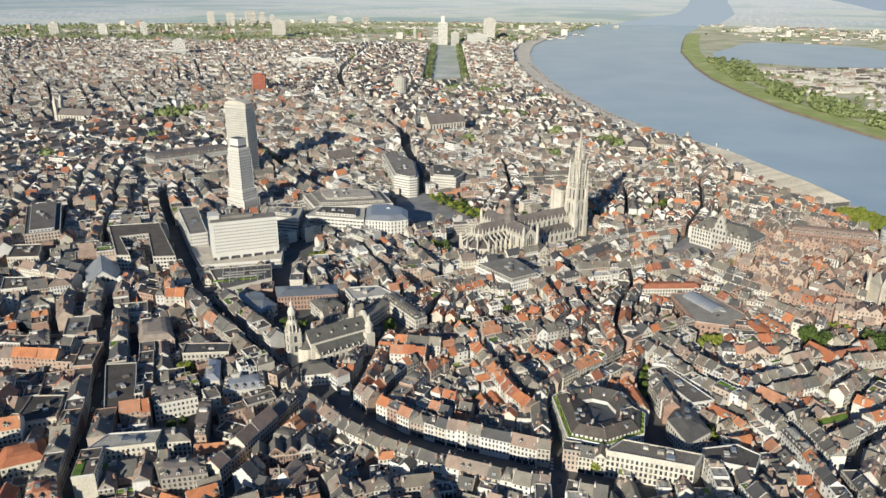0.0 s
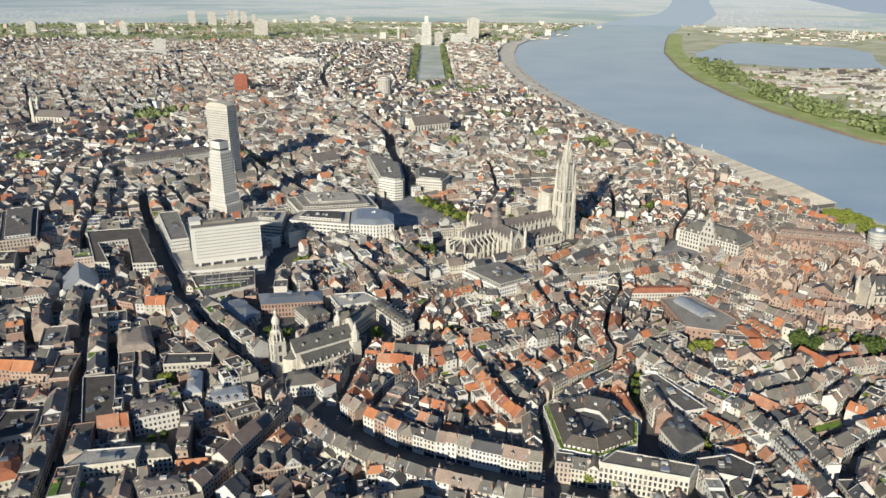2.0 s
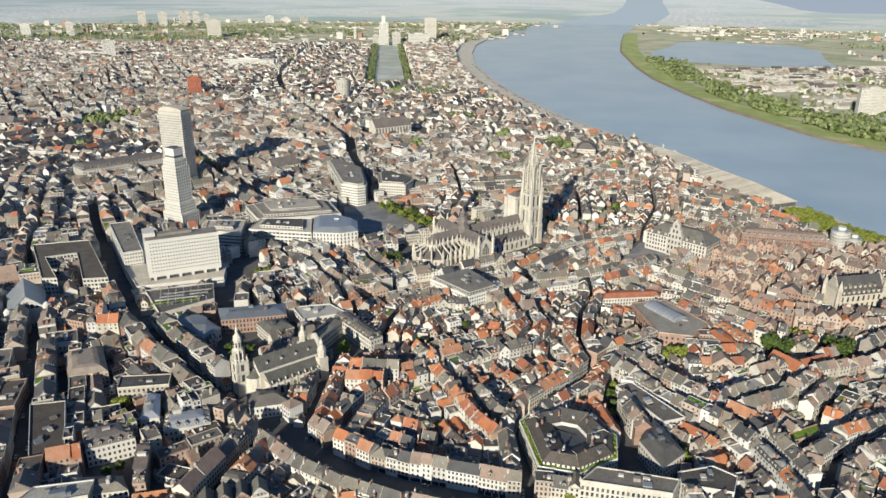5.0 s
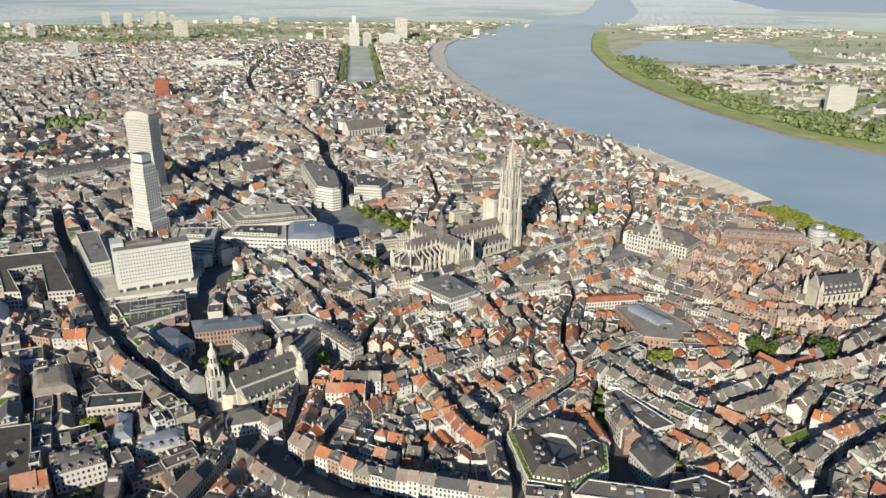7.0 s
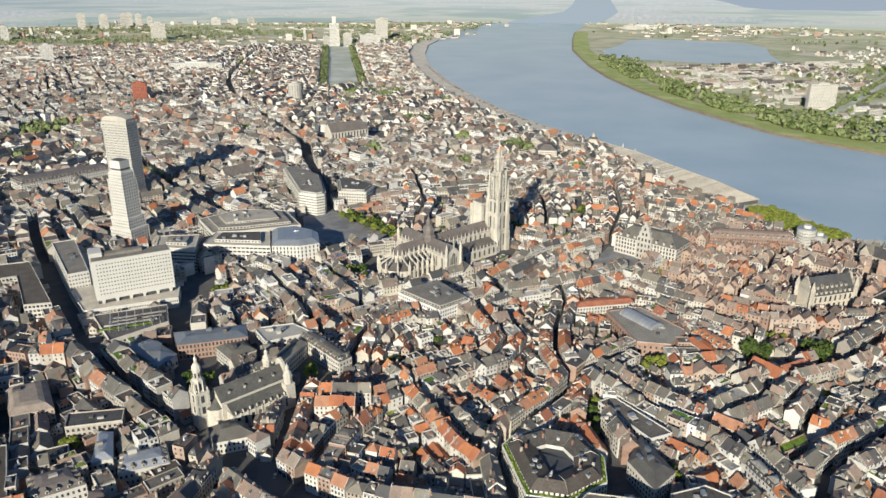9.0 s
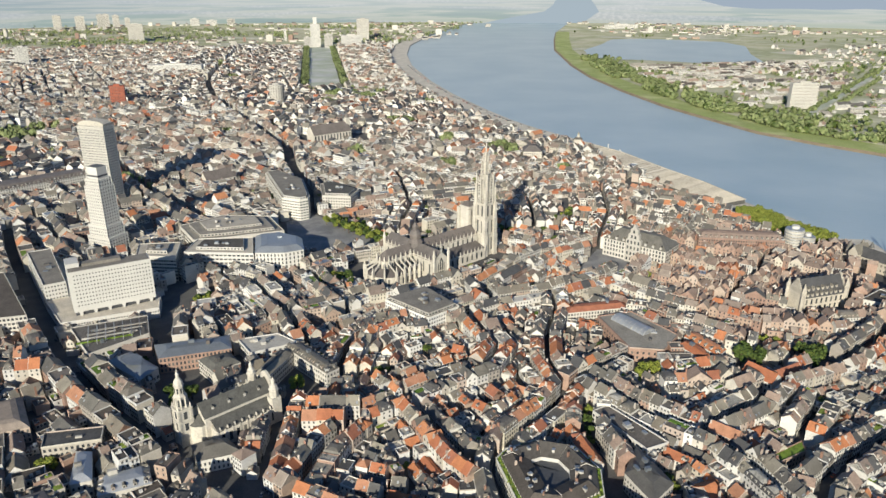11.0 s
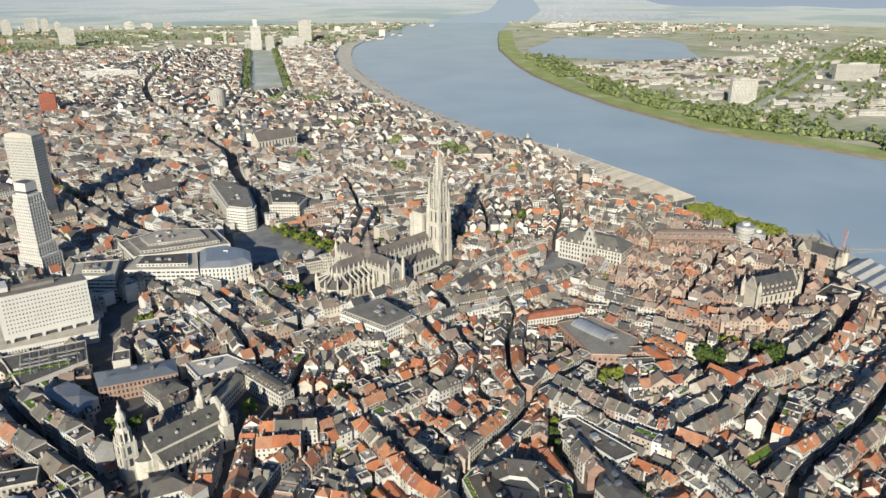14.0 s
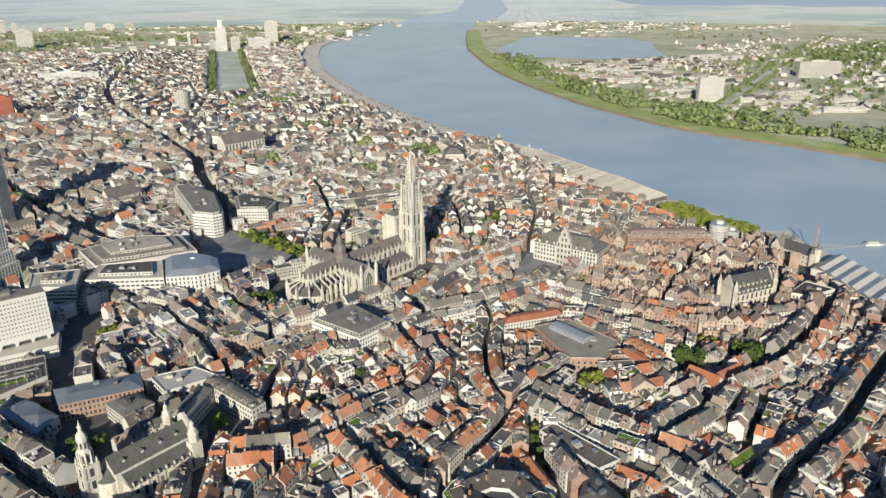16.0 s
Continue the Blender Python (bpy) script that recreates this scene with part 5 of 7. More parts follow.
building("museum", MUSEUM, 13, BRICK, METAL, "pink brick building with white bands and grey roof", 3, 4, 1.5, 2.6, 1.3, 2.4, form="mansard", rise=3, inset=7, boxes=2, seed=14, dormers=False)
building("hall", GREY_HALL, 10, PALE, METAL, "low hall with a wide grey hipped roof", 1, 4, 2, 3.5, 2, 2.5, form="mansard", rise=4, inset=8, boxes=0, seed=15, dormers=False)
building("apartment_house", YELLOW, 12, PLASTER, FLAT, "yellow plastered house with two rows of windows", 3, 3.6, 1.5, 3.0, 1.5, 2.0, boxes=2, seed=16)
building("corner_house", CORNER_HOUSE, 9, WHITE, SLATE, "white corner house with a grey hipped roof", 2, 3.8, 1.2, 2.4, 1.1, 2.0, form="mansard", rise=5, inset=6, boxes=0, seed=17, dormers=False)
building("palace", PALACE, 17.5, STONE, FLAT, "cream stone palace front with rich window bays", 4, 3.7, 1.2, 2.6, 1.4, 2.5, boxes=6, seed=18)
building("office_building", WHITE_WALL, 12, WHITE, PALE, "white building with a blank wall beside the court", 2, 4, 5, 4, 2, 2, boxes=5, seed=19)
building("brick_block", BRICK_LONG, 18, BRICK, BROWN, "long brick housing block with rows of windows", 5, 3.3, 1.5, 2.4, 1.2, 1.7, form="mansard", rise=4.5, inset=5, boxes=0, seed=20)


building("apartment_house", BEIGE, 12, PALE, SLATE, "cream apartment house with a broad grey hipped roof", 3, 3.2, 1.2, 2.6, 1.2, 1.8, form="mansard", rise=3.5, inset=6, boxes=3, seed=31, dormers=False)
building("terrace_flats", TERRACES, 11, WHITE, FLAT, "white terrace of flats with a flat planted roof", 3, 3.3, 1.2, 2.8, 1.6, 1.9, boxes=8, seed=32)
building("garden_house", LAWN_SITE, 8, BRICK, LAWN, "low brick building with a bright green roof lawn", 2, 3.4, 1.4, 2.6, 1.2, 1.8, boxes=0, seed=33)
sheet("lawn", GREEN_COURT, .35, GRASS_MAT, "bright green lawn in a walled court", "lawn")


building("apartment_row", LONG_WHITE, 17, WHITE, LEAD, "long cream apartment row with a mansard roof", 5, 3.3, 1.5, 3, 1.5, 2, form="mansard", rise=4, inset=4, boxes=0, seed=41)
building("apartment_block", LEFT_BLOCK, 22, PLASTER, FLAT, "cream six-storey block with rows of arched windows", 6, 3.5, 1.5, 3, 1.6, 2.2, boxes=10, seed=42, steps=((5, 3, PLASTER, FLAT),))
building("stone_house", QUAY_CASTLE, 17, STONE, LEAD, "stone building with a dark pitched roof by the quay", 4, 3.6, 2, 3, 1.3, 2, form="mansard", rise=8, inset=9, boxes=0, seed=43, dormers=False)


def garden_block():
    """A white block whose dark roofs enclose a court, with a green terrace along the parapet."""
    root = building("apartment_block", GARDEN, 13, PAINT, LAWN, "white apartment block with a planted roof terrace", 4, 3.1, .8, 2.3, 1.1, 1.8, boxes=0, seed=21)
    cx, cy = centre(GARDEN)
    ring = anticlockwise([(x - cx, y - cy) for x, y in GARDEN])
    a, ridge, court = shrink(ring, 3.2), shrink(ring, 8.5), shrink(ring, 18)
    n = len(ring)
    s = Shape()
    s.loft(a, 13, a, 15.4, PAINT, cap=False)
    along_edges(s, a, 13.3, 1, 2, 2.6, 1.2, 1.7)
    part("set_back_storey", s, root, "white set-back storey behind the hedge")
    s = Shape()
    # shallow court: dark floor colour stands in for the shade of a deep one
    s.prism(shrink(ring, 17.8), 13.1, 13.35, DARK)
    part("court", s, root)
    for i in range(n):
        j = (i + 1) % n
        top = 18.6 + .7 * (i % 3)
        s = Shape()
        out, mid, low = (shrink(ring, 2.7), ridge, court)
        pts = [(*out[i], 15.3), (*out[j], 15.3), (*mid[j], top), (*mid[i], top), (*low[i], 15.8), (*low[j], 15.8)]
        s.add(pts, [(0, 1, 2, 3), (3, 2, 5, 4)], RUSTY)
        s.add([(*out[i], 15.3), (*mid[i], top), (*low[i], 15.8), (*low[i], 13.2), (*out[i], 13.2)], [(0, 1, 2, 3, 4)], PALE)
        s.add([(*out[j], 15.3), (*mid[j], top), (*low[j], 15.8), (*low[j], 13.2), (*out[j], 13.2)], [(4, 3, 2, 1, 0)], PALE)
        part("wing_roof", s, root, "dark brown-grey pitched roof wing")
        s = Shape()
        s.add([(*low[j], 13.2), (*low[i], 13.2), (*low[i], 15.8), (*low[j], 15.8)], [(0, 1, 2, 3)], WHITE)
        part("court_wall", s, root)
    r = random.Random(5)
    for k in range(34):
        i = r.randrange(n)
        t, u = r.uniform(.12, .88), r.uniform(.15, .8)
        p, q = Vector(shrink(ring, 3)[i]).lerp(Vector(shrink(ring, 3)[(i + 1) % n]), t), Vector(court[i]).lerp(Vector(court[(i + 1) % n]), t)
        x, y = p.lerp(q, u)
        s = Shape().at(x, y, math.atan2(q.y - p.y, q.x - p.x) + math.pi / 2)
        if k % 3:
            s.box(-.8, -1.1, 16.2, .8, 1.1, 18.9, PALE)
            s.box(-.9, -1.2, 18.9, .9, 1.2, 19.1, METAL)
            part("dormer", s, root)
        else:
            s.box(-.4, -.7, 16.5, .4, .7, 20.6, STACK)
            part("chimney", s, root)
    g = Shape()
    inner = shrink(ring, 3)
    for k in range(160):
        i = r.randrange(n)
        t, u = r.random(), r.uniform(.15, .85)
        p = Vector(ring[i]).lerp(Vector(ring[(i + 1) % n]), t).lerp(Vector(inner[i]).lerp(Vector(inner[(i + 1) % n]), t), u)
        q = r.uniform(.4, 1.0)
        g.turned(5, [(q * .7, 13.1), (q, 13.1 + q * .6), (q * .4, 13.1 + q * 1.3)], p.x, p.y, LAWN, r.random())
    part("shrubs", g, root, kind="stuff")


garden_block()


def stepped_house(x, y, turn, w, d, h, wall, label):
    """A house whose street front rises in a stepped gable."""
    root = thing("gabled_house", x, y, turn, label, "house", "stepped gable houses")
    s = Shape()
    s.gable_body(-w / 2, -d / 2, w / 2, d / 2, 0, h, h + w * .55, "y", wall)
    part("wall", s, root)
    s = Shape()
    s.gable(-w / 2, -d / 2 + .4, w / 2, d / 2, h, h + w * .55, "y", SLATE, .3, .3)
    part("roof", s, root)
    s = Shape()
    n = 6
    for k in range(n):
        hw = w / 2 * (1 - k / n) + .2
        s.box(-hw, -d / 2 - .3, h - .3 + k * w * .55 / n, hw, -d / 2 + .35, h + (k + 1) * w * .55 / n + .6, wall)
    part("stepped_gable", s, root)
    s = Shape()
    s.panes(-1, -w / 2 + .5, w / 2 - .5, -d / 2, [1, 4.4, 7.8], 4, 1.2, 2.2)
    s.panes(-1, -1.8, 1.8, -d / 2 - .3, [h + .8], 2, 1.0, 1.6)
    part("glazing", s, root, kind="stuff")


for k in range(4):
    stepped_house(-106 + 8.8 * k, 351 + 2.2 * k, radians(14), 8.7, 12, 10.5 + .6 * (k % 2), BRICK if k < 3 else PLASTER, "old brick house with a stepped street gable" if k < 3 else "cream house with a stepped street gable")


def glass_hall():
    root = thing("station_hall", *HALL, "hall with a glazed gable and blue-grey roof", "hall")
    w, l, e, t = 14, 22, 12, 24.5
    s = Shape()
    s.box(-w, -l, 0, w, l, e, WHITE)
    s.gable_end(-w, -l, w, l, e, t, "y", WHITE)
    part("wall", s, root)
    s = Shape()
    s.gable(-w, -l, w, l, e, t + .3, "y", METAL, .8, .5)
    part("roof", s, root, "blue-grey metal roof")
    s = Shape()
    for k in range(9):
        y = -l + 3 + k * 4.75
        for sg in (-1, 1):
            s.add([(sg * w, y - .3, e + .9), (sg * w, y + .3, e + .9), (0, y + .3, t + 1.1), (0, y - .3, t + 1.1)], [(0, 1, 2, 3)], PALE)
    part("roof_ribs", s, root, kind="stuff")
    for sg in (-1, 1):
        s = Shape()
        for k in range(5):
            x = -7 + 3.5 * k
            top = 20 - abs(x) * .6
            s.add([(x - 1.4, sg * (l + .15), 13.5), (x + 1.4, sg * (l + .15), 13.5), (x + 1.4, sg * (l + .15), top - 1.5), (x, sg * (l + .15), top), (x - 1.4, sg * (l + .15), top - 1.5)], [(0, 1, 2, 3, 4) if sg < 0 else (4, 3, 2, 1, 0)], GLASS)
        part("gable_window", s, root, "arched window group", kind="stuff")
    for x in (-w, w):
        s = Shape()
        s.turned(10, [(3.2, 0), (3.2, 15), (3.5, 15.3), (.3, 18)], x, -l - 1, WHITE)
        part("corner_turret", s, root)


glass_hall()


def market():
    root = building("market_hall", MARKET, 11, BRICK, FELT, "low brick hall with a dark roof and glass vault", 2, 4, 2.5, 4, 1.5, 2, boxes=3, seed=22)
    cx, cy = centre(MARKET)
    s = Shape().at(222 - cx, 560 - cy, radians(-66))
    n = 9
    arc = [(7 * math.cos(a), 11.2 + 4 * math.sin(a)) for a in np.linspace(0, math.pi, n)]
    s.add([(-17, y, z) for y, z in arc] + [(17, y, z) for y, z in arc], [(i, i + 1, n + i + 1, n + i) for i in range(n - 1)] + [tuple(range(n))[::-1], tuple(range(n, 2 * n))], METAL)
    part("glass_vault", s, root, "long glazed barrel vault")
    s = Shape().at(222 - cx, 560 - cy, radians(-66))
    for k in range(9):
        x = -17 + k * 4.25
        s.add([(x - .2, y * 1.03, z + .1) for y, z in arc] + [(x + .2, y * 1.03, z + .1) for y, z in arc], [(i, i + 1, n + i + 1, n + i) for i in range(n - 1)], WHITE)
    part("vault_ribs", s, root, kind="stuff")


market()


def red_roof_house():
    root = thing("mansion", 281, 474, radians(-64), "white mansion with bright orange tile roofs", "house")
    s = Shape()
    s.box(-11.5, -6, 0, 11.5, 6, 10.5, WHITE)
    s.gable_end(-11.5, -6, 11.5, 6, 10.5, 16, "x", WHITE)
    part("wall", s, root)
    s = Shape()
    s.gable(-11.5, -6, 11.5, 6, 10.5, 16, "x", TILE, .5, .35)
    part("roof", s, root)
    s = Shape()
    s.panes(-1, -11, 11, -6, [1.5, 6.2], 9, 1.2, 2.6)
    s.panes(1, -11, 11, 6, [1.5, 6.2], 9, 1.2, 2.6)
    part("glazing", s, root, kind="stuff")
    wing = thing("mansion", 301, 476, radians(18), "brick garden wing with an orange tile roof", "house")
    s = Shape()
    s.box(-11.5, -6, 0, 11.5, 5, 9, BRICK)
    s.gable_end(-11.5, -6, 11.5, 5, 9, 14, "x", BRICK)
    part("wall", s, wing)
    s = Shape()
    s.gable(-11.5, -6, 11.5, 5, 9, 14, "x", TILE, .5, .35)
    part("roof", s, wing)
    s = Shape()
    s.panes(-1, -10, 10, -6, [1.5, 5.4], 6, 1.2, 2.0)
    part("glazing", s, wing, kind="stuff")


red_roof_house()


def meat_hall():
    """A tall late Gothic hall: steep slate roof with dormers, stepped gables and corner turrets."""
    root = thing("meat_hall", *MEAT_HALL, "late Gothic brick hall with a very steep slate roof", "hall")
    s = Shape()
    s.box(-23, -9, 0, 23, 9, 16, DECK)
    part("wall", s, root)
    for x in (-23, 23):
        s = Shape()
        for k in range(9):
            hw = 9.6 * (1 - k / 9)
            s.box(x - .6, -hw, 16 + k * 1.7, x + .6, hw, 16 + (k + 1) * 1.7 + .4, DECK)
        part("stepped_gable", s, root)
    s = Shape()
    s.gable(-22.5, -9, 22.5, 9, 16, 30, "x", SLATE, .3, .4)
    part("roof", s, root)
    for row, z in enumerate((17.5, 21.5)):
        for k in range(8 - row):
            x = -18 + k * 5 + row * 2.5
            for sg in (-1, 1):
                s = Shape()
                y = sg * 9 * (1 - (z - 16) / 14)
                s.box(x - .8, y - 1.2, z - .6, x + .8, y + 1.2, z + 1.6, DECK)
                s.gable(x - .95, y - 1.4, x + .95, y + 1.4, z + 1.6, z + 3.2, "y", SLATE, .1, .2)
                part("dormer", s, root)
    for x in (-23, 23):
        for y in (-9, 9):
            s = Shape()
            s.turned(6, [(2.1, 0), (2.1, 21), (2.5, 21.3), (.06, 30)], x, y, DECK)
            part("corner_turret", s, root)
    s = Shape()
    for sg in (-1, 1):
        s.panes(sg, -21, 21, sg * 9, [2.5, 9.5], 8, 1.9, 4.8)
    part("glazing", s, root, kind="stuff")


meat_hall()


def round_blocks():
    for x, y, rr, h in ((474, 722, 9, 24), (486, 716, 7, 17)):
        root = thing("round_tower", x, y, 0, "round white apartment tower with ring balconies", "apartments", "round towers by the quay")
        s = Shape()
        s.turned(20, [(rr, 0), (rr, h)], 0, 0, METAL)
        part("core", s, root)
        for k in range(int(h / 3.2)):
            s = Shape()
            s.turned(20, [(rr + .9, k * 3.2 + 1.6), (rr + .9, k * 3.2 + 3.3)], 0, 0, PALE)
            part("balcony_ring", s, root)
        s = Shape()
        s.turned(12, [(rr * .45, h), (rr * .45, h + 3)], 1, 1, WHITE)
        part("roof_house", s, root)


round_blocks()


def town_hall():
    root = thing("town_hall", 303, 727, math.atan2(-52, 44), "grey stone town hall with a tall central gable", "town hall")
    s = Shape()
    s.box(-34, -16, 0, 34, 16, 19, PALE)
    part("wall", s, root)
    s = Shape()
    s.hip(-34.5, -16.5, 34.5, 16.5, 19, 29, 13, SLATE)
    part("roof", s, root)
    s = Shape()
    for sd in (-1, 1):
        s.panes(sd, -33, 33, sd * 16, [2, 7, 11.2, 15.2], 20, 1.7, 2.7)
        s.panes(sd * 2, -15, 15, sd * 34, [2, 7, 11.2, 15.2], 9, 1.7, 2.7)
    part("glazing", s, root, kind="stuff")
    s = Shape()
    steps = [(-8, 0), (8, 0), (8, 24), (6, 25), (6, 30), (4, 31), (4, 35), (2, 37), (0, 41), (-2, 37), (-4, 35), (-4, 31), (-6, 30), (-6, 25), (-8, 24)]
    n = len(steps)
    s.add([(x, -18.2, z) for x, z in steps] + [(x, -14, z) for x, z in steps], [tuple(range(n)), tuple(range(2 * n - 1, n - 1, -1))] + [((i + 1) % n, i, n + i, n + (i + 1) % n) for i in range(n)], PALE)
    gable = part("central_gable", s, root, "tall ornate stepped stone gable")
    s = Shape()
    for z, k in ((2, 4), (8, 4), (14, 4), (20, 4), (26, 2), (31.5, 1)):
        s.panes(-1, -1.9 * k, 1.9 * k, -18.2, [z], k, 1.8, 3.2)
    part("glazing", s, gable, kind="stuff")
    for k in range(8):
        x = -28 + 8 * k
        if abs(x) > 8:
            s = Shape()
            s.box(x - 1, -15.6, 19.6, x + 1, -12, 22.2, PALE)
            s.gable(x - 1.2, -15.8, x + 1.2, -12, 22.2, 23.6, "y", SLATE, .1, .2)
            part("dormer", s, root)


town_hall()


def parish_church(x, y, turn, length, width, eave, ridge, tower, label, twin=False):
    root = thing("church", x, y, turn, label, "church")
    s = Shape()
    s.box(-length / 2, -width / 2, 0, length / 2, width / 2, eave, STONE)
    s.gable_end(-length / 2, -width / 2, length / 2, width / 2, eave, ridge, "x", STONE)
    part("nave", s, root)
    s = Shape()
    s.gable(-length / 2, -width / 2, length / 2, width / 2, eave, ridge, "x", LEAD, .5, .4)
    part("roof", s, root)
    s = Shape()
    for sg in (-1, 1):
        s.panes(sg, -length / 2, length / 2, sg * width / 2, [4], int(length / 6), 2.4, eave - 6)
    part("glazing", s, root, kind="stuff")
    for dy in ((-width / 2 + 2, width / 2 - 2) if twin else (0,)):
        s = Shape()
        q = 4 if not twin else 3
        s.box(length / 2 - q, dy - q, 0, length / 2 + q, dy + q, tower * .8, STONE)
        s.turned(8, [(q * 1.1, tower * .8), (q * .8, tower * .86), (.1, tower)], length / 2, dy, LEAD if not twin else STONE, math.pi / 8)
        part("tower", s, root)


parish_church(0, 1352, radians(28), 74, 26, 17, 31, 48, "grey stone parish church with a slate roof")
parish_church(-720, 1412, radians(170), 74, 22, 16, 27, 54, "Gothic church with two slim stone spires", True)
parish_church(-158, 1080, radians(38), 46, 16, 13, 24, 26, "small stone church with a steep slate roof")


def tower_block(x, y, turn, w, d, h, wall, label, floors=None, top=0):
    root = thing("tower_block", x, y, turn, label, "apartments", "tower blocks")
    s = Shape()
    s.box(-w / 2, -d / 2, 0, w / 2, d / 2, h, wall)
    part("body", s, root)
    s = Shape()
    zs = [2 + 3.2 * k for k in range(int(h / 3.2))]
    for sd in (-1, 1):
        s.panes(sd, -w / 2 + .5, w / 2 - .5, sd * d / 2, zs, max(2, int(w / 3.4)), 2.0, 1.4)
    part("glazing", s, root, kind="stuff")
    s = Shape()
    s.box(-w / 5, -d / 4, h, w / 5, d / 4, h + 3.5 + top, wall)
    part("roof_house", s, root)


for spec in ((-447, 1768, .1, 30, 16, 50, RUST, "red-clad tower block with a pale end wall"), (-10, 3215, 0, 40, 26, 92, WHITE, "tall white tower block", 0, 22), (42, 3180, 0, 34, 20, 54, PALE, "pale stepped tower block"),
             (-44, 3210, .1, 26, 20, 40, PALE, "pale tower block by the avenue"), (206, 3520, 0, 54, 24, 94, PALE, "broad beige tower block"), (135, 3190, 0, 84, 20, 48, WHITE, "long white slab block"),
             (-1357, 4374, .3, 40, 18, 78, PALE, "far pale tower block"), (-1256, 4419, .3, 46, 18, 71, PALE, "far pale tower block"), (-1147, 4416, .3, 38, 18, 80, PALE, "far pale tower block"), (-1175, 4630, .3, 34, 16, 72, PALE, "far pale tower block"),
             (-1122, 4630, .3, 34, 16, 66, PALE, "far pale tower block"), (-1066, 4650, .3, 26, 16, 50, PALE, "far pale tower block"), (-792, 3582, .2, 62, 24, 77, PALE, "broad beige far tower block"), (-1461, 3644, .3, 32, 16, 60, WHITE, "slim white far tower block"),
             (-933, 2621, .3, 38, 16, 64, WHITE, "white tower block over low roofs"), (-1900, 3650, .2, 44, 18, 56, PALE, "far pale tower block"), (-1620, 3560, .2, 40, 18, 56, WHITE, "far white tower block"), (-144, 3552, .1, 11, 10, 52, WHITE, "slender white far tower"),
             (-705, 4720, .2, 50, 18, 40, WHITE, "far white flats beyond the woods"), (-610, 4730, .2, 58, 18, 30, WHITE, "far white flats beyond the woods"), (-500, 4740, .2, 44, 18, 34, PALE, "far pale flats beyond the woods"),
             (1042, 1528, -.18, 58, 15, 56, PALE, "white apartment slab across the river"), (1590, 1795, -.25, 118, 16, 44, PALE, "wide pale apartment slab across the river"), (1700, 4100, .1, 190, 40, 22, WHITE, "white shed beyond the lake"),
             (-434, 2415, -.1, 160, 30, 24, WHITE, "very long low white hall"), (-1020, 2660, .1, 110, 24, 22, WHITE, "long low white block")):
    tower_block(*spec)


def drum_block():
    root = thing("drum_building", -107, 1772, 0, "round beige high-rise with close vertical bands", "apartments")
    s = Shape()
    s.turned(18, [(17, 0), (17, 45)], 0, 0, PALE)
    part("body", s, root)
    s = Shape()
    along_edges(s, s.ring(18, 17.1), 3, 12, 3.4, 3, 1.6, 1.8, least=2)
    part("glazing", s, root, kind="stuff")
    s = Shape()
    s.turned(12, [(9, 45), (9, 48)], 0, 0, PALE)
    part("roof_house", s, root)


drum_block()


# ---- quay side ----
def terrace():
    """The long raised quay terrace with its row of ridged roof bays."""
    root = thing("quay_shed", 455, 1060, 0, "long pale quay shed with closely ridged roof bays", "shed")
    west = [(433, 1250), (467, 1163), (490, 1040), (507, 972), (517, 884)]
    east = [(400, 1230), (412, 1130), (437, 1010), (455, 940), (478, 872)]
    s = Shape()
    for (a, b), (c, d) in zip(zip(west, west[1:]), zip(east, east[1:])):
        q = [(x - 455, y - 1060) for x, y in (a, c, d, b)]
        s.prism(anticlockwise(q), 0, 5, MOSS)
    part("wall", s, root)

    def between(line, t):
        k = min(int(t * (len(line) - 1)), len(line) - 2)
        u = t * (len(line) - 1) - k
        return line[k][0] + u * (line[k + 1][0] - line[k][0]) - 455, line[k][1] + u * (line[k + 1][1] - line[k][1]) - 1060

    n = 56
    for k in range(n):
        p, q = between(west, (k + .14) / n), between(west, (k + .86) / n)
        r, t = between(east, (k + .14) / n), between(east, (k + .86) / n)
        m = [((p[i] + q[i]) / 2, (r[i] + t[i]) / 2) for i in range(2)]
        s = Shape()
        a, b = (m[0][0], m[1][0]), (m[0][1], m[1][1])
        s.add([(*p, 5), (*r, 5), (*t, 5), (*q, 5), (*a, 7.0), (*b, 7.0)], [(0, 4, 5, 1), (2, 5, 4, 3), (0, 3, 4), (2, 1, 5)], DECK)
        part("roof_bay", s, root)
    s = Shape()
    for (a, b) in zip(west, west[1:]):
        l = math.hypot(b[0] - a[0], b[1] - a[1])
        s.at(a[0] - 455, a[1] - 1060, math.atan2(b[1] - a[1], b[0] - a[0]))
        s.box(0, .3, 5, l, 1.3, 6.4, STONE)
    part("parapet", s, root)


terrace()


def sheds():
    """Parallel shed roofs in white and blue-grey metal at the dock."""
    for k in range(7):
        x, y = 528 - k * 2.0 + 6, 628 - k * 15
        root = thing("dock_shed", x, y, radians(24), "dock shed with a white and blue-grey metal roof", "shed", "dock sheds")
        s = Shape()
        s.box(-26, -6.5, 0, 26, 6.5, 6.5, PALE)
        part("wall", s, root)
        s = Shape()
        s.gable(-26, -6.8, 26, 6.8, 6.5, 9.2, "x", METAL, .2, .25)
        part("roof", s, root)
        s = Shape()
        s.add([(-26, -5.9, 7.3), (26, -5.9, 7.3), (26, -.7, 9.35), (-26, -.7, 9.35)], [(0, 1, 2, 3)], PALE)
        part("roof_sheet", s, root, "white sheet on the roof slope")


sheds()


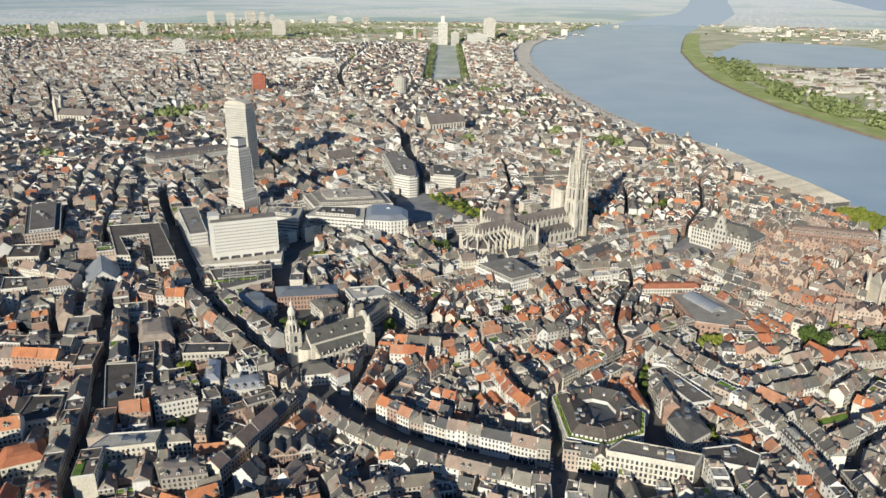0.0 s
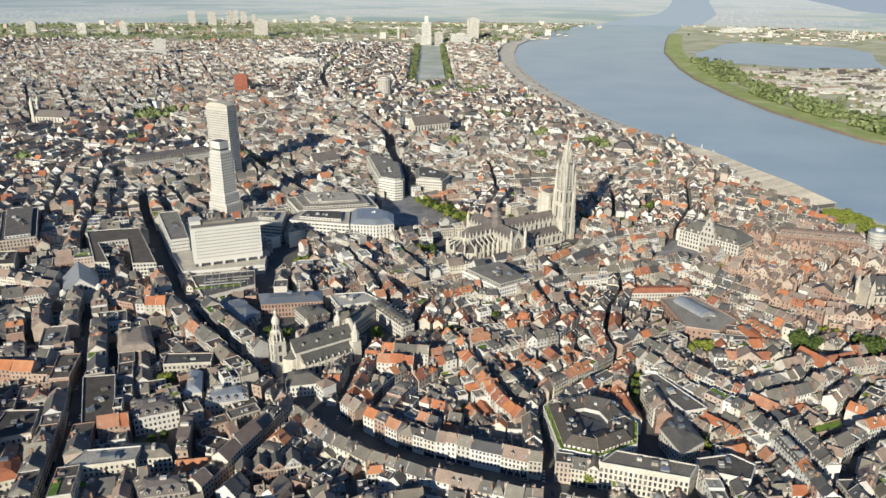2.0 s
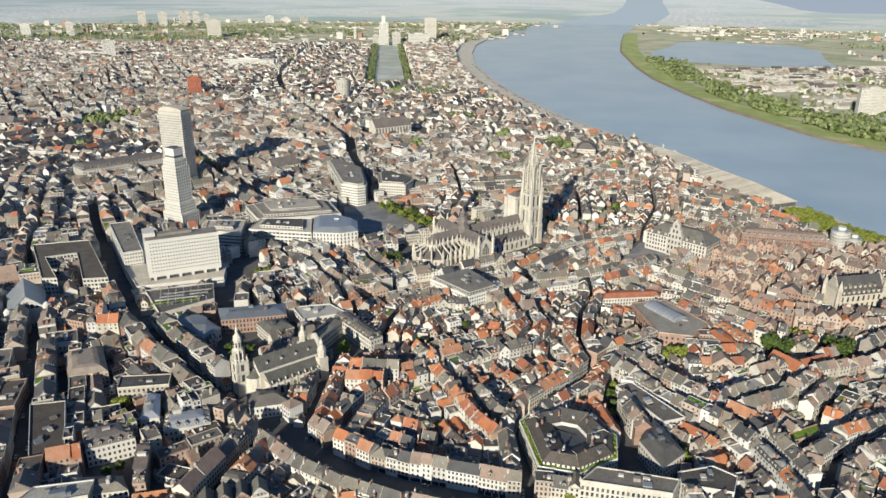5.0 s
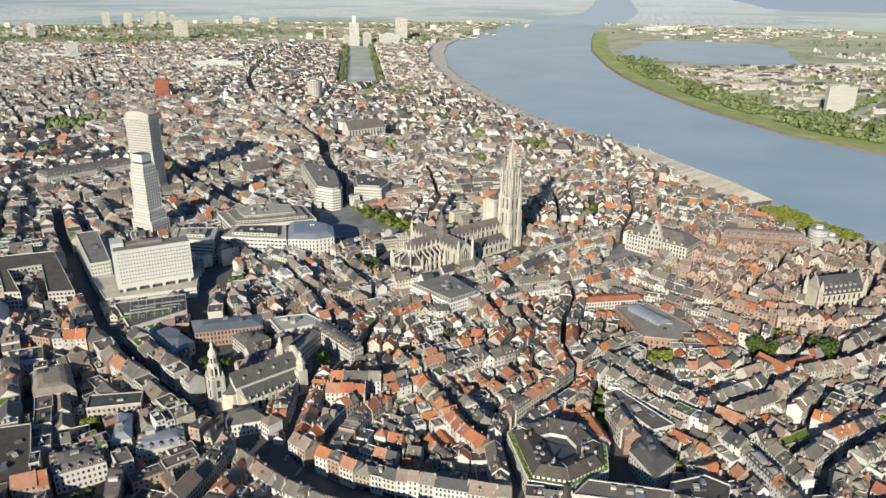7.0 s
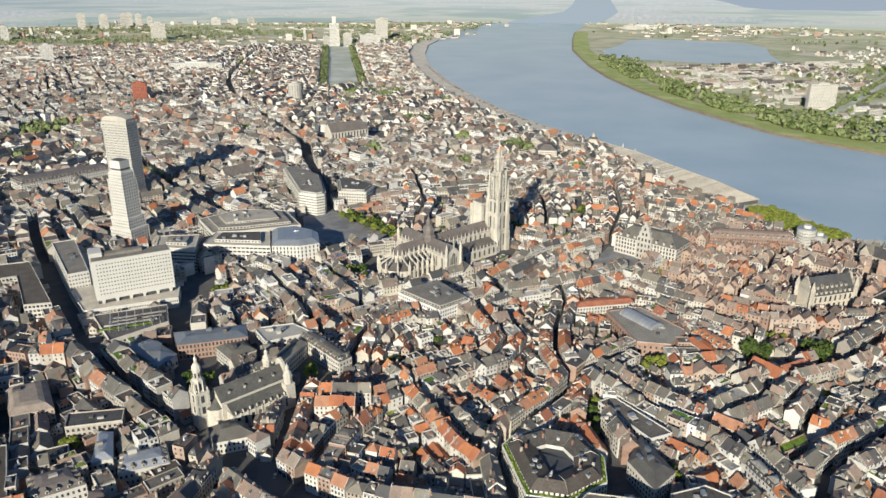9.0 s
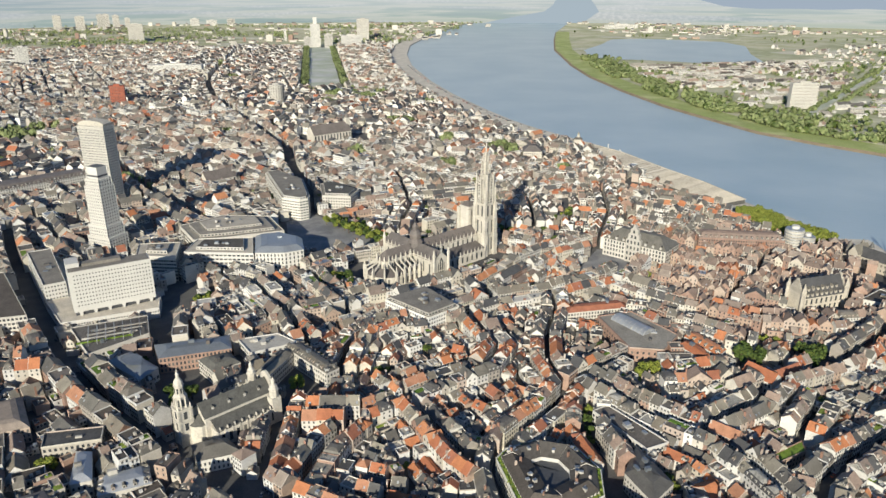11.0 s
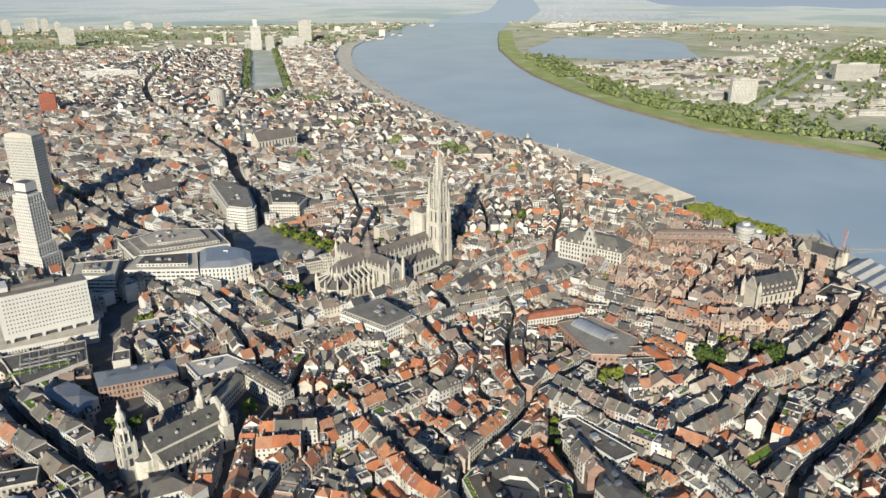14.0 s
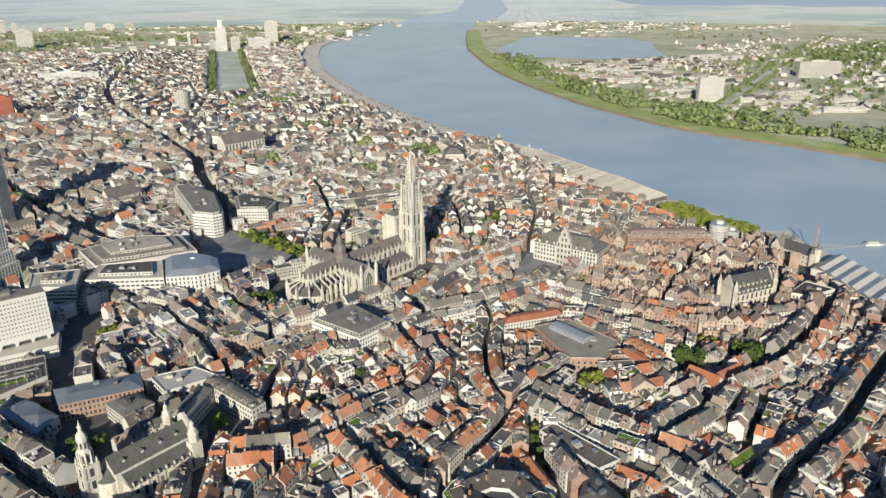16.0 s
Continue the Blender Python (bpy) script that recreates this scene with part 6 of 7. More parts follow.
def castle():
    """A small riverside castle: stone range with steep slate roofs, a gate tower and round turrets."""
    root = thing("castle", *CASTLE, "small stone riverside castle with turrets and slate roofs", "castle")
    s = Shape()
    s.gable_body(-24, -7, 10, 5, 0, 12, 20, "x", DECK)
    part("main_range", s, root)
    s = Shape()
    s.gable(-24, -7, 10, 5, 12, 20, "x", SLATE, .4, .4)
    part("main_roof", s, root)
    s = Shape()
    s.gable_body(6, -10, 16, 10, 0, 14, 22, "y", DECK)
    part("cross_range", s, root)
    s = Shape()
    s.gable(6, -10, 16, 10, 14, 22, "y", SLATE, .4, .4)
    part("cross_roof", s, root)
    for x, y, q, h in ((-24, -7, 2.6, 17), (6, -10, 2.2, 18), (16, -10, 2.2, 18), (-24, 5, 2.2, 15), (22, 0, 3.4, 13)):
        s = Shape()
        s.turned(10, [(q, 0), (q, h), (q + .4, h + .3)], x, y, DECK)
        turret = part("turret", s, root)
        s = Shape()
        s.turned(10, [(q + .5, h + .3), (.06, h + q * 3)], x, y, SLATE)
        part("cone_roof", s, turret)
    s = Shape()
    s.box(16, -5, 0, 27, 5, 7, DECK)
    part("gate_wall", s, root)
    for k in range(5):
        for sg in (-1, 1):
            s = Shape()
            s.box(16.4 + k * 2.3, sg * 4.6 - .4, 7, 17.6 + k * 2.3, sg * 4.6 + .4, 8.2, DECK)
            part("merlon", s, root)
    s = Shape()
    s.panes(-1, -22, 5, -7, [2.5, 7.5], 7, 1.2, 2.2)
    s.panes(1, -22, 5, 5, [2.5, 7.5], 7, 1.2, 2.2)
    s.panes(-1, 7.5, 14.5, -10, [3, 8, 14], 2, 1.2, 2.4)
    part("glazing", s, root, kind="stuff")


castle()


def crane():
    root = thing("crane", 556, 672, radians(40), "red lattice crane mast standing on the quay", "crane")
    s = Shape()
    for a in (-.9, .9):
        for b in (-.9, .9):
            s.box(a - .16, b - .16, 0, a + .16, b + .16, 31, RUST)
    part("leg_frame", s, root, kind="stuff")
    s = Shape()
    for k in range(20):
        z = k * 1.55
        sg = 1 if k % 2 else -1
        for y in (-.9, .9):
            s.add([(-.9 * sg, y - .08, z), (-.9 * sg, y + .08, z), (.9 * sg, y + .08, z + 1.5), (.9 * sg, y - .08, z + 1.5), (-.9 * sg, y - .08, z + .25), (-.9 * sg, y + .08, z + .25), (.9 * sg, y + .08, z + 1.75), (.9 * sg, y - .08, z + 1.75)], [(0, 1, 2, 3), (4, 7, 6, 5), (0, 3, 7, 4), (1, 5, 6, 2)], RUST)
    part("bracing", s, root, kind="stuff")
    s = Shape()
    s.add([(0, -.4, 5), (0, .4, 5), (22, .3, 20), (22, -.3, 20), (0, -.4, 6), (0, .4, 6), (22, .3, 20.6), (22, -.3, 20.6)], [(0, 3, 2, 1), (4, 5, 6, 7), (0, 4, 7, 3), (1, 2, 6, 5), (3, 7, 6, 2)], "orange_tile_roof" if False else STONE)
    part("jib", s, root)


crane()

for k, (x, y, h) in enumerate(((462, 1199, 12), (471, 1170, 9))):
    root = thing("beacon", x - 4, y, 0, "slim white beacon post on the quay edge", "beacon", "quay beacons")
    s = Shape()
    s.turned(8, [(1.1, 0), (.8, h - 2), (1.2, h - 1.9), (1.2, h - .6), (.2, h)], 0, 0, WHITE)
    part("post", s, root)


def pavilion():
    root = thing("pavilion", 428, 1262, radians(-20), "small stone quay pavilion with a pointed roof", "pavilion")
    s = Shape()
    s.box(-7, -5, 0, 7, 5, 8, STONE)
    part("wall", s, root)
    s = Shape()
    s.hip(-7.4, -5.4, 7.4, 5.4, 8, 12, 4, SLATE)
    part("roof", s, root)
    s = Shape()
    s.box(-2, -2, 8, 2, 2, 16, STONE)
    s.turned(4, [(2.9, 16), (.1, 21)], 0, 0, SLATE, math.pi / 4)
    part("turret", s, root)


pavilion()

# ---- trees ----
def tree_shapes(seed, height, spread, leaves, leaf):
    """Trunk with limbs, and a crown of small leaf tufts in uneven lobes."""
    r = random.Random(seed)
    t, c = Shape(), Shape()
    fork = height * .32
    t.turned(7, [(height * .032, 0), (height * .022, fork), (height * .014, height * .6)], 0, 0, "bark")
    lobes = []
    for k in range(9):
        a = k * 2.4 + r.uniform(-.3, .3)
        d = spread * (0.12 + .5 * math.sqrt(r.random()))
        z = height * r.uniform(.45, .82) * (1.06 - .18 * d / spread)
        x, y = d * math.cos(a), d * math.sin(a)
        lobes.append((x, y, z, spread * r.uniform(.30, .48)))
        w = height * .008
        t.add([(-w, 0, fork * .9), (w, 0, fork * .9), (x + w, y, z), (x - w, y, z), (0, -w, fork * .9), (0, w, fork * .9), (x, y + w, z), (x, y - w, z)], [(0, 1, 2, 3), (4, 5, 6, 7)], "bark")
    for k in range(leaves):
        x, y, z, q = lobes[k % len(lobes)]
        v = Vector((r.gauss(0, 1), r.gauss(0, 1), r.gauss(0, .8))).normalized() * q * r.uniform(.62, 1.06)
        p = Vector((x, y, z)) + v
        n = (v.normalized() + Vector((r.uniform(-.6, .6), r.uniform(-.6, .6), r.uniform(-.2, .7)))).normalized()
        a = n.orthogonal().normalized()
        a.rotate(Matrix.Rotation(r.uniform(0, 6.28), 3, n))
        b = n.cross(a)
        s1, s2 = leaf * r.uniform(.6, 1.25), leaf * r.uniform(.5, 1.0)
        c.add([tuple(p - a * s1 - b * s2 * .5), tuple(p + a * s1 * .4 - b * s2), tuple(p + a * s1 + b * s2 * .5), tuple(p - a * s1 * .3 + b * s2)], [(0, 1, 2, 3)], "foliage")
    return t, c


models = []
for seed in range(4):
    t, c = tree_shapes(seed, 12, 5.2, 620, .75)
    models.append((t.mesh("trunk"), c.mesh("crown")))
light_models = []
for seed in range(3):
    t, c = tree_shapes(10 + seed, 12, 5.6, 620, .75)
    c.m = ["light_foliage"] * len(c.m)
    light_models.append((t.mesh("trunk"), c.mesh("crown")))


def tree(x, y, size, label, group, light=False, seed=0, z=0.0):
    """size: height in metres."""
    pick = light_models if light else models
    trunk, crown = pick[seed % len(pick)]
    root = thing("tree", x, y, seed * 1.7, label, "tree", group, z)
    root.scale = (size / 12,) * 3
    for name, me in (("trunk", trunk), ("crown", crown)):
        ob = new(name, me)
        ob.parent = root


r = random.Random(21)
for k in range(11):
    for row in range(2):
        t = k / 10
        x, y = -14 + 58 * t + row * 9 + r.uniform(-1.5, 1.5), 888 - 84 * t + row * 7 + r.uniform(-1.5, 1.5)
        tree(x, y, r.uniform(10, 13), "leafy tree in rows on the square", "trees on the square", k % 2 == 0, k * 3 + row)
for k, (x, y, h, light) in enumerate(((-9, 700, 14, True), (3, 693, 13, False), (-2, 684, 11, False), (104, 700, 12, False), (112, 708, 10, False), (-122, 514, 17, False), (-114, 524, 14, False), (-127, 526, 13, False), (-43, 524, 14, True),
                                      (284, 504, 17, False), (293, 500, 16, False), (300, 507, 14, False), (290, 513, 15, False), (331, 489, 17, False), (340, 497, 18, False), (348, 503, 14, False), (334, 505, 15, False), (202, 499, 11, True), (210, 502, 12, True),
                                      (216, 503, 11, True), (207, 506, 10, True), (188, 541, 10, False), (196, 536, 9, False), (410, 690, 14, False), (400, 680, 12, False), (388, 560, 11, True), (366, 552, 9, False), (-70, 580, 12, False), 
                                      (-15, 704, 17, True), (-8, 711, 15, True), (2, 709, 15, False), (-20, 698, 14, True), (108, 697, 13, True), (115, 704, 12, False), (121, 711, 12, True), (98, 690, 10, False), (-170, 386, 9, False), (140, 438, 9, False), (143, 449, 10, False), (148, 461, 8, True), (137, 428, 8, False), (84, 352, 11, False), (89, 347, 10, True), (-165, 392, 8, False), (255, 700, 10, True))):
    tree(x, y, h, "broad bright green tree among the houses" if light else "dense dark green tree among the houses", "town trees", light, k)
for k in range(150):
    t, u = r.random(), r.random()
    west, east = (512 + 24 * t, 842 - 114 * t), (476 + 14 * t, 850 - 124 * t)
    x, y = east[0] + (west[0] - east[0]) * u, east[1] + (west[1] - east[1]) * u
    tree(x, y, r.uniform(10, 13.5), "bright yellow-green tree in the quay grove", "quay grove", True, k)

# courtyard trees and shrubs where the plots leave room
made = 0
while made < 170:
    y = 335 + 560 * r.random() ** 1.3
    x = r.uniform(-(.58 * y + 50), min(430, .75 * y))
    i, j = int((x - X0) / CELL), int((y - Y0) / CELL)
    if taken[i - 2:i + 3, j - 2:j + 3].any():
        continue
    made += 1
    tree(x, y, r.uniform(4.5, 9), "small garden tree in a courtyard", "courtyard trees", r.random() < .35, made)


def woods(name, spots, label, seed=3, tone="foliage", tuft=26):
    """Many far trees as one mesh of leaf tufts."""
    r = random.Random(seed)
    s = Shape()
    for x, y, h in spots:
        w = h * r.uniform(.36, .5)
        for k in range(tuft):
            v = Vector((r.gauss(0, 1), r.gauss(0, 1), r.gauss(0, 1))).normalized()
            p = Vector((x + v.x * w, y + v.y * w, h * .56 + v.z * h * .42))
            n = (v + Vector((r.uniform(-.5, .5), r.uniform(-.5, .5), r.uniform(0, .5)))).normalized()
            a = n.orthogonal().normalized()
            a.rotate(Matrix.Rotation(r.uniform(0, 6.28), 3, n))
            b = n.cross(a)
            q = h * r.uniform(.13, .22)
            s.add([tuple(p - a * q - b * q * .6), tuple(p + a * q * .6 - b * q), tuple(p + a * q + b * q * .6), tuple(p - a * q * .5 + b * q)], [(0, 1, 2, 3)], tone)
        s.box(x - .3, y - .3, 0, x + .3, y + .3, h * .4, "bark")
    return tagged(new(name, s.mesh(name)), label, "trees", kind="stuff")


spots = []
for sg, x0 in ((-1, -48), (1, 56)):
    for k in range(150):
        spots.append((x0 + r.uniform(-9, 9), 2040 + 1150 * k / 150, r.uniform(9, 13)))
for k in range(34):
    spots.append((-555 + r.gauss(0, 28), 1490 + r.gauss(0, 45), r.uniform(11, 18)))
for k in range(60):
    spots.append((r.uniform(-110, 110), 1930 + r.gauss(0, 25), r.uniform(9, 14)))
for k in range(1700):
    y = 900 + 2300 * r.random()
    x = r.uniform(-(.6 * y + 80), 300)
    i, j = int((x - X0) / CELL), int((y - Y0) / CELL)
    if 0 <= i < NX and 0 <= j < NY and not taken[i, j]:
        spots.append((x, y, r.uniform(6, 12)))
for gx, gy, q, count in GROVES:
    for k in range(count):
        a, d = r.uniform(0, 6.28), q * math.sqrt(r.random())
        spots.append((gx + d * math.cos(a), gy + d * math.sin(a), r.uniform(12, 18)))
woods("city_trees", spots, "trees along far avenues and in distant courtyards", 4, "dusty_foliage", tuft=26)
spots = []
for k in range(3600):
    y = 3300 + 1400 * r.random()
    x = r.uniform(-.64 * y - 80, 300 + (y - 3226) * .5)
    belt = .28 if 3560 < y < 4330 and x < -120 else -.06
    if noise.noise((x * .0016, y * .0035, 0)) > -belt:
        spots.append((x, y, r.uniform(9, 17)))
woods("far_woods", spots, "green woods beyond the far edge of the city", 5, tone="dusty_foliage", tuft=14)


# ---- the opposite bank ----
def bank_x(y):
    for (ax, ay), (bx, by) in zip(BANK, BANK[1:]):
        if by <= y <= ay:
            return ax + (bx - ax) * (ay - y) / (ay - by)
    return 900


spots, bright = [], []
for k in range(2700):
    y = 960 + 1650 * r.random()
    base = bank_x(y)
    d = 62 + abs(r.gauss(0, 1)) * (46 if y > 1500 else 80)
    if noise.noise((y * .013, d * .02, 3)) < (-.12 if y > 1350 else .08):
        continue
    (spots if r.random() < .08 else bright).append((base + d, y, r.uniform(8, 18)))
for k in range(1300):
    x, y = r.uniform(1900, 2700), r.uniform(1950, 2900)
    if y > x * .42 + 1050 and y < x * .42 + 1500:
        (spots if r.random() < .15 else bright).append((x, y, r.uniform(10, 16)))
for k in range(3200):
    x, y = r.uniform(850, 2700), r.uniform(1250, 4300) if k % 2 else r.uniform(1300, 2500)
    if x > bank_x(y) + 90 and noise.noise((x * .006, y * .004, 9)) > (.18 if k % 2 else -.1) and not (950 < x < 1850 and 2330 < y < 3450):
        (spots if r.random() < .15 else bright).append((x, y, r.uniform(8, 14)))
for (ax, ay), (bx, by) in zip(((1040, 1475), (1475, 1875), (2127, 2462)), ((1475, 1875), (2127, 2462), (2700, 2950))):
    l = math.hypot(bx - ax, by - ay)
    for k in range(int(l / 9)):
        t = (k + r.random()) * 9 / l
        for off in (-12, 24):
            bright.append((ax + (bx - ax) * t + off * (by - ay) / l + r.uniform(-3, 3), ay + (by - ay) * t - off * (bx - ax) / l + r.uniform(-3, 3), r.uniform(7, 12)))
woods("bank_trees", spots, "belt of green trees along the opposite bank", 6, tuft=30)
woods("bank_light_trees", bright, "haze-pale green trees and bushes along the opposite bank", 7, "dusty_foliage", tuft=30)

suburb = Shape()
for k in range(2700):
    x, y = (r.uniform(880, 2700), r.uniform(1300, 2850)) if k % 3 else (r.uniform(930, 1500), r.uniform(1850, 2340))
    row = round(y / 34)
    y = row * 34 + r.uniform(-9, 9)
    base = bank_x(y)
    if x < base + 150 or (950 < x < 1800 and y > 2330 and y < 3450) or noise.noise((x * .005, y * .004, 9)) > .2:
        continue
    if abs((y - 1475) - (x - 1023) * .92) < 30:
        continue
    near = abs(x - 1060) < 60 and abs(y - 1540) < 40 or abs(x - 1600) < 90 and abs(y - 1825) < 30
    if near:
        continue
    suburb.at(x, y, .12 + .5 * (x > 1350))
    if r.random() < .26:
        house(lambda name: suburb, r, r.uniform(24, 60), r.uniform(10, 14), r.uniform(6, 13), 2, r.choice((FLAT, BROWN, FELT, RUSTY)), r.choice((PALE, PLASTER, WHITE)), r.choice(("flat", "flat", "gable")))
    else:
        house(lambda name: suburb, r, r.uniform(7, 15), r.uniform(8, 10), r.uniform(3.5, 6), 3, BROWN if r.random() < .35 else FLAT, PLASTER if r.random() < .8 else BRICK, "gable" if r.random() < .5 else "flat")
for x, y, w, turn in ((1153, 1440, 100, -.32), (1311, 1569, 90, .72), (1226, 1326, 88, -.32), (1600, 2330, 120, .1), (1800, 2150, 150, .1), (1503, 2223, 80, .1), (1720, 1700, 90, .7), (1494, 1551, 110, .12), (1250, 1500, 90, -.32), (1330, 1440, 70, -.32), (1640, 2250, 110, .1), (1420, 1690, 120, .72), (1560, 1880, 130, .72), (1210, 1480, 60, .72)):
    suburb.at(x, y, turn)
    house(lambda name: suburb, r, w, 16, r.uniform(8, 14), 2, PALE, PALE, "flat")
for k in range(1700):
    # thin far settlements beyond the city and beyond the lake
    y = r.uniform(3350, 4780)
    x = r.uniform(-.64 * y - 60, 420 + (y - 3226) * .5) if k % 3 else r.uniform(1500, 3000)
    if noise.noise((x * .0016, y * .006, 21)) < .02:
        continue
    suburb.at(x, y, r.uniform(-.4, .4))
    tall = r.random() < .04
    house(lambda name: suburb, r, r.uniform(10, 34), r.uniform(9, 14), r.uniform(18, 36) if tall else r.uniform(4, 9), 3, BROWN if r.random() < .25 else FLAT, PALE if r.random() < .85 else BRICK, "flat" if tall or r.random() < .4 else "gable")
tagged(new("suburb_houses", suburb.mesh("suburb_houses")), "scattered low pale houses and blocks across the river", "houses", kind="stuff")
road = [(1000, 1440), (1023, 1475), (1475, 1890), (2127, 2477), (2904, 3134)]
sheet("road", road + inland(road, 16)[::-1], 1.0, FAR_MAT, "straight grey road leading away from the river", "road")

sheet("promenade", [(-38, 2040), (46, 2040), (46, 3190), (-38, 3190)], .2, FAR_MAT, "pale gravel and grass promenade between tree rows", "park")

# distance beyond the fields: a curved glowing wall with the haze painted in
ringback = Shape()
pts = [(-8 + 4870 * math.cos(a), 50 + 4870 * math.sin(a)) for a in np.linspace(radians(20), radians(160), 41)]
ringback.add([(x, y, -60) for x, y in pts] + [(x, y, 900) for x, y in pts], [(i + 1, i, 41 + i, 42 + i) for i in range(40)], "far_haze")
hz = bpy.data.materials.new("far_haze")
hz.use_nodes = True
hn = hz.node_tree.nodes
hn.remove(hn["Principled BSDF"])
hlink = hz.node_tree.links.new


def far_node(kind, operation="", **values):
    """A node of the distance; inputs by their order: i0, i1, i2."""
    node = hn.new(kind)
    if operation:
        node.operation = operation
    for key, value in values.items():
        slot = node.inputs[int(key[1:])]
        if isinstance(value, bpy.types.NodeSocket):
            hlink(value, slot)
        else:
            slot.default_value = value
    return node


def far_ramp(source, steps):
    node = hn.new("ShaderNodeValToRGB")
    els = node.color_ramp.elements
    while len(els) < len(steps):
        els.new(.5)
    for el, (at, tint) in zip(els, steps):
        el.position, el.color = at, (*tint, 1)
    hlink(source, node.inputs[0])
    return node.outputs[0]


# the plain goes on behind the last houses: woods, fields and towns in thinning bands
pos = hn.new("ShaderNodeTexCoord")
apart = far_node("ShaderNodeSeparateXYZ", i0=pos.outputs["Object"])
drop = far_node("ShaderNodeMath", "SUBTRACT", i0=272.0, i1=apart.outputs[2])
away = far_node("ShaderNodeMath", "DIVIDE", i0=272.0, i1=far_node("ShaderNodeMath", "MAXIMUM", i0=drop.outputs[0], i1=20.0).outputs[0])
plain = far_node("ShaderNodeVectorMath", "SCALE", i0=far_node("ShaderNodeVectorMath", "MULTIPLY", i0=pos.outputs["Object"], i1=(1, 1, 0)).outputs[0])
hlink(away.outputs[0], plain.inputs["Scale"])
land = far_node("ShaderNodeTexNoise", i0=plain.outputs[0], i2=.0011, i3=6.0)
town = far_node("ShaderNodeTexNoise", i0=plain.outputs[0], i2=.0006, i3=3.0)
specks = far_node("ShaderNodeTexNoise", i0=far_node("ShaderNodeVectorMath", "MULTIPLY", i0=pos.outputs["Object"], i1=(1, 1, 2.2)).outputs[0], i2=.045, i3=4.0)
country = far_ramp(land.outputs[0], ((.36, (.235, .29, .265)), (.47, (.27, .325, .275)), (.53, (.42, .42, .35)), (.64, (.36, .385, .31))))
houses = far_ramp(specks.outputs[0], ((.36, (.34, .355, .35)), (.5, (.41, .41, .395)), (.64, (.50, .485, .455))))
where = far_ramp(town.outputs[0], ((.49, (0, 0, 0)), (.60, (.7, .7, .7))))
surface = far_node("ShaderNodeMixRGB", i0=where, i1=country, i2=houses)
# haze put into the colour: more air tint with height, darker blue at left
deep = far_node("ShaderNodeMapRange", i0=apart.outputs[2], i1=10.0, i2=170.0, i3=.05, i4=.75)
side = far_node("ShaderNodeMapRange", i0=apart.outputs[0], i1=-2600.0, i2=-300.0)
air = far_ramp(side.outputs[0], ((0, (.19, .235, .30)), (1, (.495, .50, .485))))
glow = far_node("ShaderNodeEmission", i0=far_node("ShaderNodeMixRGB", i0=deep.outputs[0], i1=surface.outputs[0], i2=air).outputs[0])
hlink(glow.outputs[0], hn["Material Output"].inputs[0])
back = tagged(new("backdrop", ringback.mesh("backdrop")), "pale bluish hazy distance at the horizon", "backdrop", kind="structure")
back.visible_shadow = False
# far end of the river: a flat glowing strip, haze put into its colour
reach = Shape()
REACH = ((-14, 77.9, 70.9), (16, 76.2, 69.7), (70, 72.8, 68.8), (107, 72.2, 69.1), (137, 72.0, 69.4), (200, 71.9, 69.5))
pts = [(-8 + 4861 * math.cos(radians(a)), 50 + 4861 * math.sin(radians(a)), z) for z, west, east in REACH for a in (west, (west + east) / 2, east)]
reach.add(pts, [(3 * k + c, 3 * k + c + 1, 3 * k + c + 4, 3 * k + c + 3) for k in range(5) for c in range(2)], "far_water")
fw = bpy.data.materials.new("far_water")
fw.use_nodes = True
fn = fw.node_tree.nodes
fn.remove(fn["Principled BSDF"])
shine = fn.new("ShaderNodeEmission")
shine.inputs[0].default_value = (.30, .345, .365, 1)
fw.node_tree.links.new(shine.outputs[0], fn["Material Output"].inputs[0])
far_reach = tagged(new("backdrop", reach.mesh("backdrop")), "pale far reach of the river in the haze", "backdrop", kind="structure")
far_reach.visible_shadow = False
# hills as a flat glowing band, coloured with the blue of the haze
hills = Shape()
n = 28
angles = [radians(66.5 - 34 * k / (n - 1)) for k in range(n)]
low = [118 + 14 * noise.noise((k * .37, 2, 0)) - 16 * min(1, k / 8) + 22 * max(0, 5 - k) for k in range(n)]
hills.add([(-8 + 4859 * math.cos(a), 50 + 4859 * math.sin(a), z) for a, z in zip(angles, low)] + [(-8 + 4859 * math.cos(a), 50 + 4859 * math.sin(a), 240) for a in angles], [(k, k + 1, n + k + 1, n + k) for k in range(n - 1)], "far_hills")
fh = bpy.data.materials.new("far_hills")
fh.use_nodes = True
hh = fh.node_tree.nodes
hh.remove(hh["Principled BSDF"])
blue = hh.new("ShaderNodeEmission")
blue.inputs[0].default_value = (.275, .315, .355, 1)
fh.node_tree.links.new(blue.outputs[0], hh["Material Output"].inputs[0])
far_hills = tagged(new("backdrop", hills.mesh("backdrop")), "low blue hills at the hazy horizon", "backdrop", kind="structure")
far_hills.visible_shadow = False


# ---- cars and boats ----
CAR_TONES = (PALE, DARK, METAL, WHITE, RUST, METAL, DARK)


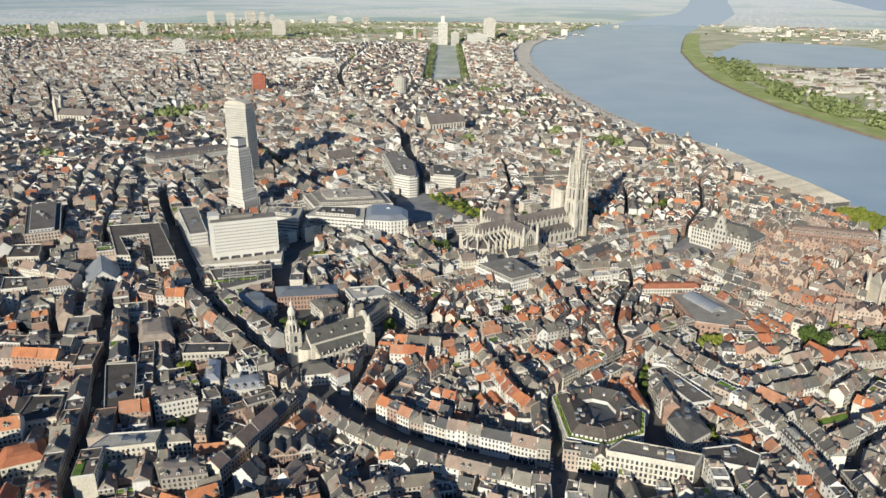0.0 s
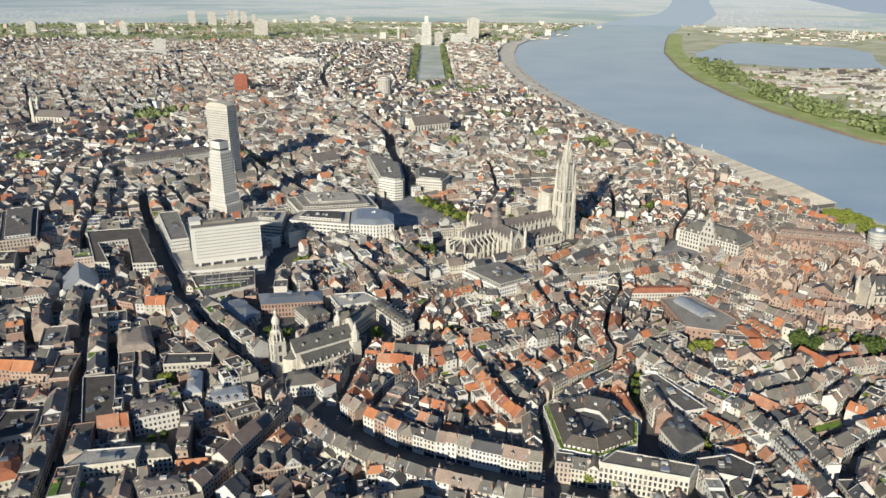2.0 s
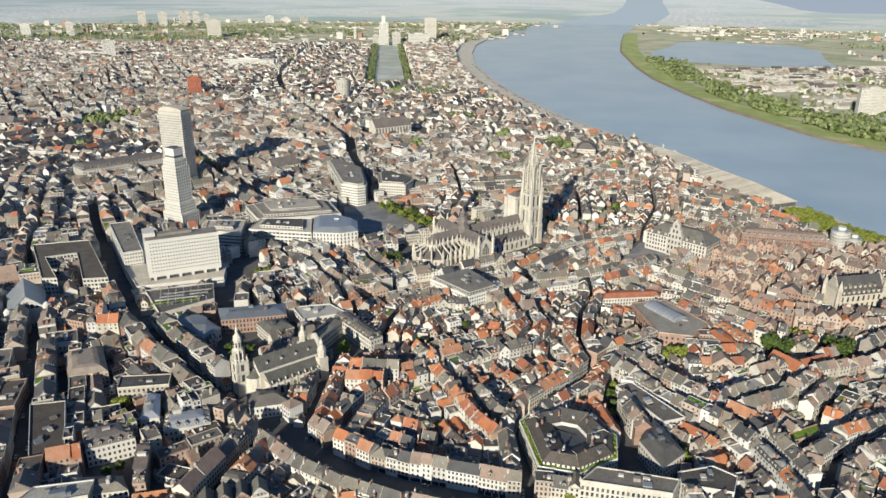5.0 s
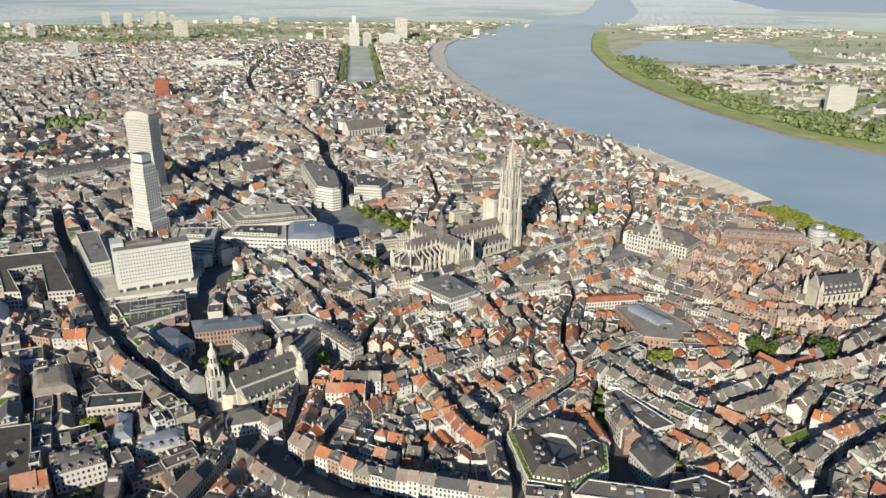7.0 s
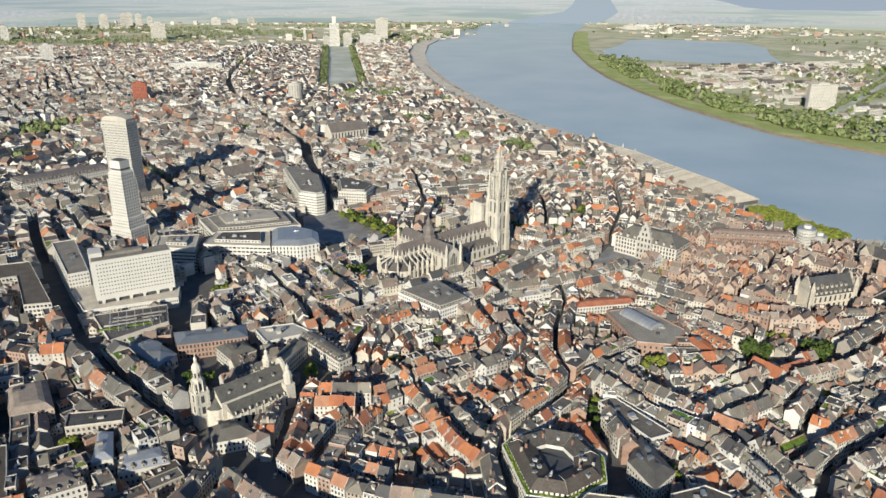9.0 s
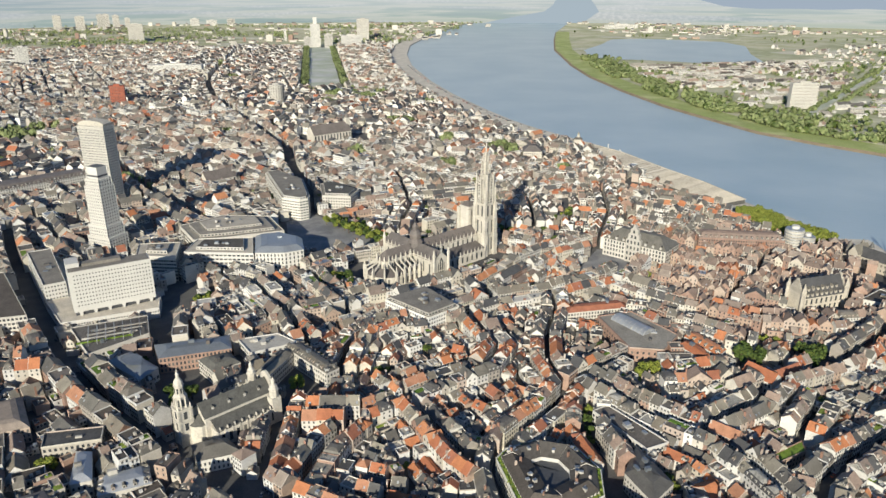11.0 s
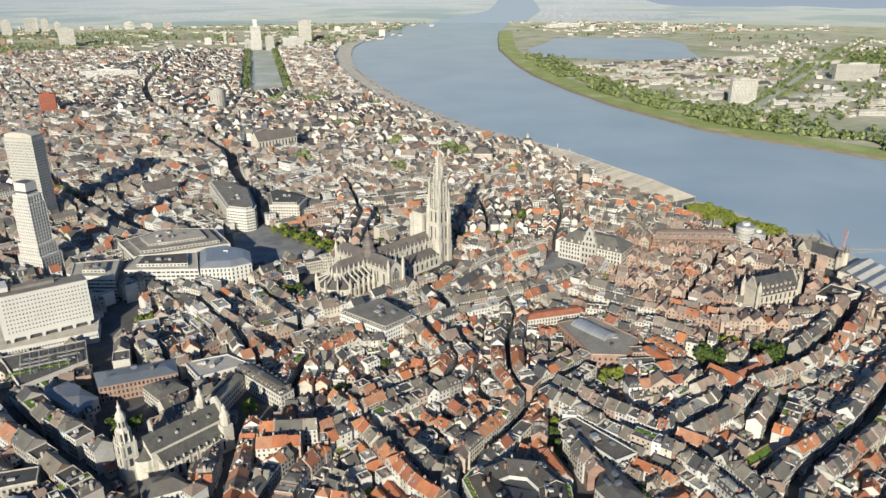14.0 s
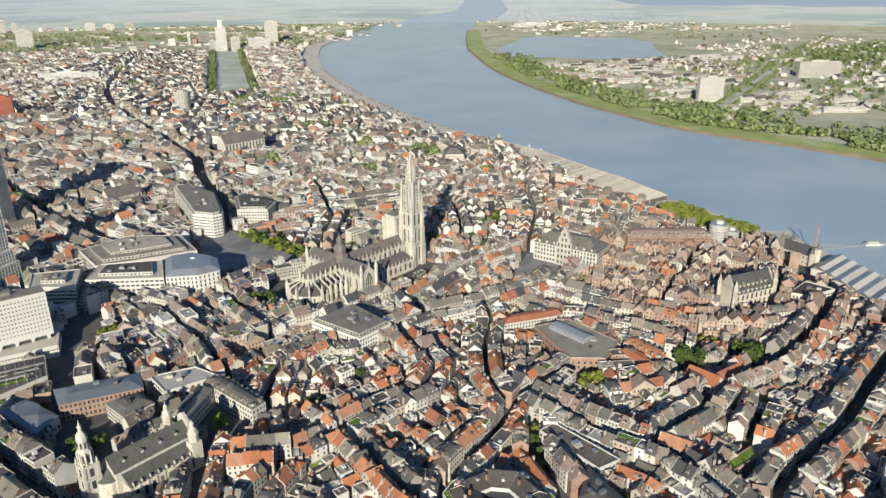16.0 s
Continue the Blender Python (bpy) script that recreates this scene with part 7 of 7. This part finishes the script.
def car_shapes(tone):
    body, cabin, glass = Shape(), Shape(), Shape()
    body.loft([(-2.1, -.85), (2.1, -.85), (2.1, .85), (-2.1, .85)], .35, [(-2.05, -.82), (2.05, -.82), (2.05, .82), (-2.05, .82)], .9, tone)
    cabin.loft([(-1.5, -.76), (1.1, -.76), (1.1, .76), (-1.5, .76)], .9, [(-1.1, -.62), (.5, -.62), (.5, .62), (-1.1, .62)], 1.45, GLASS)
    glass.loft([(-1.05, -.6), (.45, -.6), (.45, .6), (-1.05, .6)], 1.45, [(-1.0, -.58), (.4, -.58), (.4, .58), (-1.0, .58)], 1.5, tone)
    return body, cabin, glass


wheel = Shape()
ringpts = [(.32 * math.cos(a), .32 * math.sin(a)) for a in np.linspace(0, 2 * math.pi, 11)[:-1]]
wheel.add([(x, -.1, z) for x, z in ringpts] + [(x, .1, z) for x, z in ringpts], [tuple(range(10)), tuple(range(19, 9, -1))] + [((i + 1) % 10, i, 10 + i, 10 + (i + 1) % 10) for i in range(10)], DARK)
wheel_mesh = wheel.mesh("wheel")
car_meshes = {}
for tone in set(CAR_TONES):
    b, c, g = car_shapes(tone)
    car_meshes[tone] = (b.mesh("body"), c.mesh("cabin"), g.mesh("car_roof"))
TONE_WORD = {PALE: "beige", DARK: "black", METAL: "silver", WHITE: "white", RUST: "red"}


def car(x, y, turn, tone):
    root = thing("car", x, y, turn, f"small {TONE_WORD[tone]} car parked at the street side", "car", "parked cars")
    for name, me in zip(("body", "cabin", "car_roof"), car_meshes[tone]):
        new(name, me).parent = root
    for px in (-1.3, 1.3):
        for py in (-.78, .78):
            w = new("wheel", wheel_mesh)
            w.parent = root
            w.location = (px, py, .32)


r = random.Random(77)
for line, width in STREETS[:10]:
    for (ax, ay), (bx, by) in zip(line, line[1:]):
        l = math.hypot(bx - ax, by - ay)
        if min(ay, by) > 620:
            continue
        a = math.atan2(by - ay, bx - ax)
        s = r.uniform(3, 14)
        while s < l - 3:
            side = r.choice((-1, 1))
            o = width / 2 - 1.7
            car(ax + math.cos(a) * s - math.sin(a) * o * side, ay + math.sin(a) * s + math.cos(a) * o * side, a, r.choice(CAR_TONES))
            s += r.uniform(6, 26)
lot = Shape()
for d in (9, 14, 46, 52):
    line = inland(WIDE, d)
    for (ax, ay), (bx, by) in zip(line, line[1:]):
        l = math.hypot(bx - ax, by - ay)
        a = math.atan2(by - ay, bx - ax)
        s = 3.0
        while s < l and ay < 2600:
            if r.random() < .34:
                for shape in car_shapes(r.choice(CAR_TONES)):
                    lot.at(ax + math.cos(a) * s, ay + math.sin(a) * s, a + math.pi / 2, .15)
                    lot.add(shape.v, shape.f, shape.m[0])
            s += 3.2
tagged(new("quay_cars", lot.mesh("quay_cars")), "rows of small cars parked along the quay", "cars", kind="stuff")

boat = thing("boat", 640, 676, radians(-12), "small white river boat trailing foam", "boat", z=-3.1)
s = Shape()
s.loft([(-11, -2.4), (7, -2.4), (12, 0), (7, 2.4), (-11, 2.4)], 0, [(-11, -2.7), (8, -2.7), (13, 0), (8, 2.7), (-11, 2.7)], 1.7, WHITE)
part("hull", s, boat)
s = Shape()
s.box(-8, -1.9, 1.7, 4, 1.9, 4.2, PALE)
part("cabin", s, boat)
s = Shape()
s.panes(-1, -7, 3, -1.9, [2.5], 5, 1.3, .9)
s.panes(1, -7, 3, 1.9, [2.5], 5, 1.3, .9)
part("cabin_glazing", s, boat, kind="stuff")
foam = Shape().at(628, 678.5, radians(168), -3.1)
for k in range(90):
    t = k / 90
    for sg in (-1, 1):
        if r.random() < .75:
            x, y = t * 62 + r.uniform(-1, 1), sg * (1 + t * 6) + r.uniform(-1, 1) * (1 + t * 2.5)
            q = r.uniform(.4, 1.3)
            foam.loft(foam.ring(6, q * 1.8, x, y, r.random()), 0, foam.ring(6, q, x, y, r.random()), .12, WHITE)
tagged(new("wake", foam.mesh("wake")), "white foam wake on the river behind the boat", "foam", kind="stuff")
